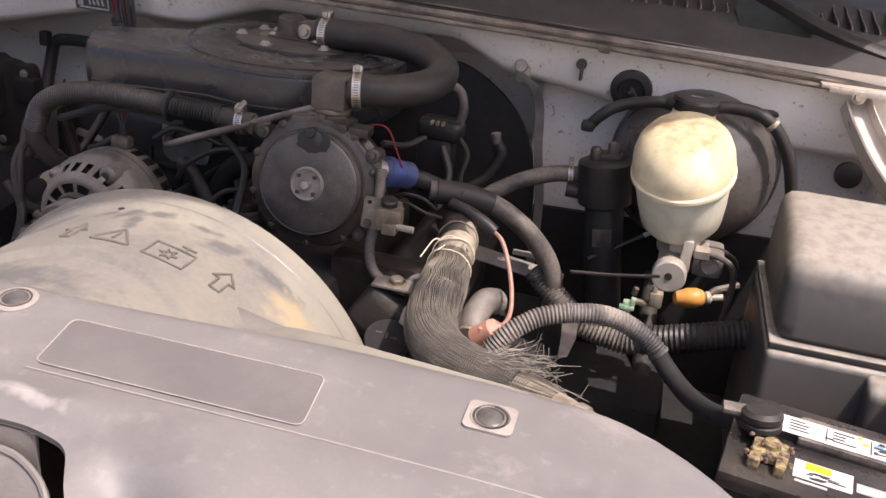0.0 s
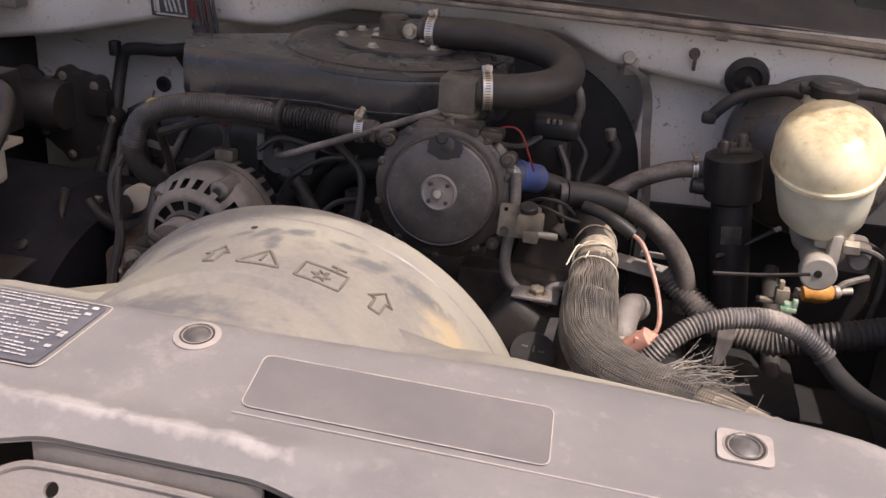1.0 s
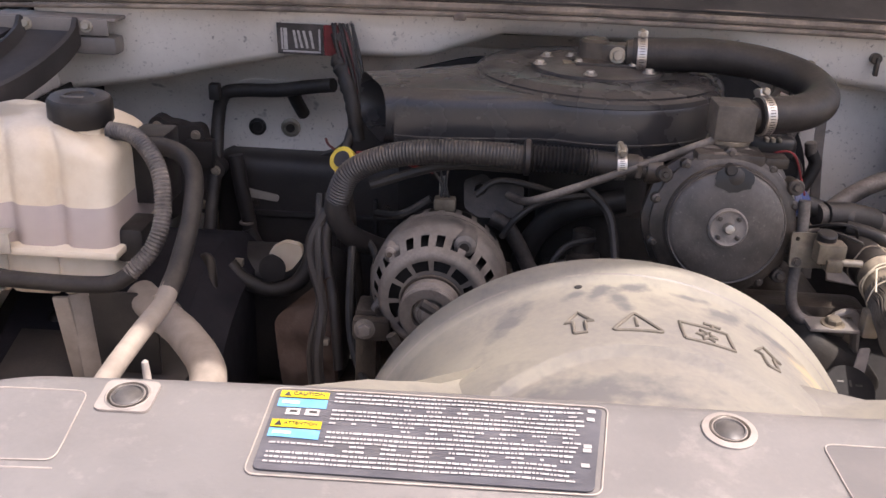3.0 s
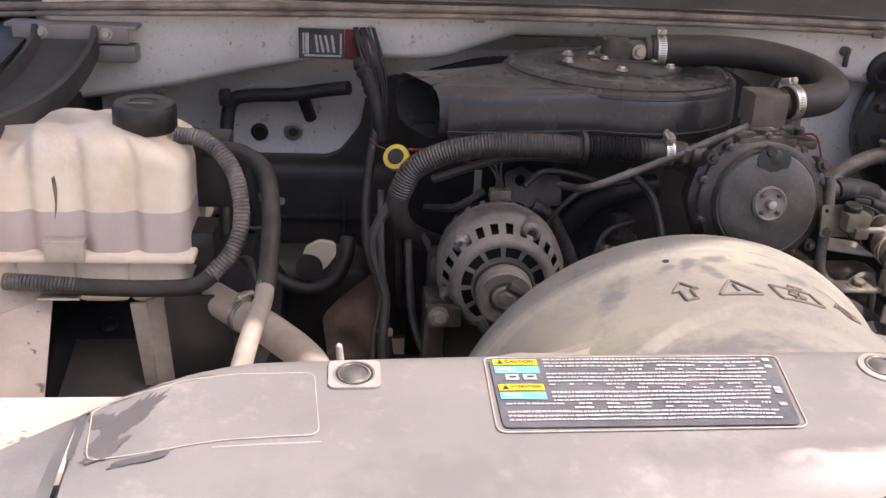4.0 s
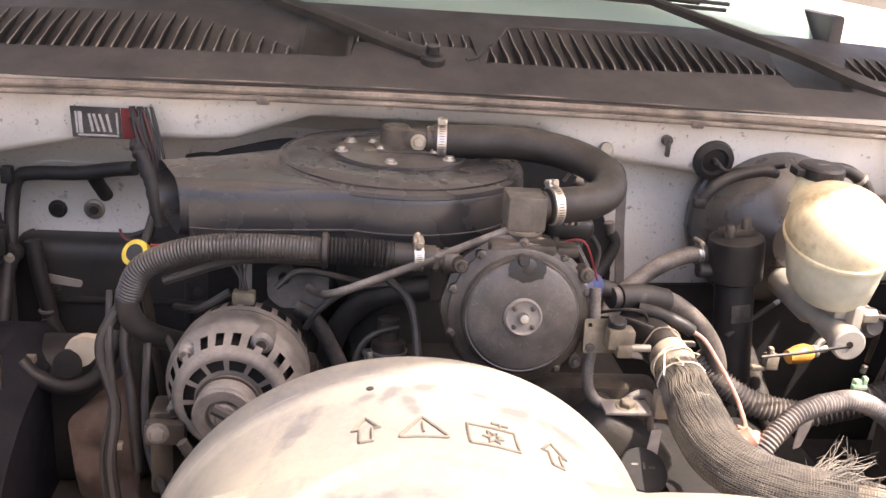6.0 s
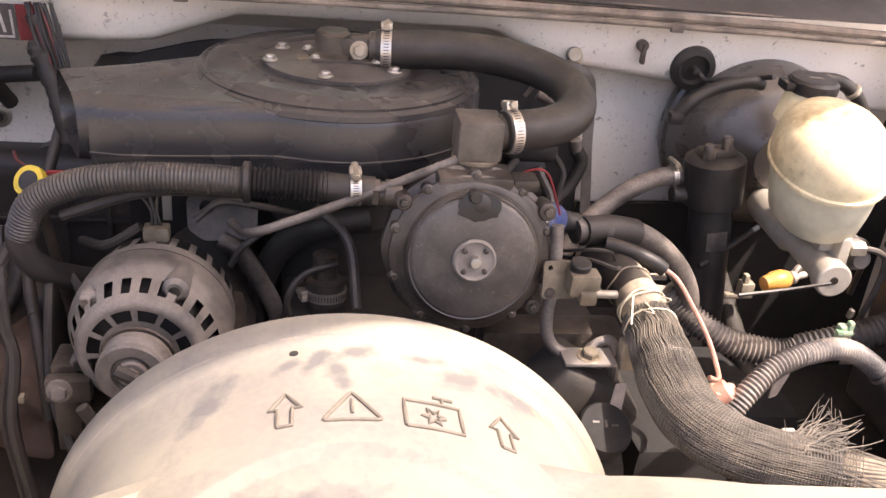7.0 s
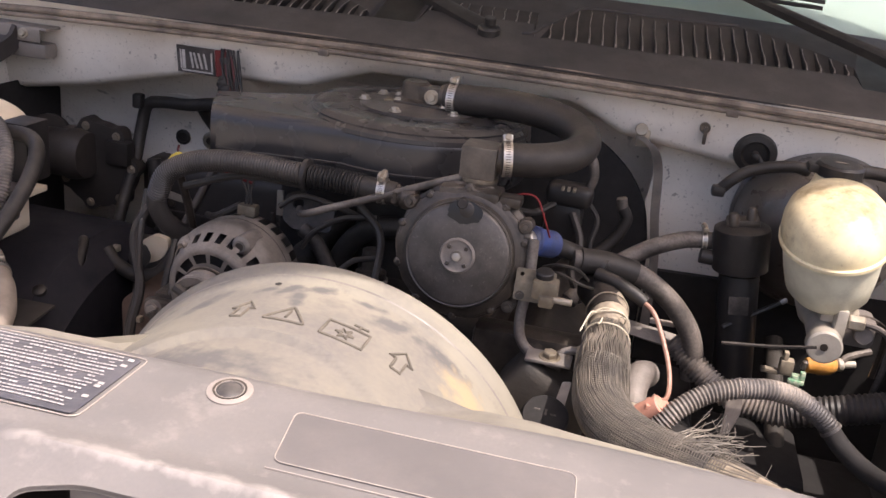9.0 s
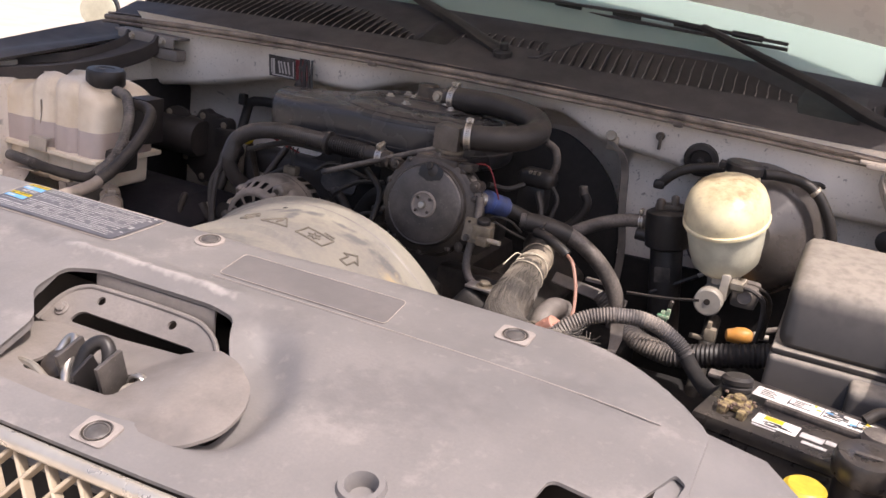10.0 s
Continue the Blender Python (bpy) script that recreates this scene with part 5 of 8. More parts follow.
def make_engine():
    e = thing("engine", "grimy dark engine block under hoses and brackets", "engine", (XC, 1.3, 0.4))
    part("block", join(span(-0.80, -0.25, 1.08, 1.62, 0.40, 0.80, 0.03), span(-0.66, -0.40, 1.12, 1.6, 0.78, 0.87, 0.03)), ENGINE_DARK, e)
    for s in (-1, 1):
        m = Matrix.Translation((-0.53 + s * 0.23, 1.36, 0.83)) @ Matrix.Rotation(radians(35 * s), 4, "Y")
        part("valve_cover", rbox((0.13, 0.46, 0.08), (0, 0, 0), 0.02, m, 3), ENGINE_DARK, e)
    part("intake", join(span(-0.66, -0.42, 1.39, 1.58, 0.80, 0.94, 0.02), lathe([(0.09, 0), (0.09, 0.06), (0.07, 0.11)], aim((-0.59, 1.46, 0.94), (0, 0, 1)), 24)), ENGINE_DARK, e)
    part("front_cover", join(span(-0.70, -0.36, 1.04, 1.10, 0.45, 0.82, 0.02), cyl((-0.53, 1.00, 0.72), (0, 1, 0), 0.075, 0.05)), DARK_CAST, e)
    part("accessory_bracket", span(-0.90, -0.70, 1.25, 1.30, 0.70, 0.90, 0.015), DARK_CAST, e)
    part("accessory_bracket", span(-0.42, -0.24, 1.20, 1.25, 0.78, 0.90, 0.012), DARK_CAST, e)
    # crank and idler pulleys, belt
    for x, z, r in ((-0.53, 0.62, 0.085), (-0.70, 0.78, 0.04), (-0.40, 0.80, 0.05)):
        part("pulley", lathe([(r * 0.4, 0), (r * 0.45, 0.01), (r, 0.004), (r, 0.026), (r * 0.8, 0.028)], aim((x, 1.06, z), (0, 1, 0)), 28), DARK_CAST, e)
    loop = [(-0.815, 1.075, 0.93), (-0.77, 1.075, 0.90), (-0.70, 1.075, 0.825), (-0.60, 1.075, 0.66), (-0.53, 1.075, 0.53), (-0.62, 1.075, 0.57), (-0.80, 1.075, 0.80), (-0.85, 1.075, 0.885)]
    part("belt", tube(loop, 0.007, 8, 5), RUBBER, e)
    # coil pack bracket with its round hole, seen above the alternator
    f = Matrix(((1, 0, 0, 0), (0, 0.5, -0.87, 1.345), (0, 0.87, 0.5, 0.945), (0, 0, 0, 1)))
    part("lifting_bracket", sheet(rounded([(-0.775, 0.01), (-0.778, 0.05), (-0.75, 0.062), (-0.735, 0.05), (-0.69, 0.046), (-0.69, 0.0), (-0.755, -0.004)], 0.007), [circle(-0.753, 0.038, 0.009, 16)], None, 0.006, 0, f), DARK_CAST, e, "dusty grey bracket with a round hole")
    # filler boxes coloured near black for the deep shade under the hoses
    part("manifold_filler", join(span(-0.22, -0.08, 1.15, 1.52, 0.66, 0.76, 0.03), span(-0.12, 0.10, 1.30, 1.50, 0.58, 0.70, 0.03)), VOID, e)
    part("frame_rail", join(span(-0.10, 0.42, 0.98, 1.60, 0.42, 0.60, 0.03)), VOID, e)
    part("frame_rail", join(span(-1.45, -0.85, 0.86, 1.60, 0.42, 0.56, 0.03)), ENGINE_DARK, e)
    part("steering_shaft", tube([(0.05, 1.60, 0.80), (0.06, 1.40, 0.68), (0.08, 1.12, 0.52)], 0.016, 12), ENGINE_DARK, e)
    # hoses at the front of the block
    part("bypass_hose", tube([(-0.690, 1.36, 0.82), (-0.686, 1.36, 0.865), (-0.68, 1.36, 0.89), (-0.665, 1.355, 0.922), (-0.64, 1.345, 0.952), (-0.604, 1.33, 0.974), (-0.55, 1.33, 0.985)], 0.0175, 16), RUBBER, e)
    part("bypass_hose", tube([(-0.735, 1.34, 0.945), (-0.716, 1.335, 0.936), (-0.701, 1.335, 0.918), (-0.684, 1.335, 0.887), (-0.667, 1.335, 0.85), (-0.66, 1.335, 0.81)], 0.012, 10), HOSE_GREY, e)
    part("outlet_elbow", lathe([(0.024, -0.03), (0.024, 0.0), (0.0155, 0.004), (0.0155, 0.034), (0.012, 0.036)], aim((-0.604, 1.30, 0.913), (-0.03, 0.1, 1)), 20), DARK_CAST, e)
    cl = clamp("hose_clamp", (-0.603, 1.30, 0.895), (0, 0.1, 1), 0.0245, e, 0.014, (-1, -0.3, 0))
    part("stub_hose", tube([(-0.602, 1.295, 0.82), (-0.602, 1.297, 0.86), (-0.603, 1.30, 0.902)], 0.0235, 16), RUBBER, e)
    for pts in ([(-0.72, 1.30, 0.93), (-0.70, 1.30, 0.96), (-0.66, 1.31, 0.985), (-0.60, 1.30, 1.00)], [(-0.76, 1.30, 0.99), (-0.73, 1.31, 1.01), (-0.68, 1.31, 1.005), (-0.63, 1.33, 0.985)], [(-0.64, 1.27, 0.86), (-0.65, 1.27, 0.90), (-0.63, 1.28, 0.93), (-0.59, 1.29, 0.94)]):
        part("engine_wire", tube(pts, 0.0045, 8), RUBBER, e)
    for pts in ([(-0.95, 1.32, 0.93), (-0.90, 1.30, 0.90), (-0.88, 1.25, 0.82), (-0.90, 1.2, 0.70)], [(-0.93, 1.30, 0.93), (-0.92, 1.22, 0.80), (-0.87, 1.15, 0.72)], [(-0.90, 1.34, 0.94), (-0.86, 1.29, 0.96), (-0.82, 1.29, 0.985)], [(-0.62, 1.26, 1.03), (-0.58, 1.25, 0.99), (-0.57, 1.2, 0.93)]):
        part("engine_wire", tube(pts, 0.006, 8), RUBBER, e)
    part("exhaust_shield", sheet(rounded([(-1.055, 0.0), (-1.0, 0.05), (-0.968, 0.075), (-0.955, 0.03), (-0.955, -0.14), (-1.04, -0.12)], 0.012), (), lambda x, y: 0.022 * noise.noise((x * 22, y * 22, 3)), 0.003, 0.008, Matrix(((1, 0, 0, 0), (0, 0.2, -0.98, 1.34), (0, 0.98, 0.2, 0.76), (0, 0, 0, 1)))), material("brown_rusty_shield", (0.085, 0.054, 0.040), 0.8, other=(0.12, 0.08, 0.06), scale=30, bump=0.4), e, "brown rusty heat shield")


def make_air_cleaner():
    ac = thing("air_cleaner", "satin black round air cleaner housing with a wide open snorkel", "air cleaner", (-0.59, 1.46, 1.04))
    C = (-0.592, 1.463)
    # snorkel: rounded sections from the open mouth into the bowl
    bm = bmesh.new()
    rings = []
    for x, y0, y1, z0, z1 in ((-0.915, 1.318, 1.462, 1.046, 1.126), (-0.84, 1.308, 1.478, 1.045, 1.130), (-0.76, 1.302, 1.51, 1.043, 1.134), (-0.70, 1.303, 1.56, 1.042, 1.134), (-0.64, 1.300, 1.58, 1.042, 1.130)):
        poly = rounded([(y0, z0), (y1, z0), (y1, z1), (y0, z1)], 0.0375 if x < -0.9 else 0.030 if x < -0.8 else 0.015 if x < -0.72 else 0.009, 6)
        rings.append([bm.verts.new((x + 0.38 * (1.39 - y) * (1 if x < -0.9 else 0.4 if x < -0.8 else 0), y, z)) for y, z in poly])
    for a, b in zip(rings, rings[1:]):
        n = len(a)
        for k in range(n):
            bm.faces.new((a[k], a[(k + 1) % n], b[(k + 1) % n], b[k]))
    bmesh.ops.solidify(bm, geom=bm.faces[:], thickness=0.004)
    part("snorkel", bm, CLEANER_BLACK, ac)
    # one smooth side wall from the snorkel round the bowl
    plan = [Vector((x, y, 0)) for x, y in ((-0.875, 1.3145), (-0.84, 1.3055), (-0.80, 1.3005), (-0.76, 1.2975), (-0.72, 1.296), (-0.69, 1.2945))]
    plan += [Vector((C[0] + 0.185 * math.sin(a), C[1] - 0.185 * math.cos(a), 0)) for a in [radians(-22 + 4 * k) for k in range(34)]]
    wall = bmesh.new()
    rows = []
    for i, p in enumerate(plan):
        d = (plan[min(i + 1, len(plan) - 1)] - plan[max(i - 1, 0)]).normalized()
        inward = Vector((-d.y, d.x, 0))
        sink = 0.012 * max(0.0, min(1.0, (-0.66 - p.x) / 0.2))
        rows.append([wall.verts.new(p + inward * e + Vector((0, 0, z - sink))) for e, z in ((0.03, 1.043), (0.012, 1.0445), (0.004, 1.050), (0.0, 1.060), (-0.001, 1.0745), (-0.0022, 1.0755), (-0.0022, 1.0785), (-0.001, 1.0795), (0.0, 1.118), (0.003, 1.128), (0.010, 1.134), (0.03, 1.136))])
    for a, b in zip(rows, rows[1:]):
        for k in range(len(a) - 1):
            wall.faces.new((a[k], a[k + 1], b[k + 1], b[k]))
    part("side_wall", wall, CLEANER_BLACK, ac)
    top = aim((C[0], C[1], 1.04), (0, 0, 1), (1, 0, 0))
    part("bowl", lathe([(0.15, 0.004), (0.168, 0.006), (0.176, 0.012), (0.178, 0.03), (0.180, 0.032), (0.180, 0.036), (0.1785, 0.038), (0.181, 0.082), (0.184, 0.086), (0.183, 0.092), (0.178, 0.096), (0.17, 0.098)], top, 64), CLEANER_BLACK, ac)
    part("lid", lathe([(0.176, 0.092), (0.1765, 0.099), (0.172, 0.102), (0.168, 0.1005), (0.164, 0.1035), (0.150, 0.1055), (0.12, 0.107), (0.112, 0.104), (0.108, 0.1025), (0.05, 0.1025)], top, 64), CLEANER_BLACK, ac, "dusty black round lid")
    part("adapter_plate", lathe([(0.097, 0.1025), (0.097, 0.1065), (0.092, 0.108), (0.07, 0.109), (0.05, 0.112)], top, 40), PLATE_GREY, ac)
    for x, y in ((-0.610, 1.380), (-0.524, 1.412), (-0.678, 1.440), (-0.665, 1.50), (-0.52, 1.505), (-0.60, 1.55)):
        bolt("bolt", (x, y, 1.149), (0, 0, 1), 0.0065, ac, STEEL)
    part("shiny_patch", rbox((0.026, 0.022, 0.004), (-0.632, 1.445, 1.1515), 0.001), BRASS, ac)
    return ac


def make_mixer_fitting():
    fx = thing("gas_mixer", "grey cast gas mixer inlet bolted on the air cleaner lid", "gas mixer", (-0.59, 1.46, 1.15))
    part("body", join(lathe([(0.032, 0), (0.032, 0.008), (0.024, 0.012), (0.022, 0.034), (0.018, 0.038)], aim((-0.60, 1.46, 1.148), (0, 0, 1)), 24), rbox((0.055, 0.036, 0.03), (-0.577, 1.457, 1.166), 0.006)), DARK_CAST, fx)
    part("flange", rbox((0.09, 0.022, 0.006), (-0.582, 1.437, 1.153), 0.002), DARK_CAST, fx)
    part("nipple", cyl((-0.555, 1.452, 1.167), (1, -0.1, 0.03), 0.021, 0.05), DARK_CAST, fx)
    bolt("plug", (-0.568, 1.437, 1.167), (0, -1, 0.1), 0.008, fx, ZINC)
    for x, y in ((-0.622, 1.437), (-0.545, 1.43), (-0.632, 1.478)):
        bolt("bolt", (x, y, 1.155), (0, 0, 1), 0.0048, fx, STEEL)


def make_gas_hose():
    h = thing("gas_hose", "thick dusty black rubber hose bent in a U with bright clamps", "hose", (-0.40, 1.35, 1.14))
    pts = [(-0.545, 1.449, 1.167), (-0.50, 1.443, 1.170), (-0.44, 1.437, 1.173), (-0.375, 1.420, 1.170), (-0.328, 1.383, 1.162), (-0.312, 1.335, 1.153), (-0.325, 1.285, 1.146), (-0.362, 1.250, 1.141), (-0.415, 1.236, 1.138)]
    part("hose", sweep(smooth_path(pts, 10), [0.0248 - 0.0016 * min(1.0, i / 80) for i in range(81)], 22), RUBBER, h)
    clamp("hose_clamp", (-0.533, 1.447, 1.1675), (1, -0.1, 0.03), 0.0251, h, 0.014)
    clamp("hose_clamp", (-0.407, 1.237, 1.139), (1, 0.25, 0.06), 0.0236, h, 0.013, (0, 0.3, 1))


def make_regulator():
    r = thing("gas_regulator", "round dusty grey gas pressure regulator with a stained front cover", "gas regulator", (-0.45, 1.21, 0.92))
    nrm = Vector((0.02, -1.0, 0.16)).normalized()
    c = Vector((-0.447, 1.172, 1.013))
    f = aim(c, nrm, (1, 0, 0))
    back = aim(c - nrm * 0.11, nrm, (1, 0, 0))
    part("body", lathe([(0.06, 0.0), (0.082, 0.01), (0.088, 0.03), (0.086, 0.05), (0.096, 0.055), (0.097, 0.072), (0.088, 0.078), (0.086, 0.085), (0.0905, 0.087), (0.0905, 0.094), (0.086, 0.097)], back, 56, 10, 0.012), DARK_CAST, r, "oily cast body of the regulator")
    part("rim", lathe([(0.086, -0.026), (0.0905, -0.023), (0.0915, -0.019), (0.0905, -0.0165), (0.086, -0.015), (0.082, -0.0115), (0.0765, -0.0105), (0.0745, -0.006), (0.068, -0.005)], f, 72), DARK_CAST, r)
    part("front_cover", lathe([(0.0735, -0.008), (0.0738, -0.002), (0.0722, 0.0008), (0.0706, 0.0002), (0.0695, 0.002), (0.067, 0.0034), (0.045, 0.0052), (0.02, 0.0062)], f, 72), PLATE_GREY, r)
    hub = part("hub", lathe([(0.0245, 0.004), (0.0245, 0.009), (0.022, 0.0115), (0.020, 0.010), (0.018, 0.0095), (0.008, 0.0095)], f, 40), CAST_GREY, r, "round hub with four screws")
    part("knob", lathe([(0.007, 0.009), (0.007, 0.015), (0.0055, 0.0185), (0.002, 0.019)], f, 20), STEEL, hub)
    for k in range(4):
        a = math.pi / 4 + k * math.pi / 2
        part("screw", lathe([(0.003, 0.0095), (0.003, 0.0125), (0.002, 0.013)], f @ Matrix.Translation((0.0165 * math.cos(a), 0.0165 * math.sin(a), 0)), 10), DARK_CAST, hub)
    for k in range(10):
        a = math.pi / 10 + k * math.pi / 5
        p = f @ Vector((0.0890 * math.cos(a), 0.0890 * math.sin(a), -0.0165))
        part("rim_screw", join(lathe([(0.007, -0.012), (0.007, 0.0005), (0.004, 0.002)], aim(p, nrm), 12), lathe([(0.004, 0.0015), (0.004, 0.004), (0.003, 0.005)], aim(p, nrm), 8)), DARK_CAST, r)
    # primer plug and the oil that ran from it
    part("primer_plug", join(lathe([(0.008, -0.004), (0.008, 0.005), (0.006, 0.008)], f @ Matrix.Translation((-0.003, 0.071, 0.0)), 16), lathe([(0.012, -0.003), (0.012, 0.004), (0.009, 0.006)], f @ Matrix.Translation((0.004, 0.062, 0.0)), 16)), BLACK_PLASTIC, r)
    run = []
    for i in range(28):
        a = 2 * math.pi * i / 28
        k = 1 + 0.22 * noise.noise((3 * math.cos(a), 3 * math.sin(a), 2))
        run.append((0.002 + 0.024 * k * math.cos(a), 0.060 + 0.016 * k * math.sin(a)))
    part("oil_stain", sheet(run, (), lambda x, y: 0.0058 - 0.0012 * max(0, (math.hypot(x, y) - 0.06) / 0.01), 0.001, 0.006, f), material("wet_black_oil", (0.012, 0.011, 0.011), 0.35, scale=50), r)
    # inlet tower with the block elbow
    part("tower", join(cyl((-0.443, 1.243, 1.082), (0, 0, 1), 0.026, 0.03), rbox((0.085, 0.05, 0.02), (-0.447, 1.222, 1.088), 0.006), rbox((0.03, 0.03, 0.014), (-0.39, 1.215, 1.088), 0.004)), DARK_CAST, r)
    part("collar", lathe([(0.025, 0), (0.027, 0.002), (0.027, 0.006), (0.025, 0.008)], aim((-0.443, 1.243, 1.101), (0, 0, 1)), 24), BRASS, r)
    el = part("elbow_block", rbox((0.050, 0.052, 0.045), (-0.443, 1.243, 1.131), 0.004), BLOCK_DUST, r, "dusty square block elbow")
    part("spigot", cyl((-0.421, 1.242, 1.136), (1, 0.05, 0.03), 0.020, 0.03), DARK_CAST, el)
    # side lugs
    for k, rr in ((2.5, 0.009), (0.55, 0.010), (5.6, 0.009)):
        p = f @ Vector((0.098 * math.cos(k), 0.098 * math.sin(k), -0.045))
        part("lug", join(cyl(p, nrm, rr, 0.035), cyl(p + nrm * 0.034, nrm, rr * 0.5, 0.006, 0.001, 8)), DARK_CAST, r)
    # left port with fittings for the heating hose
    part("water_port", join(cyl((-0.525, 1.225, 1.063), (-1, 0.05, 0.04), 0.017, 0.02), cyl((-0.543, 1.227, 1.064), (-1, 0.05, 0.04), 0.013, 0.03), cyl((-0.55, 1.227, 1.064), (-1, 0.05, 0.04), 0.0165, 0.008, 0.001, 6)), DARK_CAST, r)
    # bracket bar down the side
    part("mount_bar", tube([(-0.350, 1.195, 1.045), (-0.348, 1.185, 0.99), (-0.352, 1.175, 0.935), (-0.345, 1.172, 0.905), (-0.325, 1.165, 0.892), (-0.285, 1.15, 0.890)], 0.0075, 10, 6), HOSE_GREY, r, "bent steel mounting bar")
    part("mount_foot", rbox((0.062, 0.036, 0.005), (-0.303, 1.152, 0.897), 0.002), LATCH_TAN, r)
    bolt("foot_bolt", (-0.302, 1.150, 0.900), (0, -0.1, 1), 0.010, r, BRASS)


def make_lockoff():
    v = thing("vacuum_switch", "dull brass vacuum switch block on the regulator side", "vacuum switch", (-0.33, 1.17, 0.97))
    part("mount_plate", sheet(rounded([(-0.028, -0.022), (0.026, -0.022), (0.026, 0.022), (-0.028, 0.022)], 0.004), [circle(-0.02, 0.014, 0.003, 10), circle(-0.02, -0.014, 0.003, 10)], None, 0.004, 0, aim((-0.337, 1.172, 0.988), (0.1, -1, 0.25), (1, 0, 0))), BRASS, v)
    part("block", join(rbox((0.034, 0.024, 0.026), (-0.322, 1.158, 0.993), 0.003), rbox((0.02, 0.02, 0.016), (-0.318, 1.15, 0.980), 0.003)), BRASS, v)
    part("cap", cyl((-0.326, 1.165, 1.004), (0, -0.2, 1), 0.012, 0.012), BLACK_PLASTIC, v)
    part("nipple", cyl((-0.310, 1.148, 0.984), (1, -0.05, 0), 0.0048, 0.026, 0.001, 12), ZINC, v)
    for dx in (-0.019, 0.016):
        bolt("screw", (-0.337 + dx, 1.166, 0.974), (0.1, -1, 0.25), 0.0042, v, DARK_CAST)
    s = thing("blue_solenoid", "blue gas solenoid coil strapped beside the regulator", "solenoid", (-0.33, 1.25, 1.0))
    part("coil", join(cyl((-0.362, 1.238, 1.028), (0.55, 0.8, -0.27), 0.0200, 0.058, 0.004), cyl((-0.359, 1.242, 1.027), (0.55, 0.8, -0.27), 0.0220, 0.012)), BLUE, s)
    part("end_cap", cyl((-0.368, 1.229, 1.031), (0.55, 0.8, -0.27), 0.015, 0.014), STEEL, s, "bright steel end cap")
    part("tail", tube([(-0.332, 1.28, 1.013), (-0.31, 1.295, 1.004), (-0.275, 1.295, 0.995), (-0.25, 1.29, 0.99)], 0.0135, 12), RUBBER, s)
    w = thing("solenoid_wiring", "thin red and dark wires looped over the regulator", "wire", (-0.35, 1.25, 1.0))
    part("red_wire", tube([(-0.40, 1.235, 1.085), (-0.375, 1.238, 1.094), (-0.357, 1.24, 1.088), (-0.342, 1.243, 1.055), (-0.334, 1.246, 1.035)], 0.0014, 6), RED, w, "red wire")
    part("dark_wire", tube([(-0.335, 1.22, 1.00), (-0.31, 1.19, 1.018), (-0.285, 1.19, 1.015), (-0.27, 1.21, 0.995)], 0.0022, 6), RUBBER, w)
    part("dark_wire", tube([(-0.335, 1.225, 0.99), (-0.31, 1.185, 1.008), (-0.28, 1.18, 1.0), (-0.262, 1.21, 0.985)], 0.0022, 6), RUBBER, w)


def make_heater_hose():
    h = thing("heating_hose", "grey ribbed heating hose running over the alternator", "hose", (-0.75, 1.24, 1.05))
    part("hose_end", tube([(-0.555, 1.229, 1.065), (-0.615, 1.234, 1.067)], 0.0165, 16), RUBBER, h)
    part("loose_collar", ribbed([(-0.607, 1.234, 1.067), (-0.66, 1.236, 1.068), (-0.70, 1.237, 1.068)], 0.0182, 0.005, 0.003), BLACK_PLASTIC, h)
    part("ribbed_hose", ribbed([(-0.69, 1.236, 1.068), (-0.76, 1.238, 1.070), (-0.83, 1.242, 1.066), (-0.885, 1.25, 1.052), (-0.928, 1.257, 1.026), (-0.947, 1.26, 0.985)], 0.0170, 0.0044, 0.0013), DARK_LOOM, h)
    part("lower_hose", tube([(-0.946, 1.26, 0.995), (-0.948, 1.266, 0.965), (-0.936, 1.285, 0.93), (-0.91, 1.32, 0.90), (-0.87, 1.36, 0.87)], 0.0155, 14), HEATER_BLACK, h)
    for k in range(2):
        w = [Vector((0.030 * noise.noise((k * 5.1 + 0.3, i * 1.37 + 0.2, 0.5)) + 0.008 * (k - 1), 0.02 * noise.noise((k * 2.3, i * 1.1 + 0.4, 4.0)) - 0.008, 0)) for i in range(5)]
        part("side_wire", tube([Vector(p) + w[i] for i, p in enumerate(((-0.962, 1.275, 0.99), (-0.972, 1.262, 0.92), (-0.965, 1.245, 0.84), (-0.955, 1.225, 0.76), (-0.945, 1.205, 0.64)))], 0.0052 + 0.0025 * k, 8), HEATER_BLACK, h)
    part("wire_clip", rbox((0.022, 0.012, 0.010), (-0.962, 1.222, 0.79), 0.003), ZINC, h)
    part("joint_ring", lathe([(0.02, 0), (0.0235, 0.002), (0.0235, 0.008), (0.02, 0.01)], aim((-0.70, 1.237, 1.068), (1, 0, 0)), 24), BLACK_PLASTIC, h)
    clamp("hose_clamp", (-0.577, 1.231, 1.066), (1, 0.05, 0.03), 0.0172, h, 0.013, (0, -0.2, 1))
    part("liner", tube([(-0.70, 1.252, 1.047), (-0.80, 1.255, 1.045), (-0.90, 1.262, 1.01)], 0.006, 8), RUBBER, h)
    rod = single("vacuum_pipe", tube([(-0.458, 1.232, 1.108), (-0.50, 1.225, 1.092), (-0.57, 1.217, 1.064), (-0.64, 1.212, 1.036), (-0.69, 1.222, 1.014), (-0.715, 1.27, 1.003)], 0.0055, 10), HOSE_GREY, "thin grey vacuum pipe across the regulator hoses", "pipe")


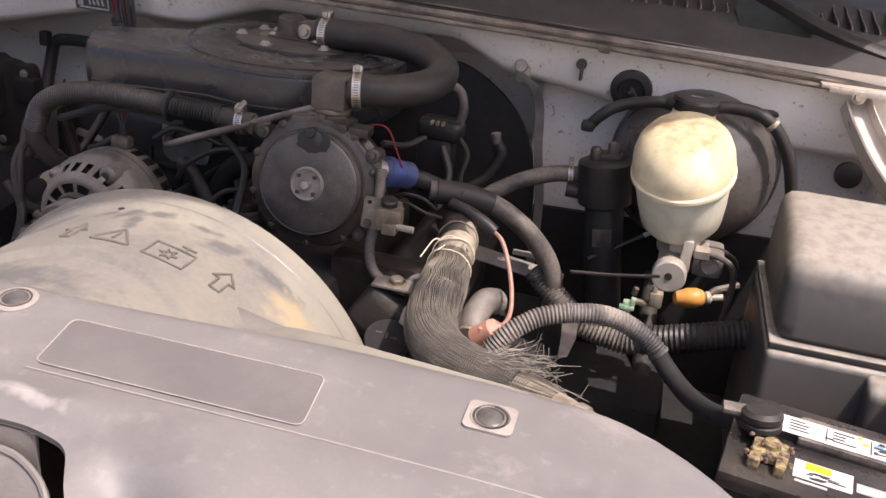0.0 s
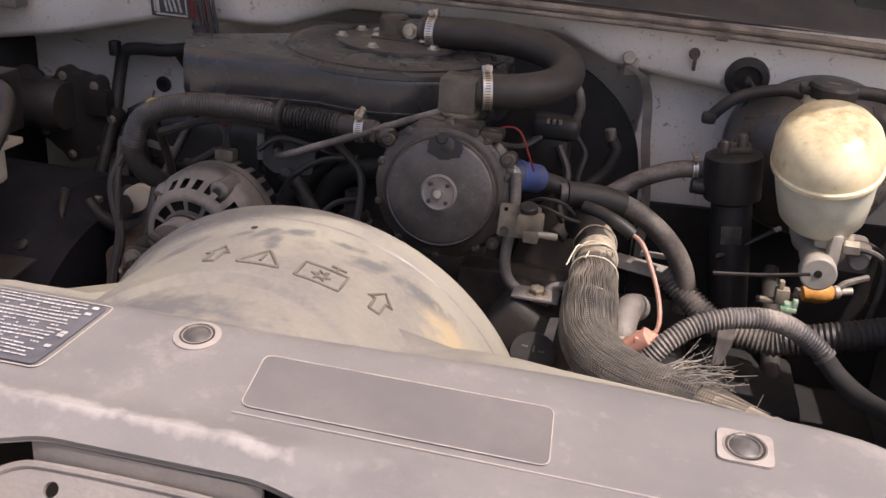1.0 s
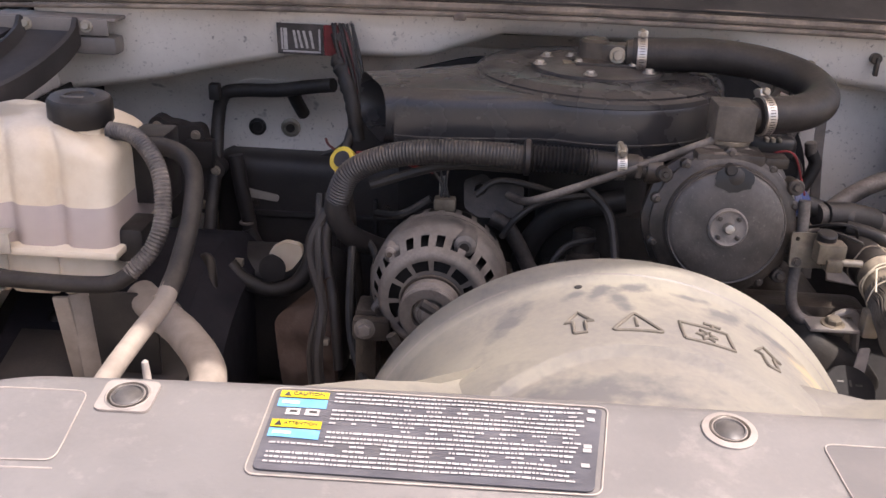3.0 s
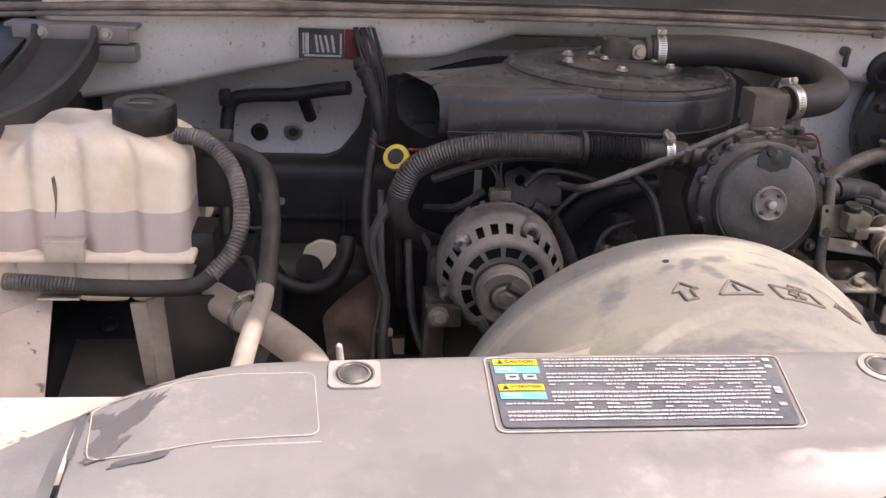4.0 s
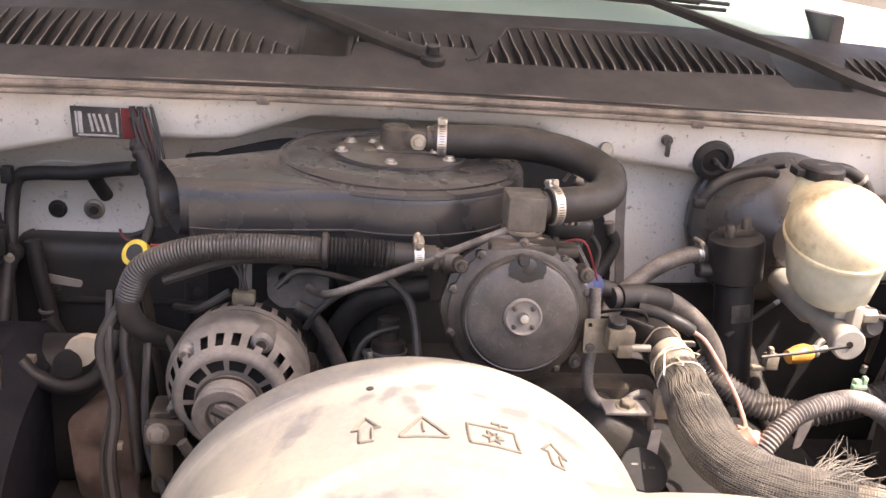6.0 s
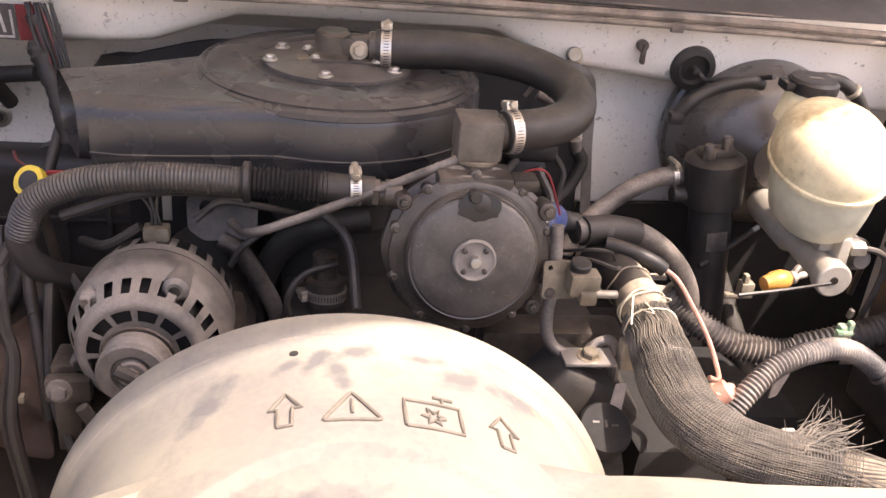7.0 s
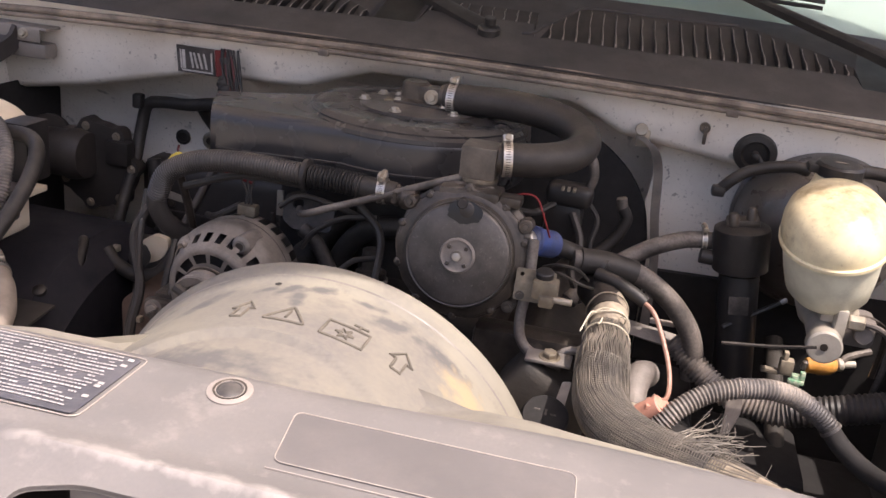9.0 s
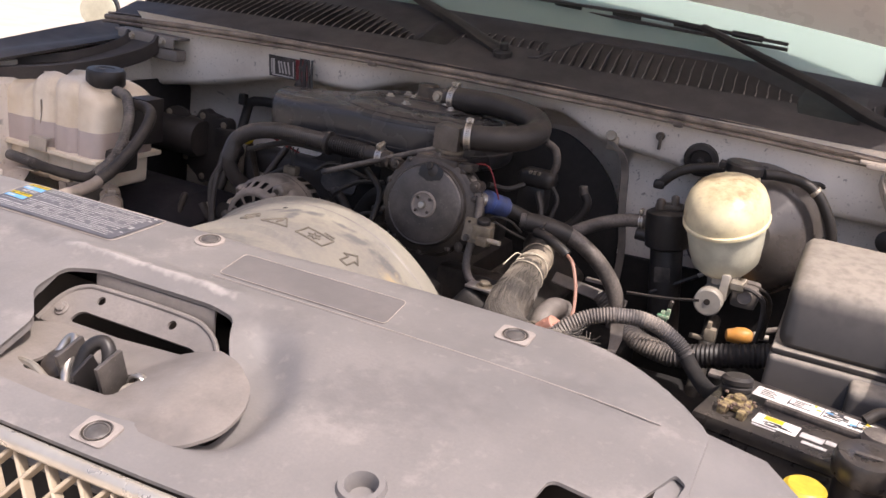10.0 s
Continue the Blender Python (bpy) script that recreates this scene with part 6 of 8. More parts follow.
def make_alternator():
    a = thing("alternator", "dusty cast aluminium alternator with open vent slots", "alternator", (-0.80, 1.2, 0.80))
    ax = Vector((0.07, 1.0, 0.01)).normalized()
    o = Vector((-0.808, 1.134, 0.890))
    f = aim(o, ax, (1, 0, 0))
    part("rotor", lathe([(0.03, 0.040), (0.060, 0.046), (0.066, 0.05), (0.074, 0.078), (0.074, 0.15), (0.06, 0.165)], f, 40), VOID, a)

    def shell(profile, cols, slots):
        """A turned casting with rows of windows cut through it."""
        bm = bmesh.new()
        rings = [[bm.verts.new(f @ Vector((r * math.cos(2 * math.pi * k / cols), r * math.sin(2 * math.pi * k / cols), h))) for k in range(cols)] for r, h in profile]
        for i in range(len(profile) - 1):
            for k in range(cols):
                cut = slots.get(i)
                if cut and k % cut[0] < cut[1]:
                    continue
                bm.faces.new((rings[i][k], rings[i][(k + 1) % cols], rings[i + 1][(k + 1) % cols], rings[i + 1][k]))
        bmesh.ops.solidify(bm, geom=bm.faces[:], thickness=0.004)
        return bm
    part("front_case", shell([(0.026, 0.029), (0.041, 0.029), (0.044, 0.028), (0.0575, 0.0275), (0.0605, 0.026), (0.0655, 0.0265), (0.0695, 0.030), (0.0735, 0.038), (0.0820, 0.056), (0.0865, 0.067), (0.0895, 0.071), (0.0905, 0.078), (0.0905, 0.106), (0.0885, 0.110)], 192, {2: (16, 12), 7: (8, 4)}), ALT_METAL, a, "slotted cast front case")
    part("rear_case", shell([(0.0895, 0.110), (0.0895, 0.122), (0.0885, 0.125), (0.0845, 0.150), (0.081, 0.156), (0.06, 0.168), (0.03, 0.170)], 192, {2: (8, 5)}), ALT_METAL, a, "slotted cast rear case")
    for k, rr in ((5.18, 0.0145), (3.86, 0.008), (2.75, 0.011)):
        p = f @ Vector((0.080 * math.cos(k), 0.080 * math.sin(k), 0.047))
        ear = part("mounting_ear", join(cyl(p, ax, rr, 0.05, 0.005), rbox((0.024, 0.026, 0.03), (0.076 * math.cos(k), 0.076 * math.sin(k), 0.066), 0.009, f, 3)), ALT_METAL, a)
        part("bore", lathe([(rr * 0.45, -0.0012), (rr * 0.42, 0.001)], aim(p, ax), 14), DARK_CAST, ear)
    pul = part("pulley", lathe([(0.013, -0.010), (0.0145, -0.0115), (0.017, -0.010), (0.0175, -0.003), (0.021, -0.002), (0.023, -0.010), (0.036, -0.012), (0.0385, -0.010), (0.0385, -0.006), (0.035, -0.003), (0.0385, 0.0), (0.035, 0.003), (0.0385, 0.006), (0.0385, 0.016), (0.02, 0.019)], f, 48), ALT_METAL, a, "grooved belt pulley")
    part("fan_disc", lathe([(0.02, 0.0185), (0.0405, 0.0185), (0.0415, 0.0205), (0.0405, 0.0225), (0.02, 0.0225)], f, 40), DARK_CAST, a)
    bolt("nut", f @ Vector((0, 0, -0.007)), -ax, 0.0095, pul, ALT_METAL, False, 0.007)
    part("plug", rbox((0.03, 0.02, 0.018), (-0.80, 1.275, 0.985), 0.004), BRASS, a)
    for dx in (-0.006, 0.0, 0.006):
        part("plug_wire", tube([(-0.80 + dx, 1.275, 0.99), (-0.803 + dx * 0.5, 1.28, 1.01), (-0.81 + dx * 2, 1.29, 1.03)], 0.0018, 6), RUBBER, a)
    part("pivot_bracket", join(rbox((0.03, 0.05, 0.12), (-0.895, 1.21, 0.80), 0.006), rbox((0.05, 0.02, 0.03), (-0.885, 1.165, 0.845), 0.006)), DARK_CAST, a)
    bolt("pivot_bolt", (-0.893, 1.155, 0.848), (0.05, -1, 0.1), 0.0095, a, ALT_METAL)


# ---- coolant tank and pipes on the passenger's side ----
def make_coolant_tank():
    t = thing("coolant_tank", "cloudy white plastic coolant tank, part full, with a black cap", "coolant tank", (-1.4, 1.27, 0.85))
    SEAM, LEVEL = 0.925, 0.988
    # lobed upper half, split at the level of the coolant inside
    def outline(d, n=150):
        """Plan of the tank, drawn in by d, with shallow waves along its front."""
        out = []
        for x, y in rounded([(-1.66 + d, 1.178 + d), (-1.226 - d, 1.178 + d), (-1.226 - d, 1.36 - d), (-1.66 + d, 1.36 - d)], max(0.004, 0.03 - d * 0.5), 8):
            out.append(Vector((x, y)))
        loop = []
        for p, q in zip(out, out[1:] + out[:1]):
            m = max(1, int((q - p).length / 0.004))
            loop += [p.lerp(q, i / m) for i in range(m)]
        for p in loop:
            if p.y < 1.25:
                w = min(abs(p.x - c) for c in (-1.545, -1.425, -1.360, -1.294))
                p.y += max(0, 0.011 - 0.5 * d) * math.exp(-(w / 0.009) ** 2)
        return loop

    def moulded(levels, top):
        bm = bmesh.new()
        first = outline(0.0)
        rows = []
        for d, z in levels:
            k = 1 - d / 0.09
            rows.append([bm.verts.new((-1.443 + (p.x + 1.443) * (1 - d / 0.217), 1.27 + (p.y - 1.27) * k, z(p.x) if top else z)) for p in first])
        for u, v in zip(rows, rows[1:]):
            for i in range(len(u)):
                bm.faces.new((u[i], u[(i + 1) % len(u)], v[(i + 1) % len(v)], v[i]))
        bm.faces.new(rows[-1])
        return bm

    def crest(x):
        k = min(1, max(0, (x + 1.455) / 0.05))
        return 1.054 + 0.029 * k * k * (3 - 2 * k) - 0.016 * max(0, (x + 1.30) / 0.07) ** 2 - 0.004 * math.exp(-((x + 1.36) / 0.012) ** 2) - 0.004 * math.exp(-((x + 1.545) / 0.012) ** 2)

    part("upper_body", moulded([(0.0, lambda x: LEVEL - 0.02)] + [(0.032 * (1 - math.cos(a)), (lambda x, a=a: crest(x) - 0.032 * (1 - math.sin(a)))) for a in [math.pi / 2 * i / 8 for i in range(9)]] + [(0.06, lambda x: crest(x) + 0.003)], True), TANK, t, "", 60)
    part("lower_body", moulded([(-0.0006, SEAM - 0.008), (-0.0006, LEVEL - 0.004), (0.004, LEVEL)], False), COOLANT, t, "tank wall darkened by the coolant behind it", 60)
    part("seam_flange", span(-1.67, -1.218, 1.166, 1.372, SEAM - 0.007, SEAM + 0.004, 0.004, 2), TANK, t)
    for x0, x1 in ((-1.66, -1.555), (-1.56, -1.448), (-1.454, -1.376), (-1.38, -1.306), (-1.31, -1.236)):
        part("base_lobe", span(x0, x1, 1.184, 1.352, 0.852, SEAM - 0.004, 0.016, 3), TANK, t)
    part("neck", cyl((-1.290, 1.262, 1.055), (0.0, -0.05, 1), 0.036, 0.035), TANK, t)
    part("shoulder", lathe([(0.066, 0.0), (0.064, 0.014), (0.052, 0.032), (0.038, 0.042)], aim((-1.325, 1.262, 1.040), (0.2, 0.0, 1)), 28), TANK, t)
    cap = part("cap", lathe([(0.039, -0.004), (0.0412, 0.0), (0.0412, 0.027), (0.038, 0.032), (0.02, 0.033), (0.018, 0.031)], aim((-1.288, 1.262, 1.079), (0.03, -0.05, 1)), 36, 18, 0.018), BLACK_PLASTIC, t, "ribbed black screw cap")
    part("cap_print", rbox((0.03, 0.006, 0.0008), (-1.290, 1.245, 1.1135), 0), HOSE_GREY, cap)
    part("drip_stain", sheet([(-1.3925, 0.004), (-1.3895, 0.03), (-1.3912, 0.062), (-1.3868, 0.066), (-1.3852, 0.045), (-1.3885, 0.02)], (), None, 0.0006, 0, Matrix(((1, 0, 0, 0.0), (0, 0, -1, 1.1772), (0, 1, 0, 0.968), (0, 0, 0, 1)))), OLD_STAIN, t)
    part("strap_clip", join(rbox((0.050, 0.003, 0.026), (-1.380, 1.160, 0.936), 0.001), rbox((0.050, 0.02, 0.003), (-1.380, 1.168, 0.950), 0.001)), CAST_LIGHT, t, "bent metal strap clip")
    part("strap_foot", rbox((0.052, 0.034, 0.003), (-1.384, 1.146, 0.884), 0.001), STEEL, t)
    part("outlet_block", join(span(-1.235, -1.195, 1.20, 1.27, 0.90, 0.95, 0.01), rbox((0.05, 0.06, 0.1), (-1.205, 1.30, 1.01), 0.006)), BLACK_PLASTIC, t)
    hose = thing("overflow_hose", "black ribbed overflow hose looping round the coolant tank", "hose", (-1.2, 1.2, 0.9))
    part("ribbed_hose", ribbed([(-1.245, 1.25, 1.070), (-1.205, 1.235, 1.066), (-1.168, 1.205, 1.035), (-1.156, 1.175, 0.985), (-1.166, 1.155, 0.945), (-1.195, 1.142, 0.912)], 0.0118, 0.0048, 0.0019), LOOM, hose)
    part("plain_hose", tube([(-1.19, 1.143, 0.915), (-1.215, 1.138, 0.900), (-1.26, 1.138, 0.896), (-1.33, 1.14, 0.896), (-1.38, 1.143, 0.897)], 0.0112, 14), RUBBER, hose)
    part("ribbed_end", ribbed([(-1.36, 1.142, 0.897), (-1.41, 1.146, 0.899), (-1.455, 1.15, 0.90)], 0.0118, 0.0048, 0.0019), LOOM, hose)
    pipe = thing("radiator_pipe", "black coolant pipe, dusty lower end painted pale as sunlit", "pipe", (-1.12, 1.1, 0.9))
    part("upper_pipe", tube([(-1.215, 1.275, 1.045), (-1.165, 1.26, 1.044), (-1.130, 1.225, 1.030), (-1.118, 1.175, 0.99), (-1.117, 1.11, 0.945), (-1.119, 1.072, 0.926)], 0.0122, 16), RUBBER, pipe)
    # lower end painted paler than the upper pipe for the sun on it
    part("lower_pipe", tube([(-1.119, 1.078, 0.929), (-1.121, 1.05, 0.917), (-1.128, 1.00, 0.909), (-1.134, 0.93, 0.90), (-1.14, 0.84, 0.885), (-1.14, 0.76, 0.87)], 0.0118, 16), PALE_HOSE, pipe, "dusty hose end painted pale as sunlit")
    lrh = thing("lower_radiator_hose", "thick dusty lower radiator hose painted pale as sunlit", "hose", (-1.1, 1.0, 0.80))
    # whole hose painted pale to stand for its sunlit end
    part("hose", tube([(-1.20, 1.19, 0.86), (-1.16, 1.15, 0.855), (-1.11, 1.10, 0.85), (-1.06, 1.02, 0.845), (-1.05, 0.92, 0.84), (-1.05, 0.80, 0.83)], 0.022, 18), PALE_HOSE, lrh)
    clamp("hose_clamp", (-1.155, 1.146, 0.855), (0.6, -0.6, -0.1), 0.0224, lrh, 0.012)
    legs = thing("tank_bracket", "pale dusty folded steel bracket under the coolant tank", "bracket", (-1.25, 1.05, 0.8))
    part("leg", rbox((0.022, 0.006, 0.15), (0, 0, 0), 0.003, Matrix.Translation((-1.283, 1.150, 0.800)) @ Matrix.Rotation(radians(-4), 4, "Y") @ Matrix.Rotation(radians(6), 4, "X")), PALE_HOSE, legs)
    part("leg", rbox((0.026, 0.006, 0.15), (0, 0, 0), 0.003, Matrix.Translation((-1.266, 1.156, 0.800)) @ Matrix.Rotation(radians(-4), 4, "Y") @ Matrix.Rotation(radians(40), 4, "Z")), PALE_HOSE, legs)
    part("back_plate", rbox((0.09, 0.006, 0.12), (-1.215, 1.165, 0.815), 0.004), BLACK_PLASTIC, legs)
    # dark wheelhouse liner beside them
    ln = thing("splash_liner", "dusty black plastic splash liner over the wheel", "liner", (-1.24, 1.36, 0.5))
    part("liner_panel", cyl((-1.48, 1.45, 0.45), (1, 0, 0), 0.375, 0.36, 0.05, 72), LINER, ln)
    part("front_flap", sheet([(-1.40, 1.0), (-1.18, 1.0), (-1.12, 1.24), (-1.40, 1.24)], (), lambda x, y: 0.70 + 0.30 * (y - 1.0) + 0.006 * noise.noise((x * 14, y * 14, 2)), 0.004, 0.02), HEATER_BLACK, ln, "creased black flap")
    for x, y in ((-1.36, 1.27), (-1.17, 1.27)):
        part("clip", lathe([(0.012, -0.004), (0.012, 0.002), (0.008, 0.005)], aim((x, y, 0.778), (0, -0.5, 0.86)), 16), BLACK_PLASTIC, ln)
    pin = single("guide_pin", lathe([(0.0035, -0.06), (0.0035, 0.018), (0.003, 0.03), (0.001, 0.032)], aim((-1.025, 0.752, 0.985), (-0.1, 0.1, 1)), 12), WORN_LINE, "small pale guide pin behind the radiator cover", "pin")


def make_heater_box():
    b = thing("heater_box", "large black plastic heater box on the firewall", "heater box", (-1.05, 1.65, 0.6))
    part("case", join(span(-1.26, -0.86, 1.735, 1.86, 0.50, 0.89, 0.04, 4), span(-1.19, -0.97, 1.475, 1.60, 0.55, 0.79, 0.05, 4)), HEATER_BLACK, b)
    part("case_shoulder", sheet(rounded([(-1.25, 0.882), (-1.167, 0.876), (-1.092, 0.878), (-1.03, 0.90), (-0.992, 0.95), (-0.984, 1.0), (-0.985, 1.05), (-0.85, 1.05), (-0.85, 0.78), (-1.25, 0.78)], 0.012), (), None, 0.025, 0, Matrix(((1, 0, 0, 0), (0, 0, -1, 1.765), (0, 1, 0, 0), (0, 0, 0, 1)))), HEATER_BLACK, b)
    part("white_patch", sheet(rounded([(-1.098, 0.788), (-1.085, 0.825), (-1.062, 0.838), (-1.036, 0.833), (-1.034, 0.815), (-1.052, 0.79), (-1.075, 0.78)], 0.008), [circle(-1.084, 0.806, 0.010, 14)], None, 0.014, 0, Matrix(((1, 0, 0, 0), (0, 0, -1, 1.455), (0, 1, 0, 0), (0, 0, 0, 1)))), TANK, b, "pale plastic duct end")
    part("drain_hose", tube([(-1.15, 1.44, 0.80), (-1.128, 1.435, 0.778), (-1.084, 1.43, 0.764), (-1.042, 1.435, 0.775), (-1.02, 1.45, 0.81), (-1.015, 1.47, 0.84)], 0.013, 12), RUBBER, b)
    part("duct_hole", lathe([(0.02, 0), (0.022, 0.006), (0.014, 0.008)], aim((-1.078, 1.435, 0.80), (0, -1, 0.3)), 20), VOID, b)
    part("latch", rbox((0.014, 0.012, 0.012), (-1.137, 1.45, 0.80), 0.002), ZINC, b)
    for x in (-1.02, -0.95, -0.90):
        part("case_rib", span(x - 0.004, x + 0.004, 1.726, 1.74, 0.58, 0.82, 0.003), HEATER_BLACK, b)
    for x, z in ((-1.18, 0.80), (-1.06, 0.80), (-0.93, 0.80), (-0.90, 0.72)):
        bolt("screw", (x, 1.734, z), (0, -1, 0.1), 0.006, b, DARK_CAST)
    part("pale_slot", sheet(rounded([(-1.200, 0.812), (-1.135, 0.803), (-1.133, 0.816), (-1.195, 0.828)], 0.006), (), None, 0.004, 0, Matrix(((1, 0, 0, 0), (0, 0, -1, 1.731), (0, 1, 0, 0), (0, 0, 0, 1)))), CAST_LIGHT, b, "pale strip showing in a slot of the case")
    part("case_flange", span(-1.20, -0.90, 1.727, 1.739, 0.775, 0.785, 0.003), HEATER_BLACK, b)
    # harness that runs across the firewall and down
    h = thing("wiring_harness", "taped black wiring harness clipped along the firewall", "wiring harness", (-1.1, 1.6, 0.9))
    part("harness_run", tube([(-1.225, 1.55, 0.60), (-1.232, 1.60, 0.76), (-1.235, 1.68, 0.89), (-1.236, 1.71, 0.96), (-1.225, 1.715, 1.008), (-1.19, 1.71, 1.020), (-1.12, 1.69, 1.028), (-1.06, 1.67, 1.042), (-1.015, 1.65, 1.052)], 0.0125, 10), RUBBER, h)
    part("harness_drop", tube([(-1.10, 1.70, 1.03), (-1.092, 1.72, 1.0), (-1.085, 1.74, 0.975)], 0.012, 10), RUBBER, h)
    part("harness_branch", tube([(-1.0, 1.60, 1.15), (-0.985, 1.60, 1.10), (-0.968, 1.585, 1.05), (-0.966, 1.56, 0.99)], 0.0115, 12), HEATER_BLACK, h)
    part("harness_branch", tube([(-0.97, 1.56, 1.0), (-0.985, 1.48, 0.92), (-0.985, 1.40, 0.86), (-0.965, 1.34, 0.80), (-0.95, 1.30, 0.70)], 0.008, 10), HEATER_BLACK, h)
    part("harness_branch", tube([(-1.235, 1.52, 0.75), (-1.20, 1.44, 0.80), (-1.17, 1.40, 0.82), (-1.15, 1.34, 0.76), (-1.13, 1.28, 0.66)], 0.009, 10), RUBBER, h)
    for k in range(10):
        o = 0.0035 * k
        w = [Vector((0.006 * noise.noise((k * 3.1, i * 1.7, 0.5)), 0.006 * noise.noise((k * 2.3, i, 4.0)), 0)) for i in range(5)]
        part("loose_wire", tube([Vector(p) + w[i] for i, p in enumerate(((-1.008 + o, 1.60, 1.165), (-1.0 + o * 1.2, 1.585, 1.13), (-0.985 + o, 1.575, 1.09), (-0.970 + o * 0.6, 1.565, 1.045), (-0.958, 1.55, 0.985)))], 0.0022, 6), DARK_RED if k in (2, 5) else RUBBER, h)
    part("loose_wire", tube([(-0.93, 1.33, 1.033), (-0.90, 1.335, 1.03), (-0.85, 1.32, 1.022), (-0.82, 1.33, 1.01)], 0.0025, 6), RED, h, "red wire")
    part("tape_wrap", sweep(smooth_path([(-1.002, 1.592, 1.115), (-0.985, 1.578, 1.085), (-0.970, 1.566, 1.045), (-0.958, 1.552, 0.985)], 6), [0.007, 0.011, 0.014, 0.012, 0.015, 0.013, 0.011, 0.014, 0.013, 0.015, 0.012, 0.013, 0.012, 0.014, 0.012, 0.013, 0.012, 0.011, 0.012], 12), RUBBER, h)
    for k, pts in enumerate(([(-1.205, 1.705, 0.90), (-1.196, 1.70, 0.839), (-1.185, 1.70, 0.759), (-1.178, 1.69, 0.66), (-1.165, 1.68, 0.56)], [(-1.185, 1.695, 0.76), (-1.160, 1.69, 0.70), (-1.145, 1.68, 0.63), (-1.13, 1.67, 0.54)])):
        part("harness_drop", tube([Vector(p) + Vector((0.006 * noise.noise((i * 1.7, k, 2.0)), 0, 0)) for i, p in enumerate(pts)], 0.014, 12), HEATER_BLACK, h)
    part("tie_ring", lathe([(0.0142, 0), (0.0155, 0.001), (0.0155, 0.005), (0.0142, 0.006)], aim((-1.187, 1.70, 0.775), (0.1, 0, -1)), 20), CAST_GREY, h)
    part("pale_strip", rbox((0.012, 0.003, 0.045), (-0.81, 1.426, 0.952), 0.001), CAST_LIGHT, h, "pale flat metal strip")
    part("red_wire_loop", tube([(-0.985, 1.40, 1.03), (-0.975, 1.38, 1.025), (-0.95, 1.365, 1.018)], 0.002, 6), DARK_RED, h)
    part("retainer", rbox((0.02, 0.02, 0.03), (-1.236, 1.70, 1.018), 0.005), RUBBER, h)
    part("retainer", rbox((0.05, 0.03, 0.05), (-1.255, 1.66, 0.915), 0.006), BLACK_PLASTIC, h)
    bl = thing("blower_motor", "black blower housing with scalloped flange on the firewall", "blower motor", (-1.34, 1.70, 0.8))
    fb = Matrix(((1, 0, 0, -1.31), (0, 0, -1, 1.66), (0, 1, 0, 0.88), (0, 0, 0, 1)))
    lobes = [((0.084 + 0.012 * max(0.0, math.cos(7 * a - 0.3))) * math.cos(a), (0.088 + 0.012 * max(0.0, math.cos(7 * a - 0.3))) * math.sin(a)) for a in [2 * math.pi * k / 84 for k in range(84)]]
    part("flange", sheet(lobes, (), None, 0.03, 0, fb), HEATER_BLACK, bl)
    part("duct", lathe([(0.040, 0.0), (0.048, 0.004), (0.048, 0.150), (0.052, 0.152), (0.052, 0.165), (0.046, 0.19)], aim((-1.50, 1.635, 0.900), (1, 0, 0.03), (0, 0, 1)), 36), HEATER_BLACK, bl)
    part("side_flange", lathe([(0.02, 0.0), (0.052, 0.0), (0.052, 0.012), (0.02, 0.014)], aim((-1.415, 1.668, 0.918), (0, -1, 0.1)), 30), HEATER_BLACK, bl)
    part("motor_vent", lathe([(0.020, -0.05), (0.020, 0.0), (0.012, 0.006)], aim((-1.366, 1.66, 0.945), (0, -0.3, 1)), 20), HOSE_GREY, bl)
    for k in range(7):
        a = (2 * math.pi * k + 0.3) / 7
        bolt("screw", (-1.31 + 0.080 * math.cos(a), 1.659, 0.88 + 0.083 * math.sin(a)), (0, -1, 0), 0.006, bl, ZINC)
    bolt("screw", (-1.437, 1.655, 0.952), (0, -1, 0), 0.006, bl, ZINC)
    y = thing("dipstick", "yellow ring handle of the transmission dipstick", "dipstick", (-0.945, 1.32, 0.95))
    part("ring", lathe([(0.0125, -0.006), (0.019, -0.0055), (0.0195, 0.0), (0.019, 0.0055), (0.0125, 0.006), (0.0125, -0.006)], aim((-0.947, 1.325, 1.022), (-0.35, -0.75, 0.6)), 28), YELLOW, y)
    part("ring_hole", lathe([(0.012, 0.0), (0.012, 0.0065)], aim((-0.947, 1.325, 1.022), (-0.35, -0.75, 0.6)), 20), RUBBER, y)
    part("tube", tube([(-0.947, 1.33, 1.01), (-0.94, 1.36, 0.92), (-0.93, 1.40, 0.75)], 0.007, 8), DARK_CAST, y)
    lab = thing("warning_sticker", "black and dark red sticker on the plenum panel", "sticker", (-1.058, 1.625, 1.137))
    ff = Matrix(((1, 0, 0, -1.056), (0, -0.17, -0.985, 1.6085), (0, 0.985, -0.17, 1.136), (0, 0, 0, 1)))
    part("backing", sheet([(-0.044, -0.026), (0.032, -0.026), (0.032, 0.026), (-0.044, 0.026)], (), None, 0.001, 0, ff @ Matrix.Translation((0, 0, 0.003))), BLACK_INK, lab)
    part("red_field", sheet([(0.033, -0.026), (0.062, -0.026), (0.062, 0.026), (0.033, 0.026)], (), None, 0.001, 0, ff @ Matrix.Translation((0, 0, 0.003))), RED_STICKER, lab)
    for x, w, sl in ((-0.030, 0.006, 0.0), (-0.014, 0.004, 0.12), (-0.006, 0.004, 0.2), (0.003, 0.004, 0.2), (0.013, 0.004, 0.15), (0.026, 0.003, 0.0), (-0.036, 0.003, 0.0)):
        part("print_bar", rbox((w, 0.036 if abs(sl) < 0.1 else 0.030, 0.0008), (0, 0, 0), 0, ff @ Matrix.Translation((x, 0.0, 0.0036)) @ Matrix.Rotation(sl, 4, "Z")), WHITE_INK, lab)
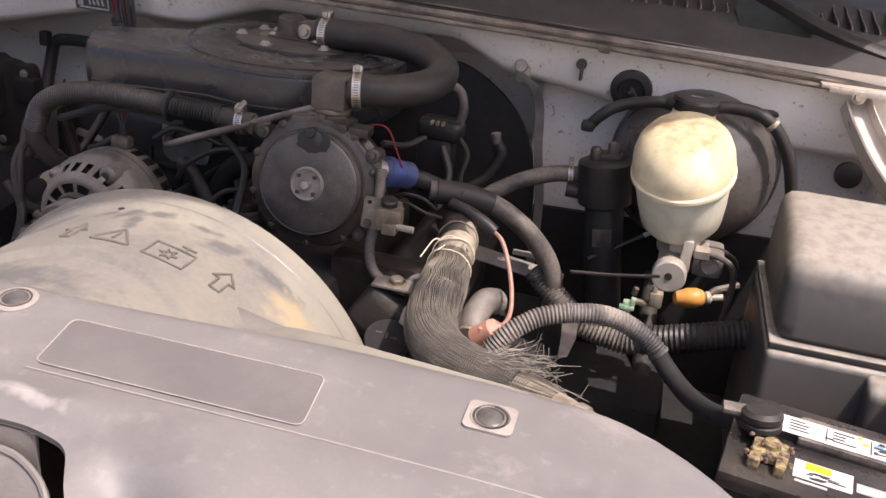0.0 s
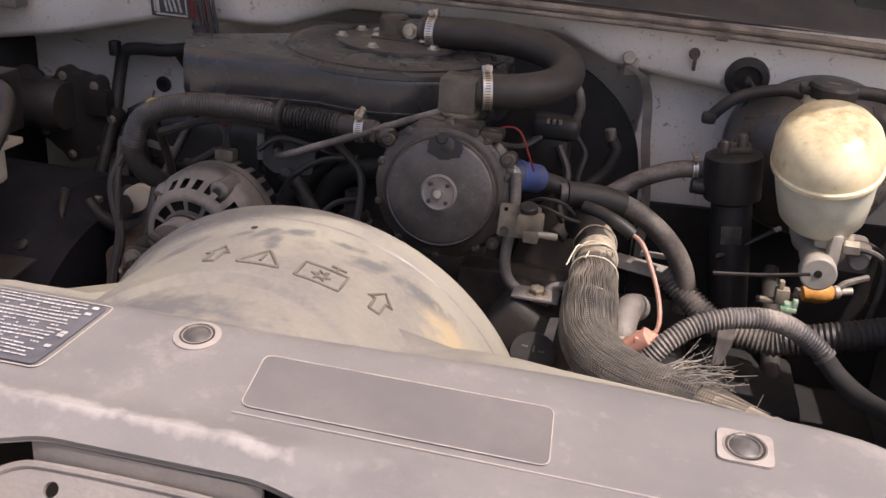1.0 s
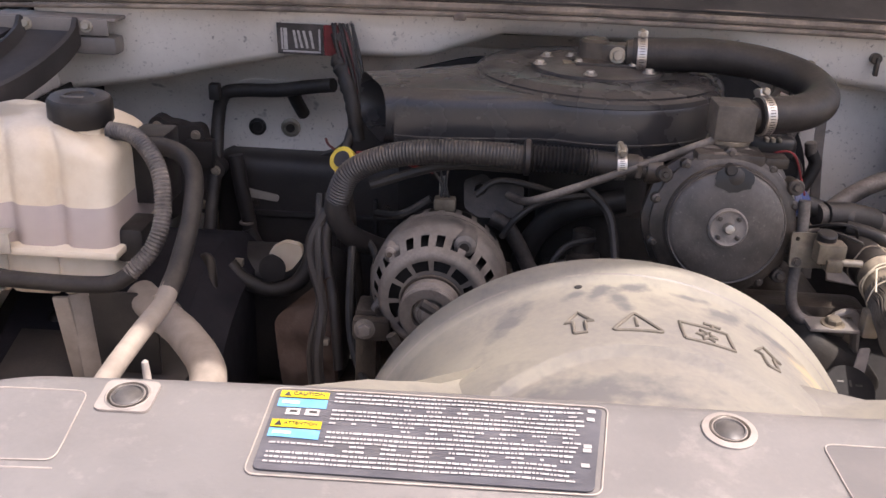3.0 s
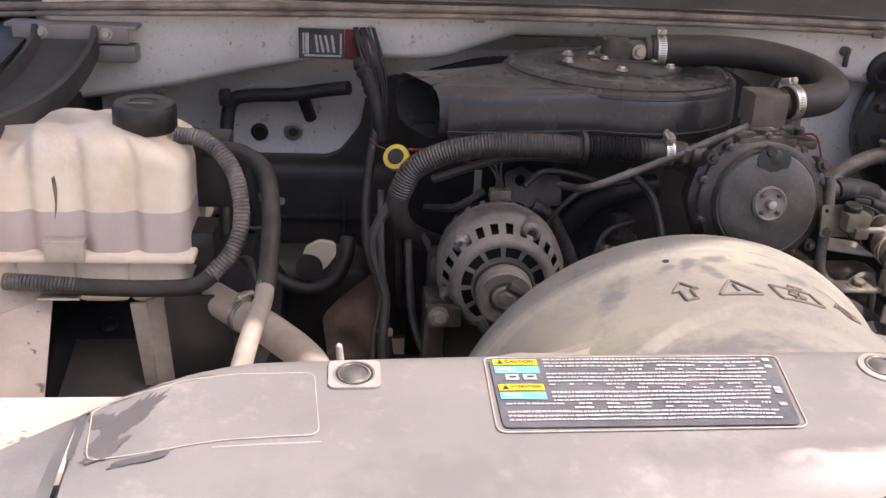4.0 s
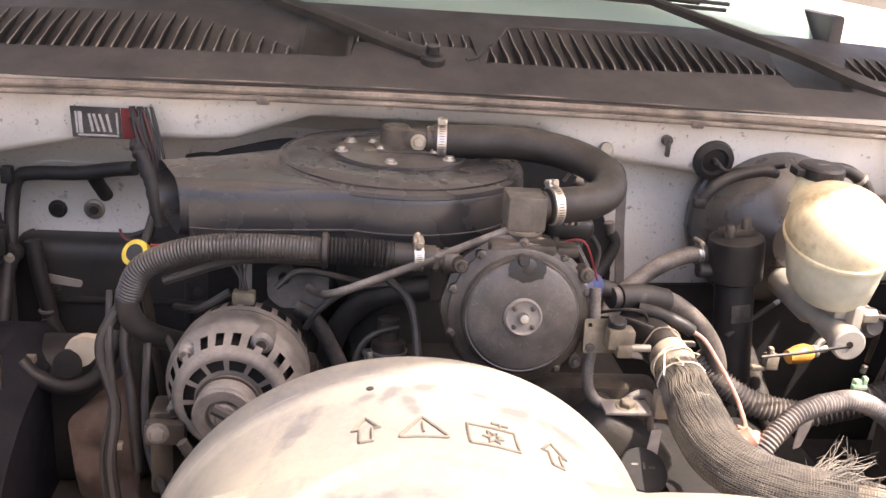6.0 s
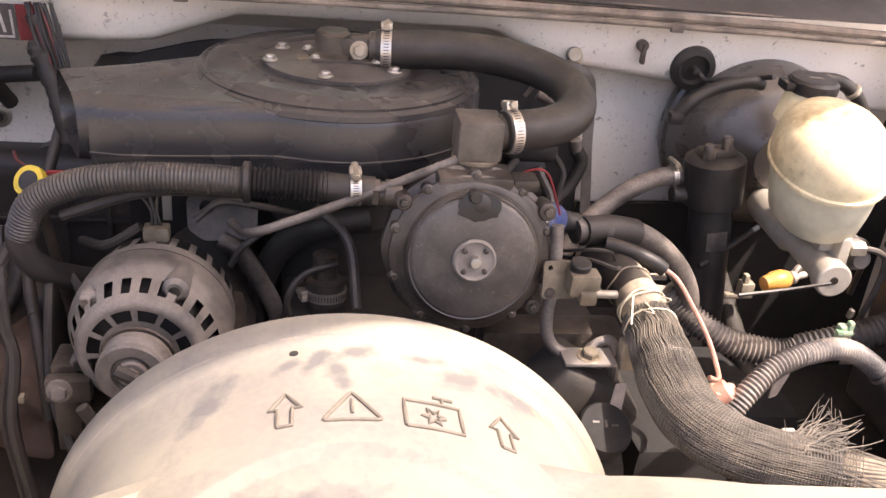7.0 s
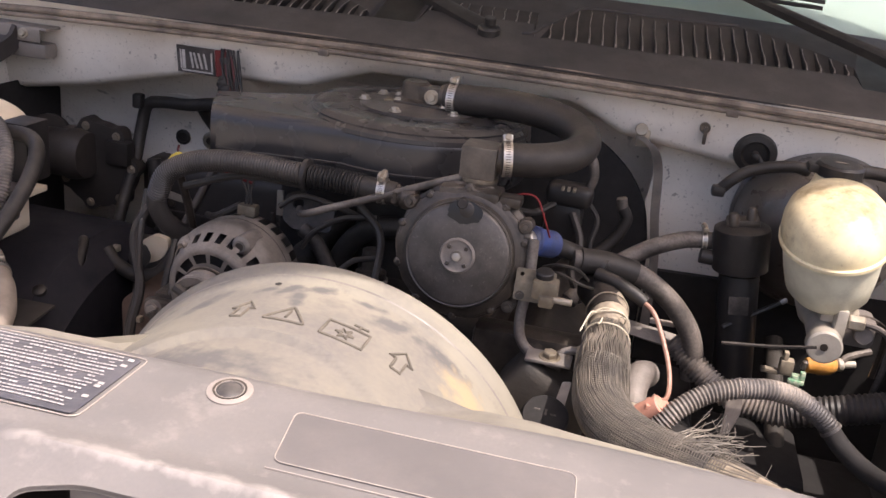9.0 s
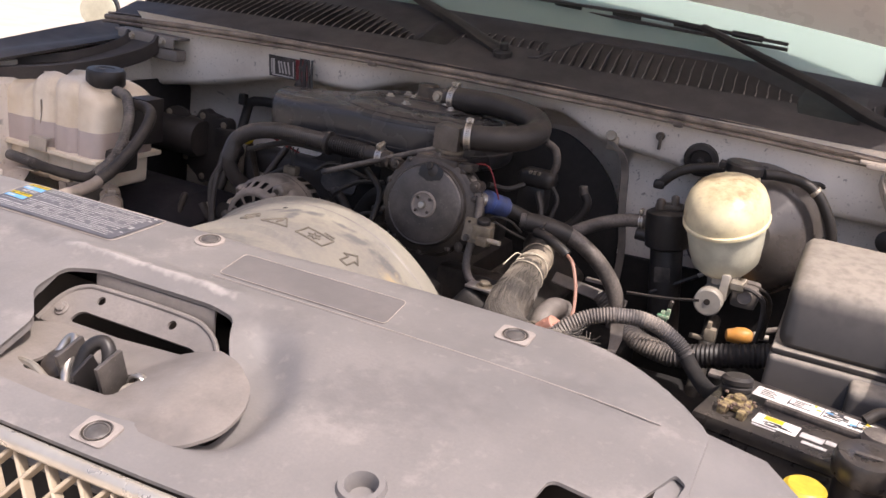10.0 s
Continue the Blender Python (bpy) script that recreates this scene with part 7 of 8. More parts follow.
    part("print_bar", rbox((0.062, 0.003, 0.0008), (0, 0, 0), 0, ff @ Matrix.Translation((-0.004, -0.021, 0.0036))), WHITE_INK, lab)


make_engine()
make_air_cleaner()
make_mixer_fitting()
make_gas_hose()
make_regulator()
make_lockoff()
make_heater_hose()
make_alternator()
make_coolant_tank()
make_heater_box()


# ---- driver's side: braided hose, looms, brakes, air box, battery ----
def strands(path, r, count=84, wire=0.00095):
    """A woven sleeve: strands laid along a hose, wavy at its tied start and broken open at its end."""
    rnd = random.Random(7)
    n = len(path)
    frames = []
    s = 0.0
    for i, p in enumerate(path):
        if i:
            s += (p - path[i - 1]).length
        tan = (path[min(i + 1, n - 1)] - path[max(i - 1, 0)]).normalized()
        side = tan.cross(Vector((0, 0, 1))).normalized()
        frames.append((p, tan, side, side.cross(tan), s))
    length = s
    bits = []
    for k in range(count):
        a0 = 2 * math.pi * k / count
        torn = math.cos(a0 + 0.75) > 0.25 and k % 4 != 0
        stop = rnd.uniform(0.70, 0.84) if torn else 1.0
        pts = []
        ph = rnd.uniform(-0.5, 0.5)
        for p, tan, side, up, s in frames:
            u = s / length
            if u > stop:
                break
            loose = max(0.0, 1 - u / 0.45)
            a = a0 + 0.075 * loose * math.sin(s * 150 + ph) + 0.03 * noise.noise((k * 0.7, s * 45, 1.0)) + (0.35 * (1 if k % 2 else -1) * max(0, (u - 0.8) / 0.2) ** 2)
            swell = 0.0042 * min(1, u / 0.25) - 0.0075 * max(0, (u - 0.78) / 0.22) + 0.0012 * noise.noise((k * 0.9, s * 30, 5.0)) + 0.002 * math.sin(u * 7)
            pts.append(p + (r + swell) * (math.cos(a) * up + math.sin(a) * side))
        if torn:
            q = pts[-1]
            d = Vector((rnd.uniform(0.7, 1.1), rnd.uniform(0.05, 0.8), rnd.uniform(-0.35, 0.12))).normalized() * rnd.uniform(0.04, 0.09)
            bend = Vector((rnd.uniform(-0.01, 0.01), rnd.uniform(-0.01, 0.01), rnd.uniform(-0.014, 0.008)))
            pts = pts[:-1] + smooth_path([q, q + d * 0.35 + Vector((0, 0, 0.003)), q + d * 0.7 + bend * 0.3, q + d + bend], 4)
        gauge = wire * rnd.uniform(0.75, 1.1)
        whole = max(1, len(pts) - 12) if torn else len(pts)
        bits.append(sweep(pts, [gauge * (1 if i < whole else 1 - 0.6 * (i - whole) / 12) for i in range(len(pts))], 5))
        if torn:
            for j in range(2):
                d2 = (d + Vector((rnd.uniform(-0.02, 0.02), rnd.uniform(-0.02, 0.02), rnd.uniform(-0.025, 0.03)))) * rnd.uniform(0.6, 1.1)
                bits.append(sweep(smooth_path([q, q + d2 * 0.4 + Vector((0, 0, 0.002)), q + d2 * 0.75 + bend * 0.6, q + d2 - bend], 3), 0.0004, 4))
    # thin wires round the strands
    m = int(length * 0.72 / 0.0032)
    ring = []
    for j in range(m * 26):
        s = length * 0.2 + j / 26 * 0.0032
        i = min(n - 1, int(s / length * (n - 1)))
        p, tan, side, up, q = frames[i]
        p = p + tan * (s - q)
        a = 2 * math.pi * j / 26
        u = s / length
        ring.append(p + (r + 0.0050 * min(1, u / 0.25) - 0.0075 * max(0, (u - 0.78) / 0.22) + 0.002 * math.sin(u * 7)) * (math.cos(a) * up + math.sin(a) * side))
    bits.append(sweep(ring, 0.00055, 4))
    return join(bmesh.new(), *bits)


def band(path_at, along, r, wire=0.0022, wob=0.003, turns=1.0, seed=0.0):
    """A loop of string tied round a hose."""
    f = aim(path_at, along)
    pts = [f @ Vector(((r + 0.001) * math.cos(a), (r + 0.001) * math.sin(a), wob * noise.noise((math.cos(a), math.sin(a), seed)) + 0.004 * a / 6.28 * (turns - 1))) for a in [2 * math.pi * turns * k / 40 for k in range(41)]]
    return sweep(pts, wire, 6)


def make_braided_hose():
    h = thing("braided_hose", "taped radiator hose in a frayed woven steel sleeve", "hose", (-0.23, 1.1, 0.88))
    inner = [(-0.262, 1.30, 0.952), (-0.243, 1.255, 0.951), (-0.233, 1.20, 0.944), (-0.231, 1.15, 0.933), (-0.230, 1.11, 0.920), (-0.229, 1.09, 0.9135)]
    part("taped_end", sweep(smooth_path(inner, 10), 0.0268, 22), TAPE, h, "hose end wrapped in dusty cloth tape")
    part("dark_wrap", sweep(smooth_path([(-0.262, 1.30, 0.952), (-0.246, 1.262, 0.9515), (-0.236, 1.212, 0.946)], 8), 0.0278, 20), RUBBER, h)
    path = even_path([(-0.2335, 1.172, 0.9385), (-0.2315, 1.145, 0.931), (-0.230, 1.11, 0.920), (-0.229, 1.085, 0.912), (-0.222, 1.04, 0.900), (-0.198, 1.003, 0.893), (-0.155, 0.978, 0.889), (-0.108, 0.960, 0.888), (-0.07, 0.943, 0.887), (-0.045, 0.931, 0.886)], 0.003)
    n = len(path)
    part("inner_hose", sweep(path[3:int(n * 0.85)], [0.0278 + 0.0036 * min(1, i / (n * 0.25)) + 0.002 * math.sin(i / n * 7) for i in range(3, int(n * 0.85))], 24), BRAID_CORE, h)
    tagged(part("woven_sleeve", strands(path, 0.0288), BRAID, h, "frayed woven steel sleeve", 60), kind="stuff")
    part("bare_hose", tube([(-0.10, 0.957, 0.888), (-0.05, 0.935, 0.886), (0.0, 0.905, 0.884), (0.03, 0.88, 0.882)], 0.0245, 16), TAPE, h)
    cl = part("end_ring", lathe([(0.0255, 0), (0.027, 0.002), (0.027, 0.012), (0.0255, 0.014)], aim((-0.025, 0.92, 0.885), (0.85, -0.45, -0.03)), 24), ZINC, h)
    for k, (p, d, g) in enumerate((((-0.2345, 1.190, 0.943), (0.05, -1, -0.2), 0.0278), ((-0.2335, 1.186, 0.942), (0.25, -1, -0.1), 0.0284), ((-0.232, 1.158, 0.935), (0.0, -1, -0.25), 0.0302), ((-0.238, 1.228, 0.9485), (0.1, -1, 0.0), 0.0278))):
        part("string_tie", band(p, d, g, 0.0011, 0.007, 1.0, k * 1.3), TIE if k < 3 else TAPE, h)
    for k in range(3):
        a = 0.6 + k * 1.9
        part("string_end", tube([(-0.236 + 0.02 * math.cos(a), 1.17 + 0.01 * math.sin(a), 0.966), (-0.236 + 0.028 * math.cos(a), 1.15 + 0.02 * math.sin(a), 0.970), (-0.24 + 0.034 * math.cos(a), 1.155 + 0.025 * math.sin(a * 2), 0.955)], 0.0011, 5, 5), TIE, h)
    w = thing("temperature_wire", "pinkish copper wire from a boot down to a sensor", "wire", (-0.17, 1.2, 0.87))
    part("boot", tube([(-0.262, 1.272, 0.985), (-0.235, 1.262, 0.982), (-0.205, 1.252, 0.972), (-0.190, 1.249, 0.963)], 0.0095, 12), RUBBER, w)
    part("wire", tube([(-0.193, 1.250, 0.965), (-0.175, 1.238, 0.955), (-0.158, 1.215, 0.93), (-0.145, 1.185, 0.905), (-0.140, 1.16, 0.885), (-0.145, 1.135, 0.878), (-0.16, 1.13, 0.884)], 0.0032, 8), COPPER, w)
    part("sensor", join(cyl((-0.175, 1.10, 0.868), (0.6, -0.1, 0.55), 0.014, 0.034), rbox((0.03, 0.025, 0.012), (-0.155, 1.098, 0.886), 0.004)), PINK, w, "salmon pink sensor body")
    el = thing("thermostat_elbow", "pale dusty curved metal outlet beside the braided hose", "elbow", (-0.18, 1.18, 0.85))
    part("shell", tube([(-0.185, 1.12, 0.862), (-0.186, 1.15, 0.876), (-0.180, 1.185, 0.882), (-0.170, 1.215, 0.872)], 0.019, 18), CAST_GREY, el)
    part("rim", lathe([(0.016, 0), (0.0205, 0.001), (0.0205, 0.006), (0.016, 0.007)], aim((-0.185, 1.118, 0.861), (0, -1, -0.4)), 20), ZINC, el)


def make_right_hoses():
    a = thing("coolant_hose", "grey rubber coolant hose with a sun-lit bend", "hose", (-0.2, 1.3, 0.9))
    part("hose", tube([(-0.30, 1.285, 0.995), (-0.255, 1.30, 0.992), (-0.205, 1.318, 0.978), (-0.16, 1.33, 0.948), (-0.125, 1.338, 0.91), (-0.105, 1.34, 0.87), (-0.10, 1.34, 0.82)], 0.0155, 16), HOSE_GREY, a)
    part("sleeve", tube([(-0.29, 1.287, 0.995), (-0.25, 1.302, 0.991), (-0.21, 1.316, 0.98)], 0.0185, 16), RUBBER, a)
    b = thing("canister_hose", "grey rubber hose from the black canister to the engine", "hose", (-0.2, 1.43, 0.95))
    part("hose", tube([(-0.098, 1.462, 1.004), (-0.14, 1.455, 1.0), (-0.19, 1.437, 0.983), (-0.235, 1.415, 0.957), (-0.27, 1.39, 0.93), (-0.30, 1.36, 0.90)], 0.0135, 14), HOSE_GREY, b)
    clamp("hose_clamp", (-0.112, 1.46, 1.003), (1, 0.1, 0.1), 0.0142, b, 0.008)
    d = thing("dark_hose", "thin dark hose hanging behind the regulator", "hose", (-0.25, 1.5, 0.98))
    part("hose", tube([(-0.30, 1.48, 0.92), (-0.275, 1.49, 0.94), (-0.25, 1.50, 0.965), (-0.236, 1.505, 1.0), (-0.245, 1.505, 1.02)], 0.010, 10), RUBBER, d)
    part("tip", cyl((-0.245, 1.505, 1.015), (-0.2, 0, 1), 0.009, 0.022), HOSE_GREY, d)
    co = thing("ignition_coil", "dusty black ignition coil behind the regulator", "ignition coil", (-0.36, 1.4, 0.98))
    part("coil", join(rbox((0.075, 0.05, 0.036), (-0.330, 1.45, 1.044), 0.016, None, 4), rbox((0.06, 0.05, 0.06), (-0.335, 1.455, 1.0), 0.012)), BLACK_PLASTIC, co)
    for x in (-0.34, -0.331, -0.322):
        part("pin", rbox((0.005, 0.012, 0.006), (x, 1.426, 1.058), 0.001), ZINC, co)
    part("loop_pipe", tube([(-0.302, 1.45, 1.055), (-0.297, 1.45, 1.08), (-0.305, 1.455, 1.105), (-0.325, 1.46, 1.115)], 0.008, 10), HOSE_GREY, co)
    for k, pts in enumerate(([(-0.30, 1.44, 1.04), (-0.28, 1.44, 1.01), (-0.285, 1.43, 0.97), (-0.27, 1.42, 0.93)], [(-0.35, 1.43, 1.03), (-0.375, 1.40, 1.02), (-0.40, 1.36, 1.03)], [(-0.32, 1.43, 1.02), (-0.30, 1.41, 0.98), (-0.305, 1.38, 0.94), (-0.28, 1.36, 0.90)])):
        part("plug_lead", tube(pts, 0.0045 + 0.001 * k, 8), RUBBER, co)
    part("hook", tube([(-0.35, 1.43, 1.12), (-0.335, 1.43, 1.14), (-0.32, 1.43, 1.135), (-0.315, 1.43, 1.12)], 0.003, 8), HOSE_GREY, co)
    st = thing("ground_strap", "flat dusty ground strap hanging from the firewall stud", "strap", (-0.2, 1.62, 0.9))
    pts = [Vector((-0.238, 1.615, 1.118)), Vector((-0.212, 1.614, 1.10)), Vector((-0.198, 1.628, 1.06)), Vector((-0.19, 1.632, 0.98)), Vector((-0.175, 1.64, 0.88)), Vector((-0.172, 1.62, 0.76))]
    path = smooth_path(pts, 6)
    bm = bmesh.new()
    rows = [[bm.verts.new(p + Vector((dx, dy, 0))) for dx, dy in ((-0.008, 0.002), (-0.008, -0.002), (0.008, -0.003), (0.008, 0.001))] for p in path]
    for u, v in zip(rows, rows[1:]):
        for k in range(4):
            bm.faces.new((u[k], u[(k + 1) % 4], v[(k + 1) % 4], v[k]))
    part("strap", bm, CAST_GREY, st)
    lm = thing("wiring_loom", "grey split wiring loom arching to the battery", "wiring loom", (-0.05, 1.1, 0.85))
    part("ribbed_loom", ribbed([(-0.150, 1.082, 0.868), (-0.128, 1.092, 0.893), (-0.095, 1.108, 0.914), (-0.055, 1.120, 0.925)], 0.0138, 0.0052, 0.0023), LOOM, lm)
    part("loom_arch", ribbed([(-0.062, 1.118, 0.9235), (-0.02, 1.128, 0.926), (0.015, 1.138, 0.916), (0.048, 1.142, 0.896), (0.064, 1.14, 0.882)], 0.0136, 0.0046, 0.0011, 18), LOOM, lm)
    part("cable_sleeve", tube([(0.058, 1.141, 0.887), (0.082, 1.125, 0.865), (0.108, 1.08, 0.862), (0.132, 1.01, 0.885), (0.148, 0.95, 0.918), (0.158, 0.905, 0.944), (0.166, 0.875, 0.958)], 0.0126, 14), VOID, lm)
    part("loom_ring", lathe([(0.0128, 0), (0.0146, 0.001), (0.0146, 0.005), (0.0128, 0.006)], aim((0.062, 1.14, 0.884), (0.6, -0.2, -0.6)), 20), LOOM, lm)
    l2 = thing("split_loom", "wide ribbed split loom passing under the wiring", "wiring loom", (0.0, 1.22, 0.83))
    part("ribbed_loom", ribbed([(-0.135, 1.355, 0.872), (-0.099, 1.338, 0.845), (-0.048, 1.310, 0.820), (0.019, 1.290, 0.815), (0.052, 1.285, 0.826)], 0.0205, 0.0066, 0.0042, 18), LOOM, l2)
    part("ribbed_tail", ribbed([(0.045, 1.286, 0.823), (0.085, 1.280, 0.838), (0.127, 1.278, 0.852), (0.19, 1.285, 0.868), (0.25, 1.30, 0.874)], 0.0225, 0.0076, 0.0024, 18), HEATER_BLACK, l2)
    tg = thing("hanging_tag", "pale bent metal tag hanging under the wiring loom", "tag", (-0.06, 1.14, 0.90))
    part("plate", sheet(rounded([(-0.012, 0.034), (0.010, 0.036), (0.013, 0.0), (0.006, -0.032), (-0.006, -0.034), (-0.008, 0.004)], 0.003), (), lambda x, y: 6.0 * x * x + 0.1 * y, 0.0015, 0.006, Matrix(((0.95, 0, 0.3, -0.058), (0.3, 0, -0.95, 1.150), (0, 1, 0, 0.872), (0, 0, 0, 1)))), WORN_LINE, tg)
    part("hook", tube([(-0.058, 1.15, 0.905), (-0.058, 1.142, 0.914), (-0.056, 1.132, 0.918)], 0.0016, 6), ZINC, tg)
    lk = thing("fuel_line_clip", "green plastic clip on the wiring loom", "clip", (0.01, 1.16, 0.91))
    part("clip", join(rbox((0.012, 0.012, 0.034), (0.012, 1.163, 0.921), 0.003), rbox((0.020, 0.008, 0.006), (0.012, 1.158, 0.930), 0.002), rbox((0.006, 0.008, 0.012), (0.019, 1.16, 0.938), 0.001)), GREEN, lk)
    part("cap", cyl((0.018, 1.168, 0.945), (0.2, 0, 1), 0.004, 0.012), DARK_CAST, lk)
    oc = thing("oil_cap", "black plastic oil filler cap with worn print", "oil cap", (-0.298, 1.08, 0.84))
    f = aim((-0.292, 1.088, 0.842), (0.05, -0.55, 0.85), (1, 0, 0))
    part("cap", lathe([(0.024, -0.02), (0.030, -0.016), (0.0315, 0.004), (0.029, 0.008), (0.012, 0.009)], f, 40), VOID, oc)
    for x, yy, w, hh in ((-0.012, 0.006, 0.008, 0.0025), (0.0, 0.004, 0.003, 0.009), (0.010, 0.002, 0.008, 0.0025)):
        part("print_bar", rbox((w, hh, 0.0006), (x, yy, 0.0094), 0, f), HOSE_GREY, oc)
    part("filler_neck", cyl((-0.294, 1.103, 0.815), (0.05, -0.55, 0.85), 0.021, 0.03), DARK_CAST, oc)
    bk = thing("engine_brackets", "pale bent steel brackets under the regulator", "bracket", (-0.27, 1.12, 0.85))
    part("upright", sweep(smooth_path([(-0.272, 1.18, 0.782), (-0.291, 1.18, 0.818), (-0.294, 1.18, 0.87), (-0.290, 1.182, 0.892), (-0.266, 1.184, 0.900), (-0.258, 1.18, 0.87), (-0.257, 1.18, 0.821), (-0.270, 1.18, 0.783)], 6), 0.0062, 8), CAST_GREY, bk)
    part("tab", rbox((0.016, 0.006, 0.03), (-0.272, 1.18, 0.770), 0.002, None), ZINC, bk)
    part("tab", rbox((0.02, 0.02, 0.036), (-0.258, 1.148, 0.905), 0.004), ZINC, bk)
    part("bent_flag", sheet(rounded([(-0.266, -0.01), (-0.278, -0.012), (-0.290, -0.078), (-0.274, -0.08)], 0.003), (), lambda x, y: 0.12 * (x + 0.275), 0.003, 0, Matrix(((1, 0, 0, 0), (0, 0.25, -0.97, 1.115), (0, 0.97, 0.25, 0.898), (0, 0, 0, 1)))), WORN_LINE, bk, "pale bent steel flag")
    part("cross_bar", rbox((0.15, 0.024, 0.005), (0, 0, 0), 0.002, Matrix.Translation((-0.165, 1.365, 0.868)) @ Matrix.Rotation(radians(8), 4, "Y") @ Matrix.Rotation(radians(45), 4, "X")), CAST_GREY, bk)
    part("ear", rbox((0.038, 0.012, 0.006), (-0.155, 1.358, 0.894), 0.002), WORN_LINE, bk)
    for x in (-0.125, -0.105):
        part("tab", rbox((0.014, 0.006, 0.02), (x, 1.035, 0.872), 0.001), WORN_LINE, bk)
    oil = thing("engine_dipstick", "thin black rod with a white tip in front of the brakes", "dipstick", (0.0, 1.35, 0.9))
    part("rod", tube([(-0.075, 1.265, 0.919), (-0.01, 1.27, 0.925), (0.05, 1.268, 0.937)], 0.0026, 6), BLACK_PLASTIC, oil)
    part("stay", tube([(-0.06, 1.42, 0.88), (-0.02, 1.43, 0.905), (0.02, 1.44, 0.93)], 0.004, 8), BLACK_PLASTIC, oil)
    part("tip", cyl((0.018, 1.4395, 0.929), (0.5, 0.12, 0.32), 0.004, 0.012), WHITE_INK, oil)
    og = thing("orange_connector", "orange wiring connector with a white end below the brakes", "connector", (0.11, 1.5, 0.8))
    part("body", lathe([(0.005, -0.012), (0.009, -0.010), (0.011, 0.0), (0.0125, 0.004), (0.0125, 0.016), (0.009, 0.024), (0.006, 0.026)], aim((0.104, 1.498, 0.812), (0.9, 0.2, 0.12)) @ Matrix.Scale(1.35, 4), 18), ORANGE, og)
    part("orange_tail", lathe([(0.009, 0.0), (0.011, 0.002), (0.011, 0.008), (0.006, 0.012), (0.006, 0.03)], aim((0.138, 1.505, 0.8165), (0.9, 0.2, 0.12)), 14), CAST_LIGHT, og)
    part("white_end", join(rbox((0.022, 0.02, 0.026), (0.060, 1.492, 0.803), 0.003), rbox((0.008, 0.012, 0.02), (0.056, 1.49, 0.82), 0.002), rbox((0.03, 0.012, 0.008), (0.036, 1.49, 0.792), 0.002)), TAPE, og, "grubby cream connector end")
    part("lead", tube([(0.145, 1.507, 0.822), (0.155, 1.515, 0.83), (0.19, 1.53, 0.84)], 0.006, 8), HOSE_GREY, og)


def make_brakes():
    b = thing("brake_booster", "large black vacuum brake booster dusty on its lit side", "brake booster", (0.10, 1.60, 0.9))
    f = aim((0.080, 1.69, 1.000), (0, -1, 0.05), (1, 0, 0))
    part("shell", lathe([(0.12, 0), (0.138, 0.01), (0.142, 0.03), (0.1455, 0.034), (0.1455, 0.046), (0.140, 0.050), (0.134, 0.085), (0.118, 0.125), (0.095, 0.15), (0.06, 0.162), (0.045, 0.175)], f, 56), BOOSTER, b)
    part("vacuum_hose", tube([(-0.098, 1.52, 1.074), (-0.085, 1.52, 1.090), (-0.066, 1.525, 1.105), (-0.035, 1.53, 1.117), (0.005, 1.535, 1.124), (0.03, 1.54, 1.120)], 0.0095, 12), RUBBER, b)
    part("vacuum_hose", tube([(0.085, 1.52, 1.132), (0.115, 1.545, 1.131), (0.155, 1.55, 1.127), (0.186, 1.552, 1.11), (0.208, 1.553, 1.083), (0.225, 1.555, 1.05), (0.24, 1.56, 1.0)], 0.0105, 12), RUBBER, b)
    part("hose_ring", lathe([(0.0105, 0), (0.0125, 0.001), (0.0125, 0.007), (0.0105, 0.008)], aim((0.180, 1.551, 1.115), (0.7, 0.05, -0.5)), 20), ZINC, b)
    part("elbow", join(rbox((0.022, 0.022, 0.018), (-0.102, 1.518, 1.071), 0.006)), BLACK_PLASTIC, b)
    m = thing("master_cylinder", "cast aluminium brake master cylinder with a round end face", "master cylinder", (0.063, 1.35, 0.9))
    part("body", lathe([(0.022, 0.0), (0.0245, 0.002), (0.0245, 0.02), (0.020, 0.026), (0.019, 0.12), (0.026, 0.13), (0.026, 0.24)], aim((0.063, 1.281, 0.933), (0.02, 1, 0.03), (1, 0, 0)), 32), CAST_LIGHT, m)
    part("end_hole", lathe([(0.0055, 0), (0.0055, 0.0015), (0.0035, 0.0016)], aim((0.062, 1.281, 0.934), (0, -1, 0)), 16), DARK_CAST, m)
    part("web", join(rbox((0.016, 0.05, 0.05), (0.082, 1.33, 0.958), 0.005), rbox((0.045, 0.09, 0.03), (0.078, 1.37, 0.968), 0.008)), CAST_LIGHT, m)
    for y, z in ((1.315, 0.965), (1.36, 0.958)):
        ft = part("line_fitting", cyl((0.092, y, z), (1, -0.1, 0.05), 0.011, 0.022, 0.002, 6), ZINC, m)
    part("brake_line", tube([(0.112, 1.315, 0.966), (0.135, 1.312, 0.962), (0.152, 1.315, 0.945), (0.155, 1.32, 0.90), (0.15, 1.33, 0.84)], 0.0045, 8), HOSE_GREY, m)
    part("brake_line", tube([(0.112, 1.36, 0.958), (0.14, 1.36, 0.955), (0.16, 1.37, 0.93), (0.16, 1.38, 0.86)], 0.0045, 8), DARK_CAST, m)
    part("valve_block", join(rbox((0.046, 0.06, 0.042), (0.116, 1.365, 0.940), 0.010), cyl((0.118, 1.335, 0.945), (0, -1, 0.1), 0.013, 0.02)), CAST_GREY, m)
    r = thing("brake_reservoir", "yellowed plastic brake fluid reservoir with dark stains and black cap", "fluid reservoir", (0.066, 1.41, 0.97))
    ax = Vector((-0.15, -0.26, 1.0))
    o = Vector((0.069, 1.3845, 0.975))
    f = aim(o, ax, (1, 0, 0)) @ Matrix.Diagonal((0.955, 1.185, 1.0, 1.0))
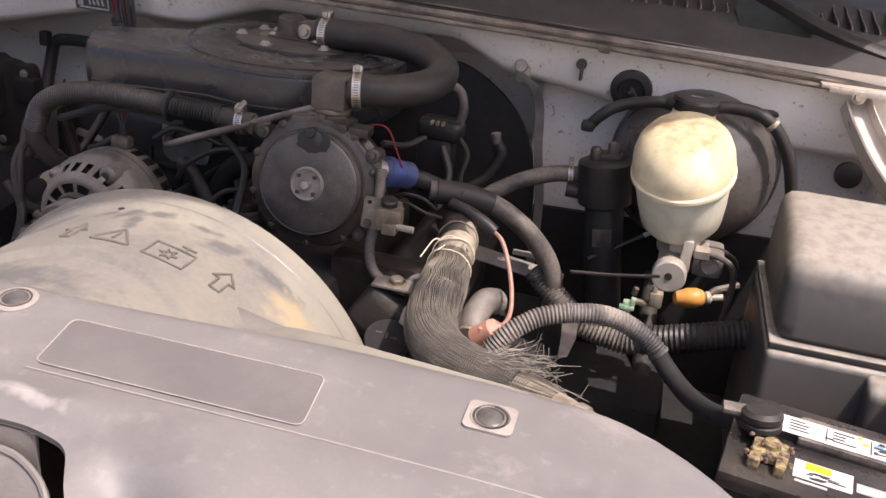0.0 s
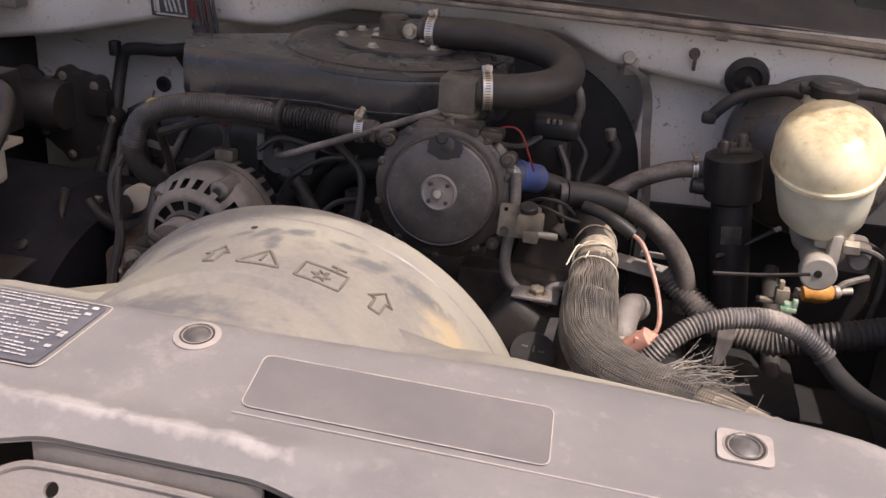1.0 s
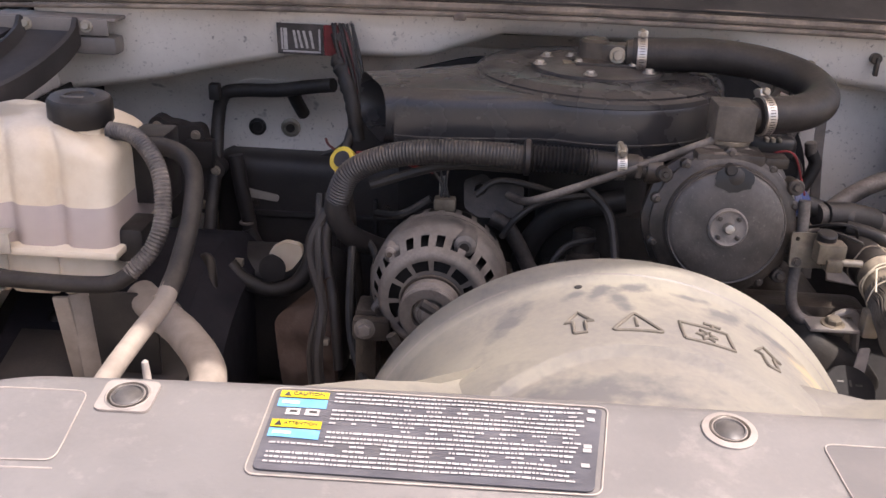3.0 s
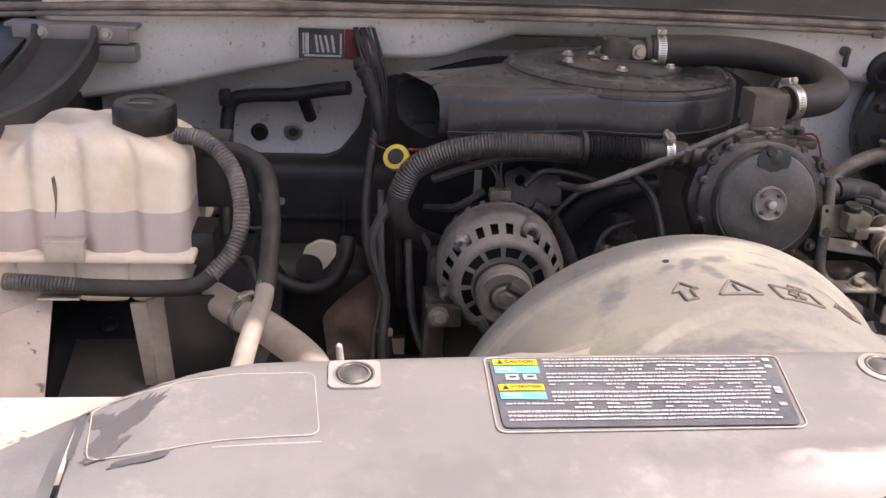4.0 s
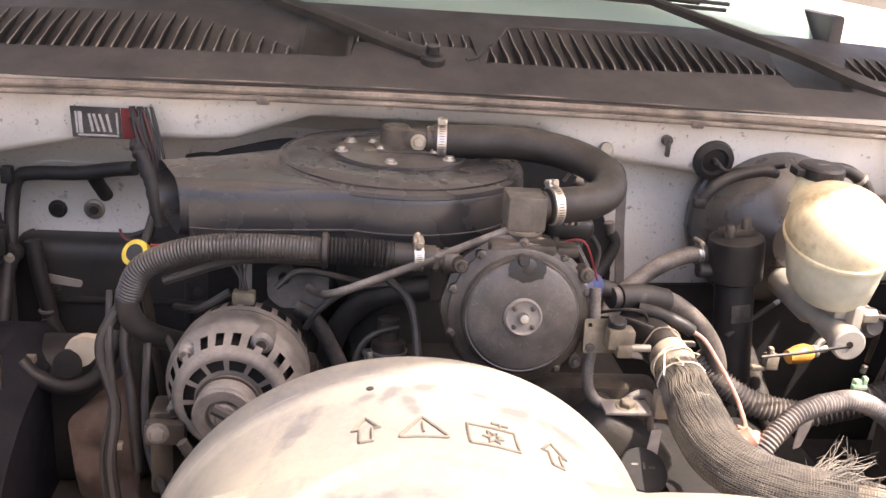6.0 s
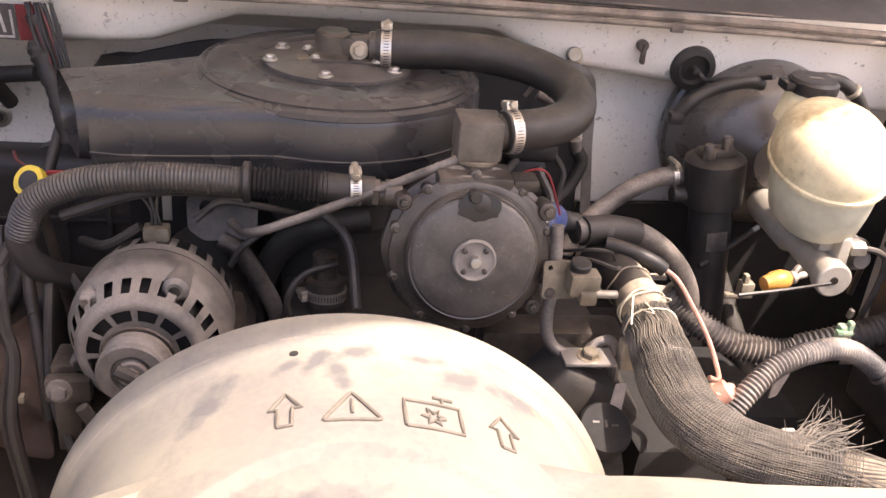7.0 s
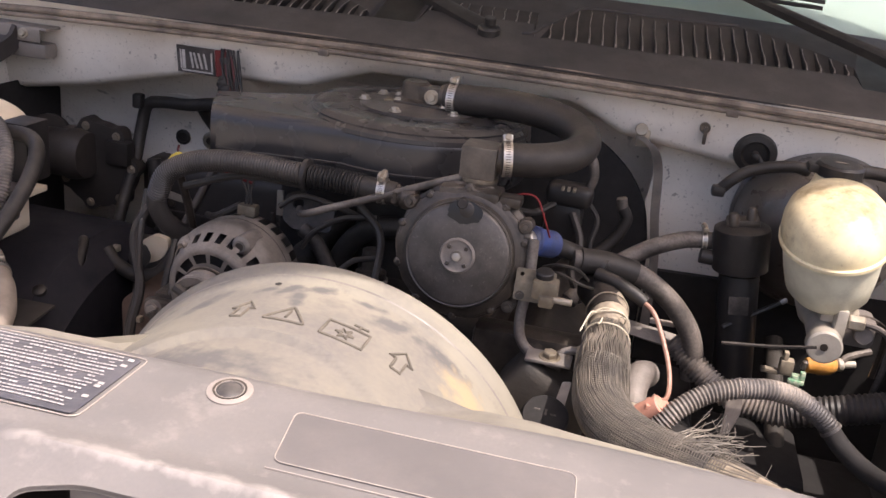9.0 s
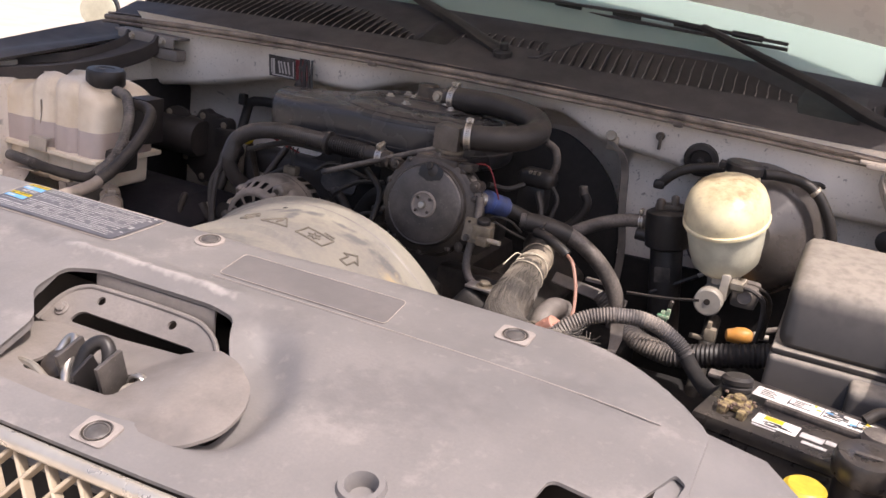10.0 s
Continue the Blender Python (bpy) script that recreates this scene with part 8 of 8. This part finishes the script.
    part("lower_bowl", lathe([(0.030, 0.004), (0.052, 0.008), (0.062, 0.020), (0.0675, 0.05), (0.0725, 0.094)], f, 44), CREAM_LOW, r, "pale translucent lower bowl")
    part("seam", lathe([(0.0725, 0.094), (0.0785, 0.096), (0.0785, 0.101), (0.075, 0.103)], f, 44), CREAM, r)
    part("dome", lathe([(0.0755, 0.102), (0.0765, 0.113), (0.0745, 0.130), (0.068, 0.147), (0.057, 0.159), (0.040, 0.167), (0.02, 0.170), (0.004, 0.1705)], f, 56), CREAM, r, "yellowed dome with brown stains")
    c2 = aim((0.056, 1.450, 1.131), (0.02, -0.06, 1), (1, 0, 0)) @ Matrix.Diagonal((0.9, 0.9, 1.0, 1.0))
    part("neck", lathe([(0.044, -0.034), (0.040, -0.014), (0.036, 0.003), (0.032, 0.010)], c2, 36), CREAM, r)
    cap = part("cap", lathe([(0.036, 0.008), (0.038, 0.010), (0.038, 0.024), (0.034, 0.028), (0.012, 0.029)], c2, 36, 12, 0.02), BLACK_PLASTIC, r, "ribbed black reservoir cap")
    part("cap_mark", rbox((0.02, 0.008, 0.0006), (0, -0.004, 0.0295), 0, c2), HOSE_GREY, cap)
    part("cap_tail", rbox((0.02, 0.03, 0.012), (-0.04, 0.0, 0.016), 0.003, c2), BLACK_PLASTIC, cap)
    c = thing("vapour_canister", "black cylindrical canister with pipe fittings on top", "canister", (-0.06, 1.47, 0.8))
    ax = Vector((-0.14, -0.02, 1))
    f = aim((-0.022, 1.452, 0.762), ax, (1, 0, 0))
    part("lower_body", lathe([(0.027, 0), (0.031, 0.004), (0.031, 0.205), (0.029, 0.21)], f, 32), BLACK_PLASTIC, c)
    part("upper_body", lathe([(0.031, 0.205), (0.0425, 0.212), (0.0435, 0.27), (0.042, 0.278), (0.03, 0.284)], f, 32), BLACK_PLASTIC, c)
    part("fitting", join(lathe([(0.009, 0.28), (0.009, 0.300), (0.006, 0.304)], f @ Matrix.Translation((-0.014, -0.01, 0)), 14), lathe([(0.008, 0.28), (0.008, 0.308), (0.005, 0.312)], f @ Matrix.Translation((0.012, -0.006, 0)), 14), rbox((0.05, 0.03, 0.014), (0, 0, 0.287), 0.004, f)), DARK_CAST, c)
    part("side_port", cyl(f @ Vector((-0.04, 0, 0.226)), (-1, -0.05, 0.05), 0.012, 0.022), BLACK_PLASTIC, c)
    part("sticker", rbox((0.03, 0.001, 0.03), (0.0, -0.0312, 0.16), 0, f), HOSE_GREY, c)
    k = thing("relay_box", "small black relay box with leads on the firewall", "relay", (0.27, 1.60, 1.07))
    part("box", rbox((0.062, 0.04, 0.052), (0.229, 1.66, 1.097), 0.006), BLACK_PLASTIC, k)
    part("lead", tube([(0.21, 1.645, 1.10), (0.19, 1.62, 1.115), (0.16, 1.60, 1.118)], 0.006, 8), RUBBER, k)
    gl = thing("grommet_lead", "thin black cable from the firewall grommet to the reservoir cap", "cable", (0.0, 1.55, 1.12))
    part("cable", tube([(-0.045, 1.612, 1.118), (-0.03, 1.60, 1.105), (-0.005, 1.58, 1.115), (0.013, 1.57, 1.118), (0.035, 1.52, 1.138)], 0.004, 8), RUBBER, gl)


def make_air_box():
    b = thing("air_box", "dusty black plastic air filter box with a domed lid", "air box", (0.4, 1.3, 0.75))

    def prism(profile, x0, x1, bevel):
        bm = bmesh.new()
        va = [bm.verts.new((x0, y, z)) for y, z in profile]
        vb = [bm.verts.new((x1, y, z)) for y, z in profile]
        bm.faces.new(va)
        bm.faces.new(vb[::-1])
        for k in range(len(profile)):
            bm.faces.new((va[k], va[k - 1], vb[k - 1], vb[k]))
        bmesh.ops.recalc_face_normals(bm, faces=bm.faces)
        bmesh.ops.bevel(bm, geom=bm.edges[:], offset=bevel, segments=3, affect="EDGES", profile=0.6)
        return bm
    part("lid", prism([(1.108, 0.945), (1.142, 1.038), (1.22, 1.066), (1.345, 1.080), (1.37, 0.945)], 0.192, 0.70, 0.026), AIRBOX, b, "dusty rounded box lid")
    part("lid_flange", prism([(1.104, 0.938), (1.104, 0.948), (1.380, 0.948), (1.380, 0.938)], 0.188, 0.70, 0.003), AIRBOX, b)
    part("case", prism([(1.099, 0.938), (1.040, 0.70), (1.36, 0.70), (1.37, 0.938)], 0.186, 0.69, 0.010), AIRBOX, b)
    part("front_block", prism([(1.066, 0.925), (1.0, 0.72), (1.15, 0.72), (1.15, 0.934), (1.09, 0.934)], 0.305, 0.70, 0.012), AIRBOX, b)
    for x, y, w in ((0.235, 1.28, 0.018), (0.27, 1.28, 0.018)):
        part("moulded_mark", rbox((w, 0.010, 0.002), (x, y, 1.0712), 0.0005), PANEL_PLASTIC, b)
    z = lambda x, y: 1.0645 + 0.112 * (y - 1.22)
    part("moulded_frame", ridge([(0.325, 1.25), (0.40, 1.25), (0.40, 1.315), (0.325, 1.315)], z, 0.0016), PANEL_PLASTIC, b)


CRUST = material("brown_corrosion", (0.12, 0.07, 0.06), 0.85, other=(0.20, 0.155, 0.10), scale=160, bump=0.8)


LABEL_WHITE = material("white_label_paper", (0.78, 0.74, 0.68), 0.45, other=(0.7, 0.67, 0.64), scale=80, bump=0.0)


def make_battery():
    b = thing("battery", "black car battery with white labels and corroded terminal", "battery", (0.27, 0.9, 0.70))
    f = Matrix.Translation((0.270, 0.870, 0.940)) @ Matrix.Rotation(radians(-10), 4, "Z")
    part("case", join(rbox((0.265, 0.165, 0.17), (0, 0, -0.105), 0.006, f), rbox((0.27, 0.17, 0.02), (0, 0, -0.01), 0.006, f)), BATTERY, b)
    strip = part("vent_strip", rbox((0.20, 0.05, 0.012), (0.03, 0.028, 0.004), 0.005, f), HOSE_GREY, b, "grey vent cover strip")
    part("strip_label", rbox((0.18, 0.034, 0.0006), (0.002, 0.024, 0.0106), 0, f), LABEL_WHITE, strip)
    rnd = random.Random(3)
    for k in range(4):
        for j in range(4):
            w = rnd.uniform(0.012, 0.026)
            part("print_bar", rbox((w, 0.0022, 0.0005), (-0.068 + k * 0.043 + w / 2 - 0.012, 0.034 - j * 0.006, 0.0112), 0, f), BLACK_INK, strip)
    for k in range(3):
        part("print_bar", rbox((0.0012, 0.028, 0.0005), (-0.043 + k * 0.043, 0.024, 0.0113), 0, f), BLACK_INK, strip)
    lab = part("side_label", rbox((0.055, 0.032, 0.0006), (-0.040, -0.038, 0.0006), 0, f), LABEL_WHITE, b, "white label with a yellow mark")
    part("yellow_mark", rbox((0.024, 0.012, 0.0006), (-0.045, -0.030, 0.0012), 0, f), YELLOW_INK, lab)
    for x, y, w, h in ((0.005, -0.04, 0.028, 0.016), (0.03, -0.036, 0.018, 0.012), (0.055, -0.04, 0.022, 0.010), (0.012, -0.06, 0.03, 0.008), (0.055, -0.06, 0.018, 0.01), (-0.05, -0.06, 0.03, 0.004), (0.085, -0.035, 0.025, 0.008)):
        part("print_bar", rbox((w, h, 0.0006), (x, y, 0.0006), 0, f), WHITE_INK, b)
    for k in range(26):
        w, h = rnd.uniform(0.003, 0.009), rnd.uniform(0.002, 0.006)
        part("print_mark", rbox((w, h, 0.0005), (rnd.uniform(-0.062, 0.10), rnd.uniform(0.012, 0.037), 0.0115), 0, f), (BLACK_INK, BLACK_INK, BLUE_INK, YELLOW_INK)[k % 4], strip)
    for k in range(8):
        part("print_mark", rbox((rnd.uniform(0.006, 0.022), 0.0018, 0.0005), (-0.040 + rnd.uniform(-0.014, 0.014), -0.040 - 0.0016 * k, 0.0013), 0, f), BLACK_INK, lab)
    t = part("terminal_post", lathe([(0.010, 0), (0.009, 0.018), (0.007, 0.02)], f @ Matrix.Translation((-0.092, -0.035, 0)), 16), CORROSION, b)
    rnd = random.Random(8)
    crust = [rbox((0.036, 0.032, 0.012), (-0.092, -0.035, 0.007), 0.005, f), rbox((0.012, 0.022, 0.016), (-0.105, -0.055, 0.004), 0.004, f), rbox((0.011, 0.02, 0.015), (-0.080, -0.057, 0.004), 0.004, f)]
    for k in range(34):
        s = rnd.uniform(0.0025, 0.006)
        crust.append(rbox((s, s, s * 0.8), (0, 0, 0), s * 0.3, f @ Matrix.Translation((-0.092 + rnd.uniform(-0.022, 0.022), -0.042 + rnd.uniform(-0.024, 0.02), 0.008 + rnd.uniform(-0.004, 0.009))) @ Matrix.Rotation(rnd.uniform(0, 3), 4, Vector((1, 0.5, 0.2)).normalized()), 1))
    tagged(part("corrosion_crust", join(*crust[3:]), CRUST, t), kind="stuff")
    part("corroded_clamp", join(*crust[:3]), CORROSION, t, "crusted brown and yellow terminal clamp")
    cl = thing("battery_cable_end", "black ribbed rubber boot of the battery cable", "cable boot", (0.17, 0.89, 0.95))
    part("boot", lathe([(0.018, 0), (0.021, 0.003), (0.021, 0.008), (0.0185, 0.010), (0.021, 0.012), (0.021, 0.018), (0.016, 0.022)], aim((0.165, 0.886, 0.950), (-0.1, 0.1, 1)), 28), RUBBER, cl)
    part("tab", rbox((0.03, 0.02, 0.006), (0.140, 0.895, 0.962), 0.002), HOSE_GREY, cl)
    c2 = thing("battery_cable", "black cable curving over the far end of the battery", "cable", (0.38, 0.88, 0.95))
    part("cable", tube([(0.325, 0.905, 0.952), (0.345, 0.915, 0.965), (0.385, 0.905, 0.968), (0.43, 0.88, 0.95)], 0.008, 10), RUBBER, c2)
    part("lug", lathe([(0.022, 0), (0.024, 0.004), (0.022, 0.012), (0.012, 0.016)], aim((0.345, 0.855, 0.948), (0, 0, 1)), 24), HOSE_GREY, c2)
    w = thing("washer_cap", "large black ribbed cap of the washer bottle", "cap", (0.325, 0.775, 0.90))
    part("cap", lathe([(0.034, 0.006), (0.037, 0.010), (0.037, 0.032), (0.034, 0.037), (0.015, 0.038), (0.012, 0.036)], aim((0.330, 0.785, 0.925), (0, -0.1, 1)), 40, 16, 0.015), BATTERY, w)
    part("bottle_neck", cyl((0.330, 0.79, 0.80), (0, 0, 1), 0.032, 0.13), BLACK_PLASTIC, w)
    part("print_bar", rbox((0.03, 0.008, 0.0008), (0.33, 0.775, 0.9638), 0), HOSE_GREY, w)
    y = thing("yellow_filler_cap", "yellow plastic filler cap beside the battery", "cap", (0.275, 0.73, 0.90))
    part("cap", lathe([(0.022, 0), (0.025, 0.004), (0.025, 0.014), (0.02, 0.018)], aim((0.272, 0.738, 0.905), (0, -0.1, 1)), 28), YELLOW, y)
    part("neck", cyl((0.272, 0.74, 0.80), (0, 0, 1), 0.022, 0.12), BLACK_PLASTIC, y)
    tr = thing("battery_tray", "black plastic battery tray", "tray", (0.28, 0.88, 0.6))
    part("tray", span(0.12, 0.46, 0.72, 1.0, 0.60, 0.765, 0.01), BLACK_PLASTIC, tr)


def make_mirror():
    m = thing("door_mirror", "dark door mirror seen past the fender", "mirror", (-1.76, 1.88, 1.05))
    part("shell", lathe([(0.035, 0), (0.052, 0.010), (0.056, 0.04), (0.04, 0.08)], aim((-1.83, 1.80, 1.16), (-0.6, 0.8, 0), (1, 0, 0)), 28), BLACK_PLASTIC, m)
    part("face", lathe([(0.03, -0.002), (0.048, -0.001), (0.05, 0.006), (0.03, 0.008)], aim((-1.832, 1.798, 1.16), (-0.6, 0.8, 0), (1, 0, 0)), 28), CREAM_LOW, m)
    part("foot", tube([(-1.66, 1.90, 1.09), (-1.74, 1.88, 1.10), (-1.84, 1.84, 1.13)], 0.015, 10), BLACK_PLASTIC, m)


BOOSTER = material("dusty_black_shell", (0.048, 0.042, 0.039), 0.3, other=(0.062, 0.054, 0.05), spec=0.7, dust=0.75, dust_colour=(0.18, 0.156, 0.136), settle=0.2, scale=12, mask=(0.32, 0.66), bump=0.05)
AIRBOX = material("dusty_black_box", (0.032, 0.029, 0.027), 0.42, other=(0.046, 0.041, 0.038), dust=1.0, settle=0.95, low=0.3, dust_colour=(0.315, 0.28, 0.236), scale=6, mask=(-0.5, -0.1), fine=60, bump=0.03)
make_braided_hose()
make_right_hoses()
make_brakes()
make_air_box()
make_battery()
make_mirror()
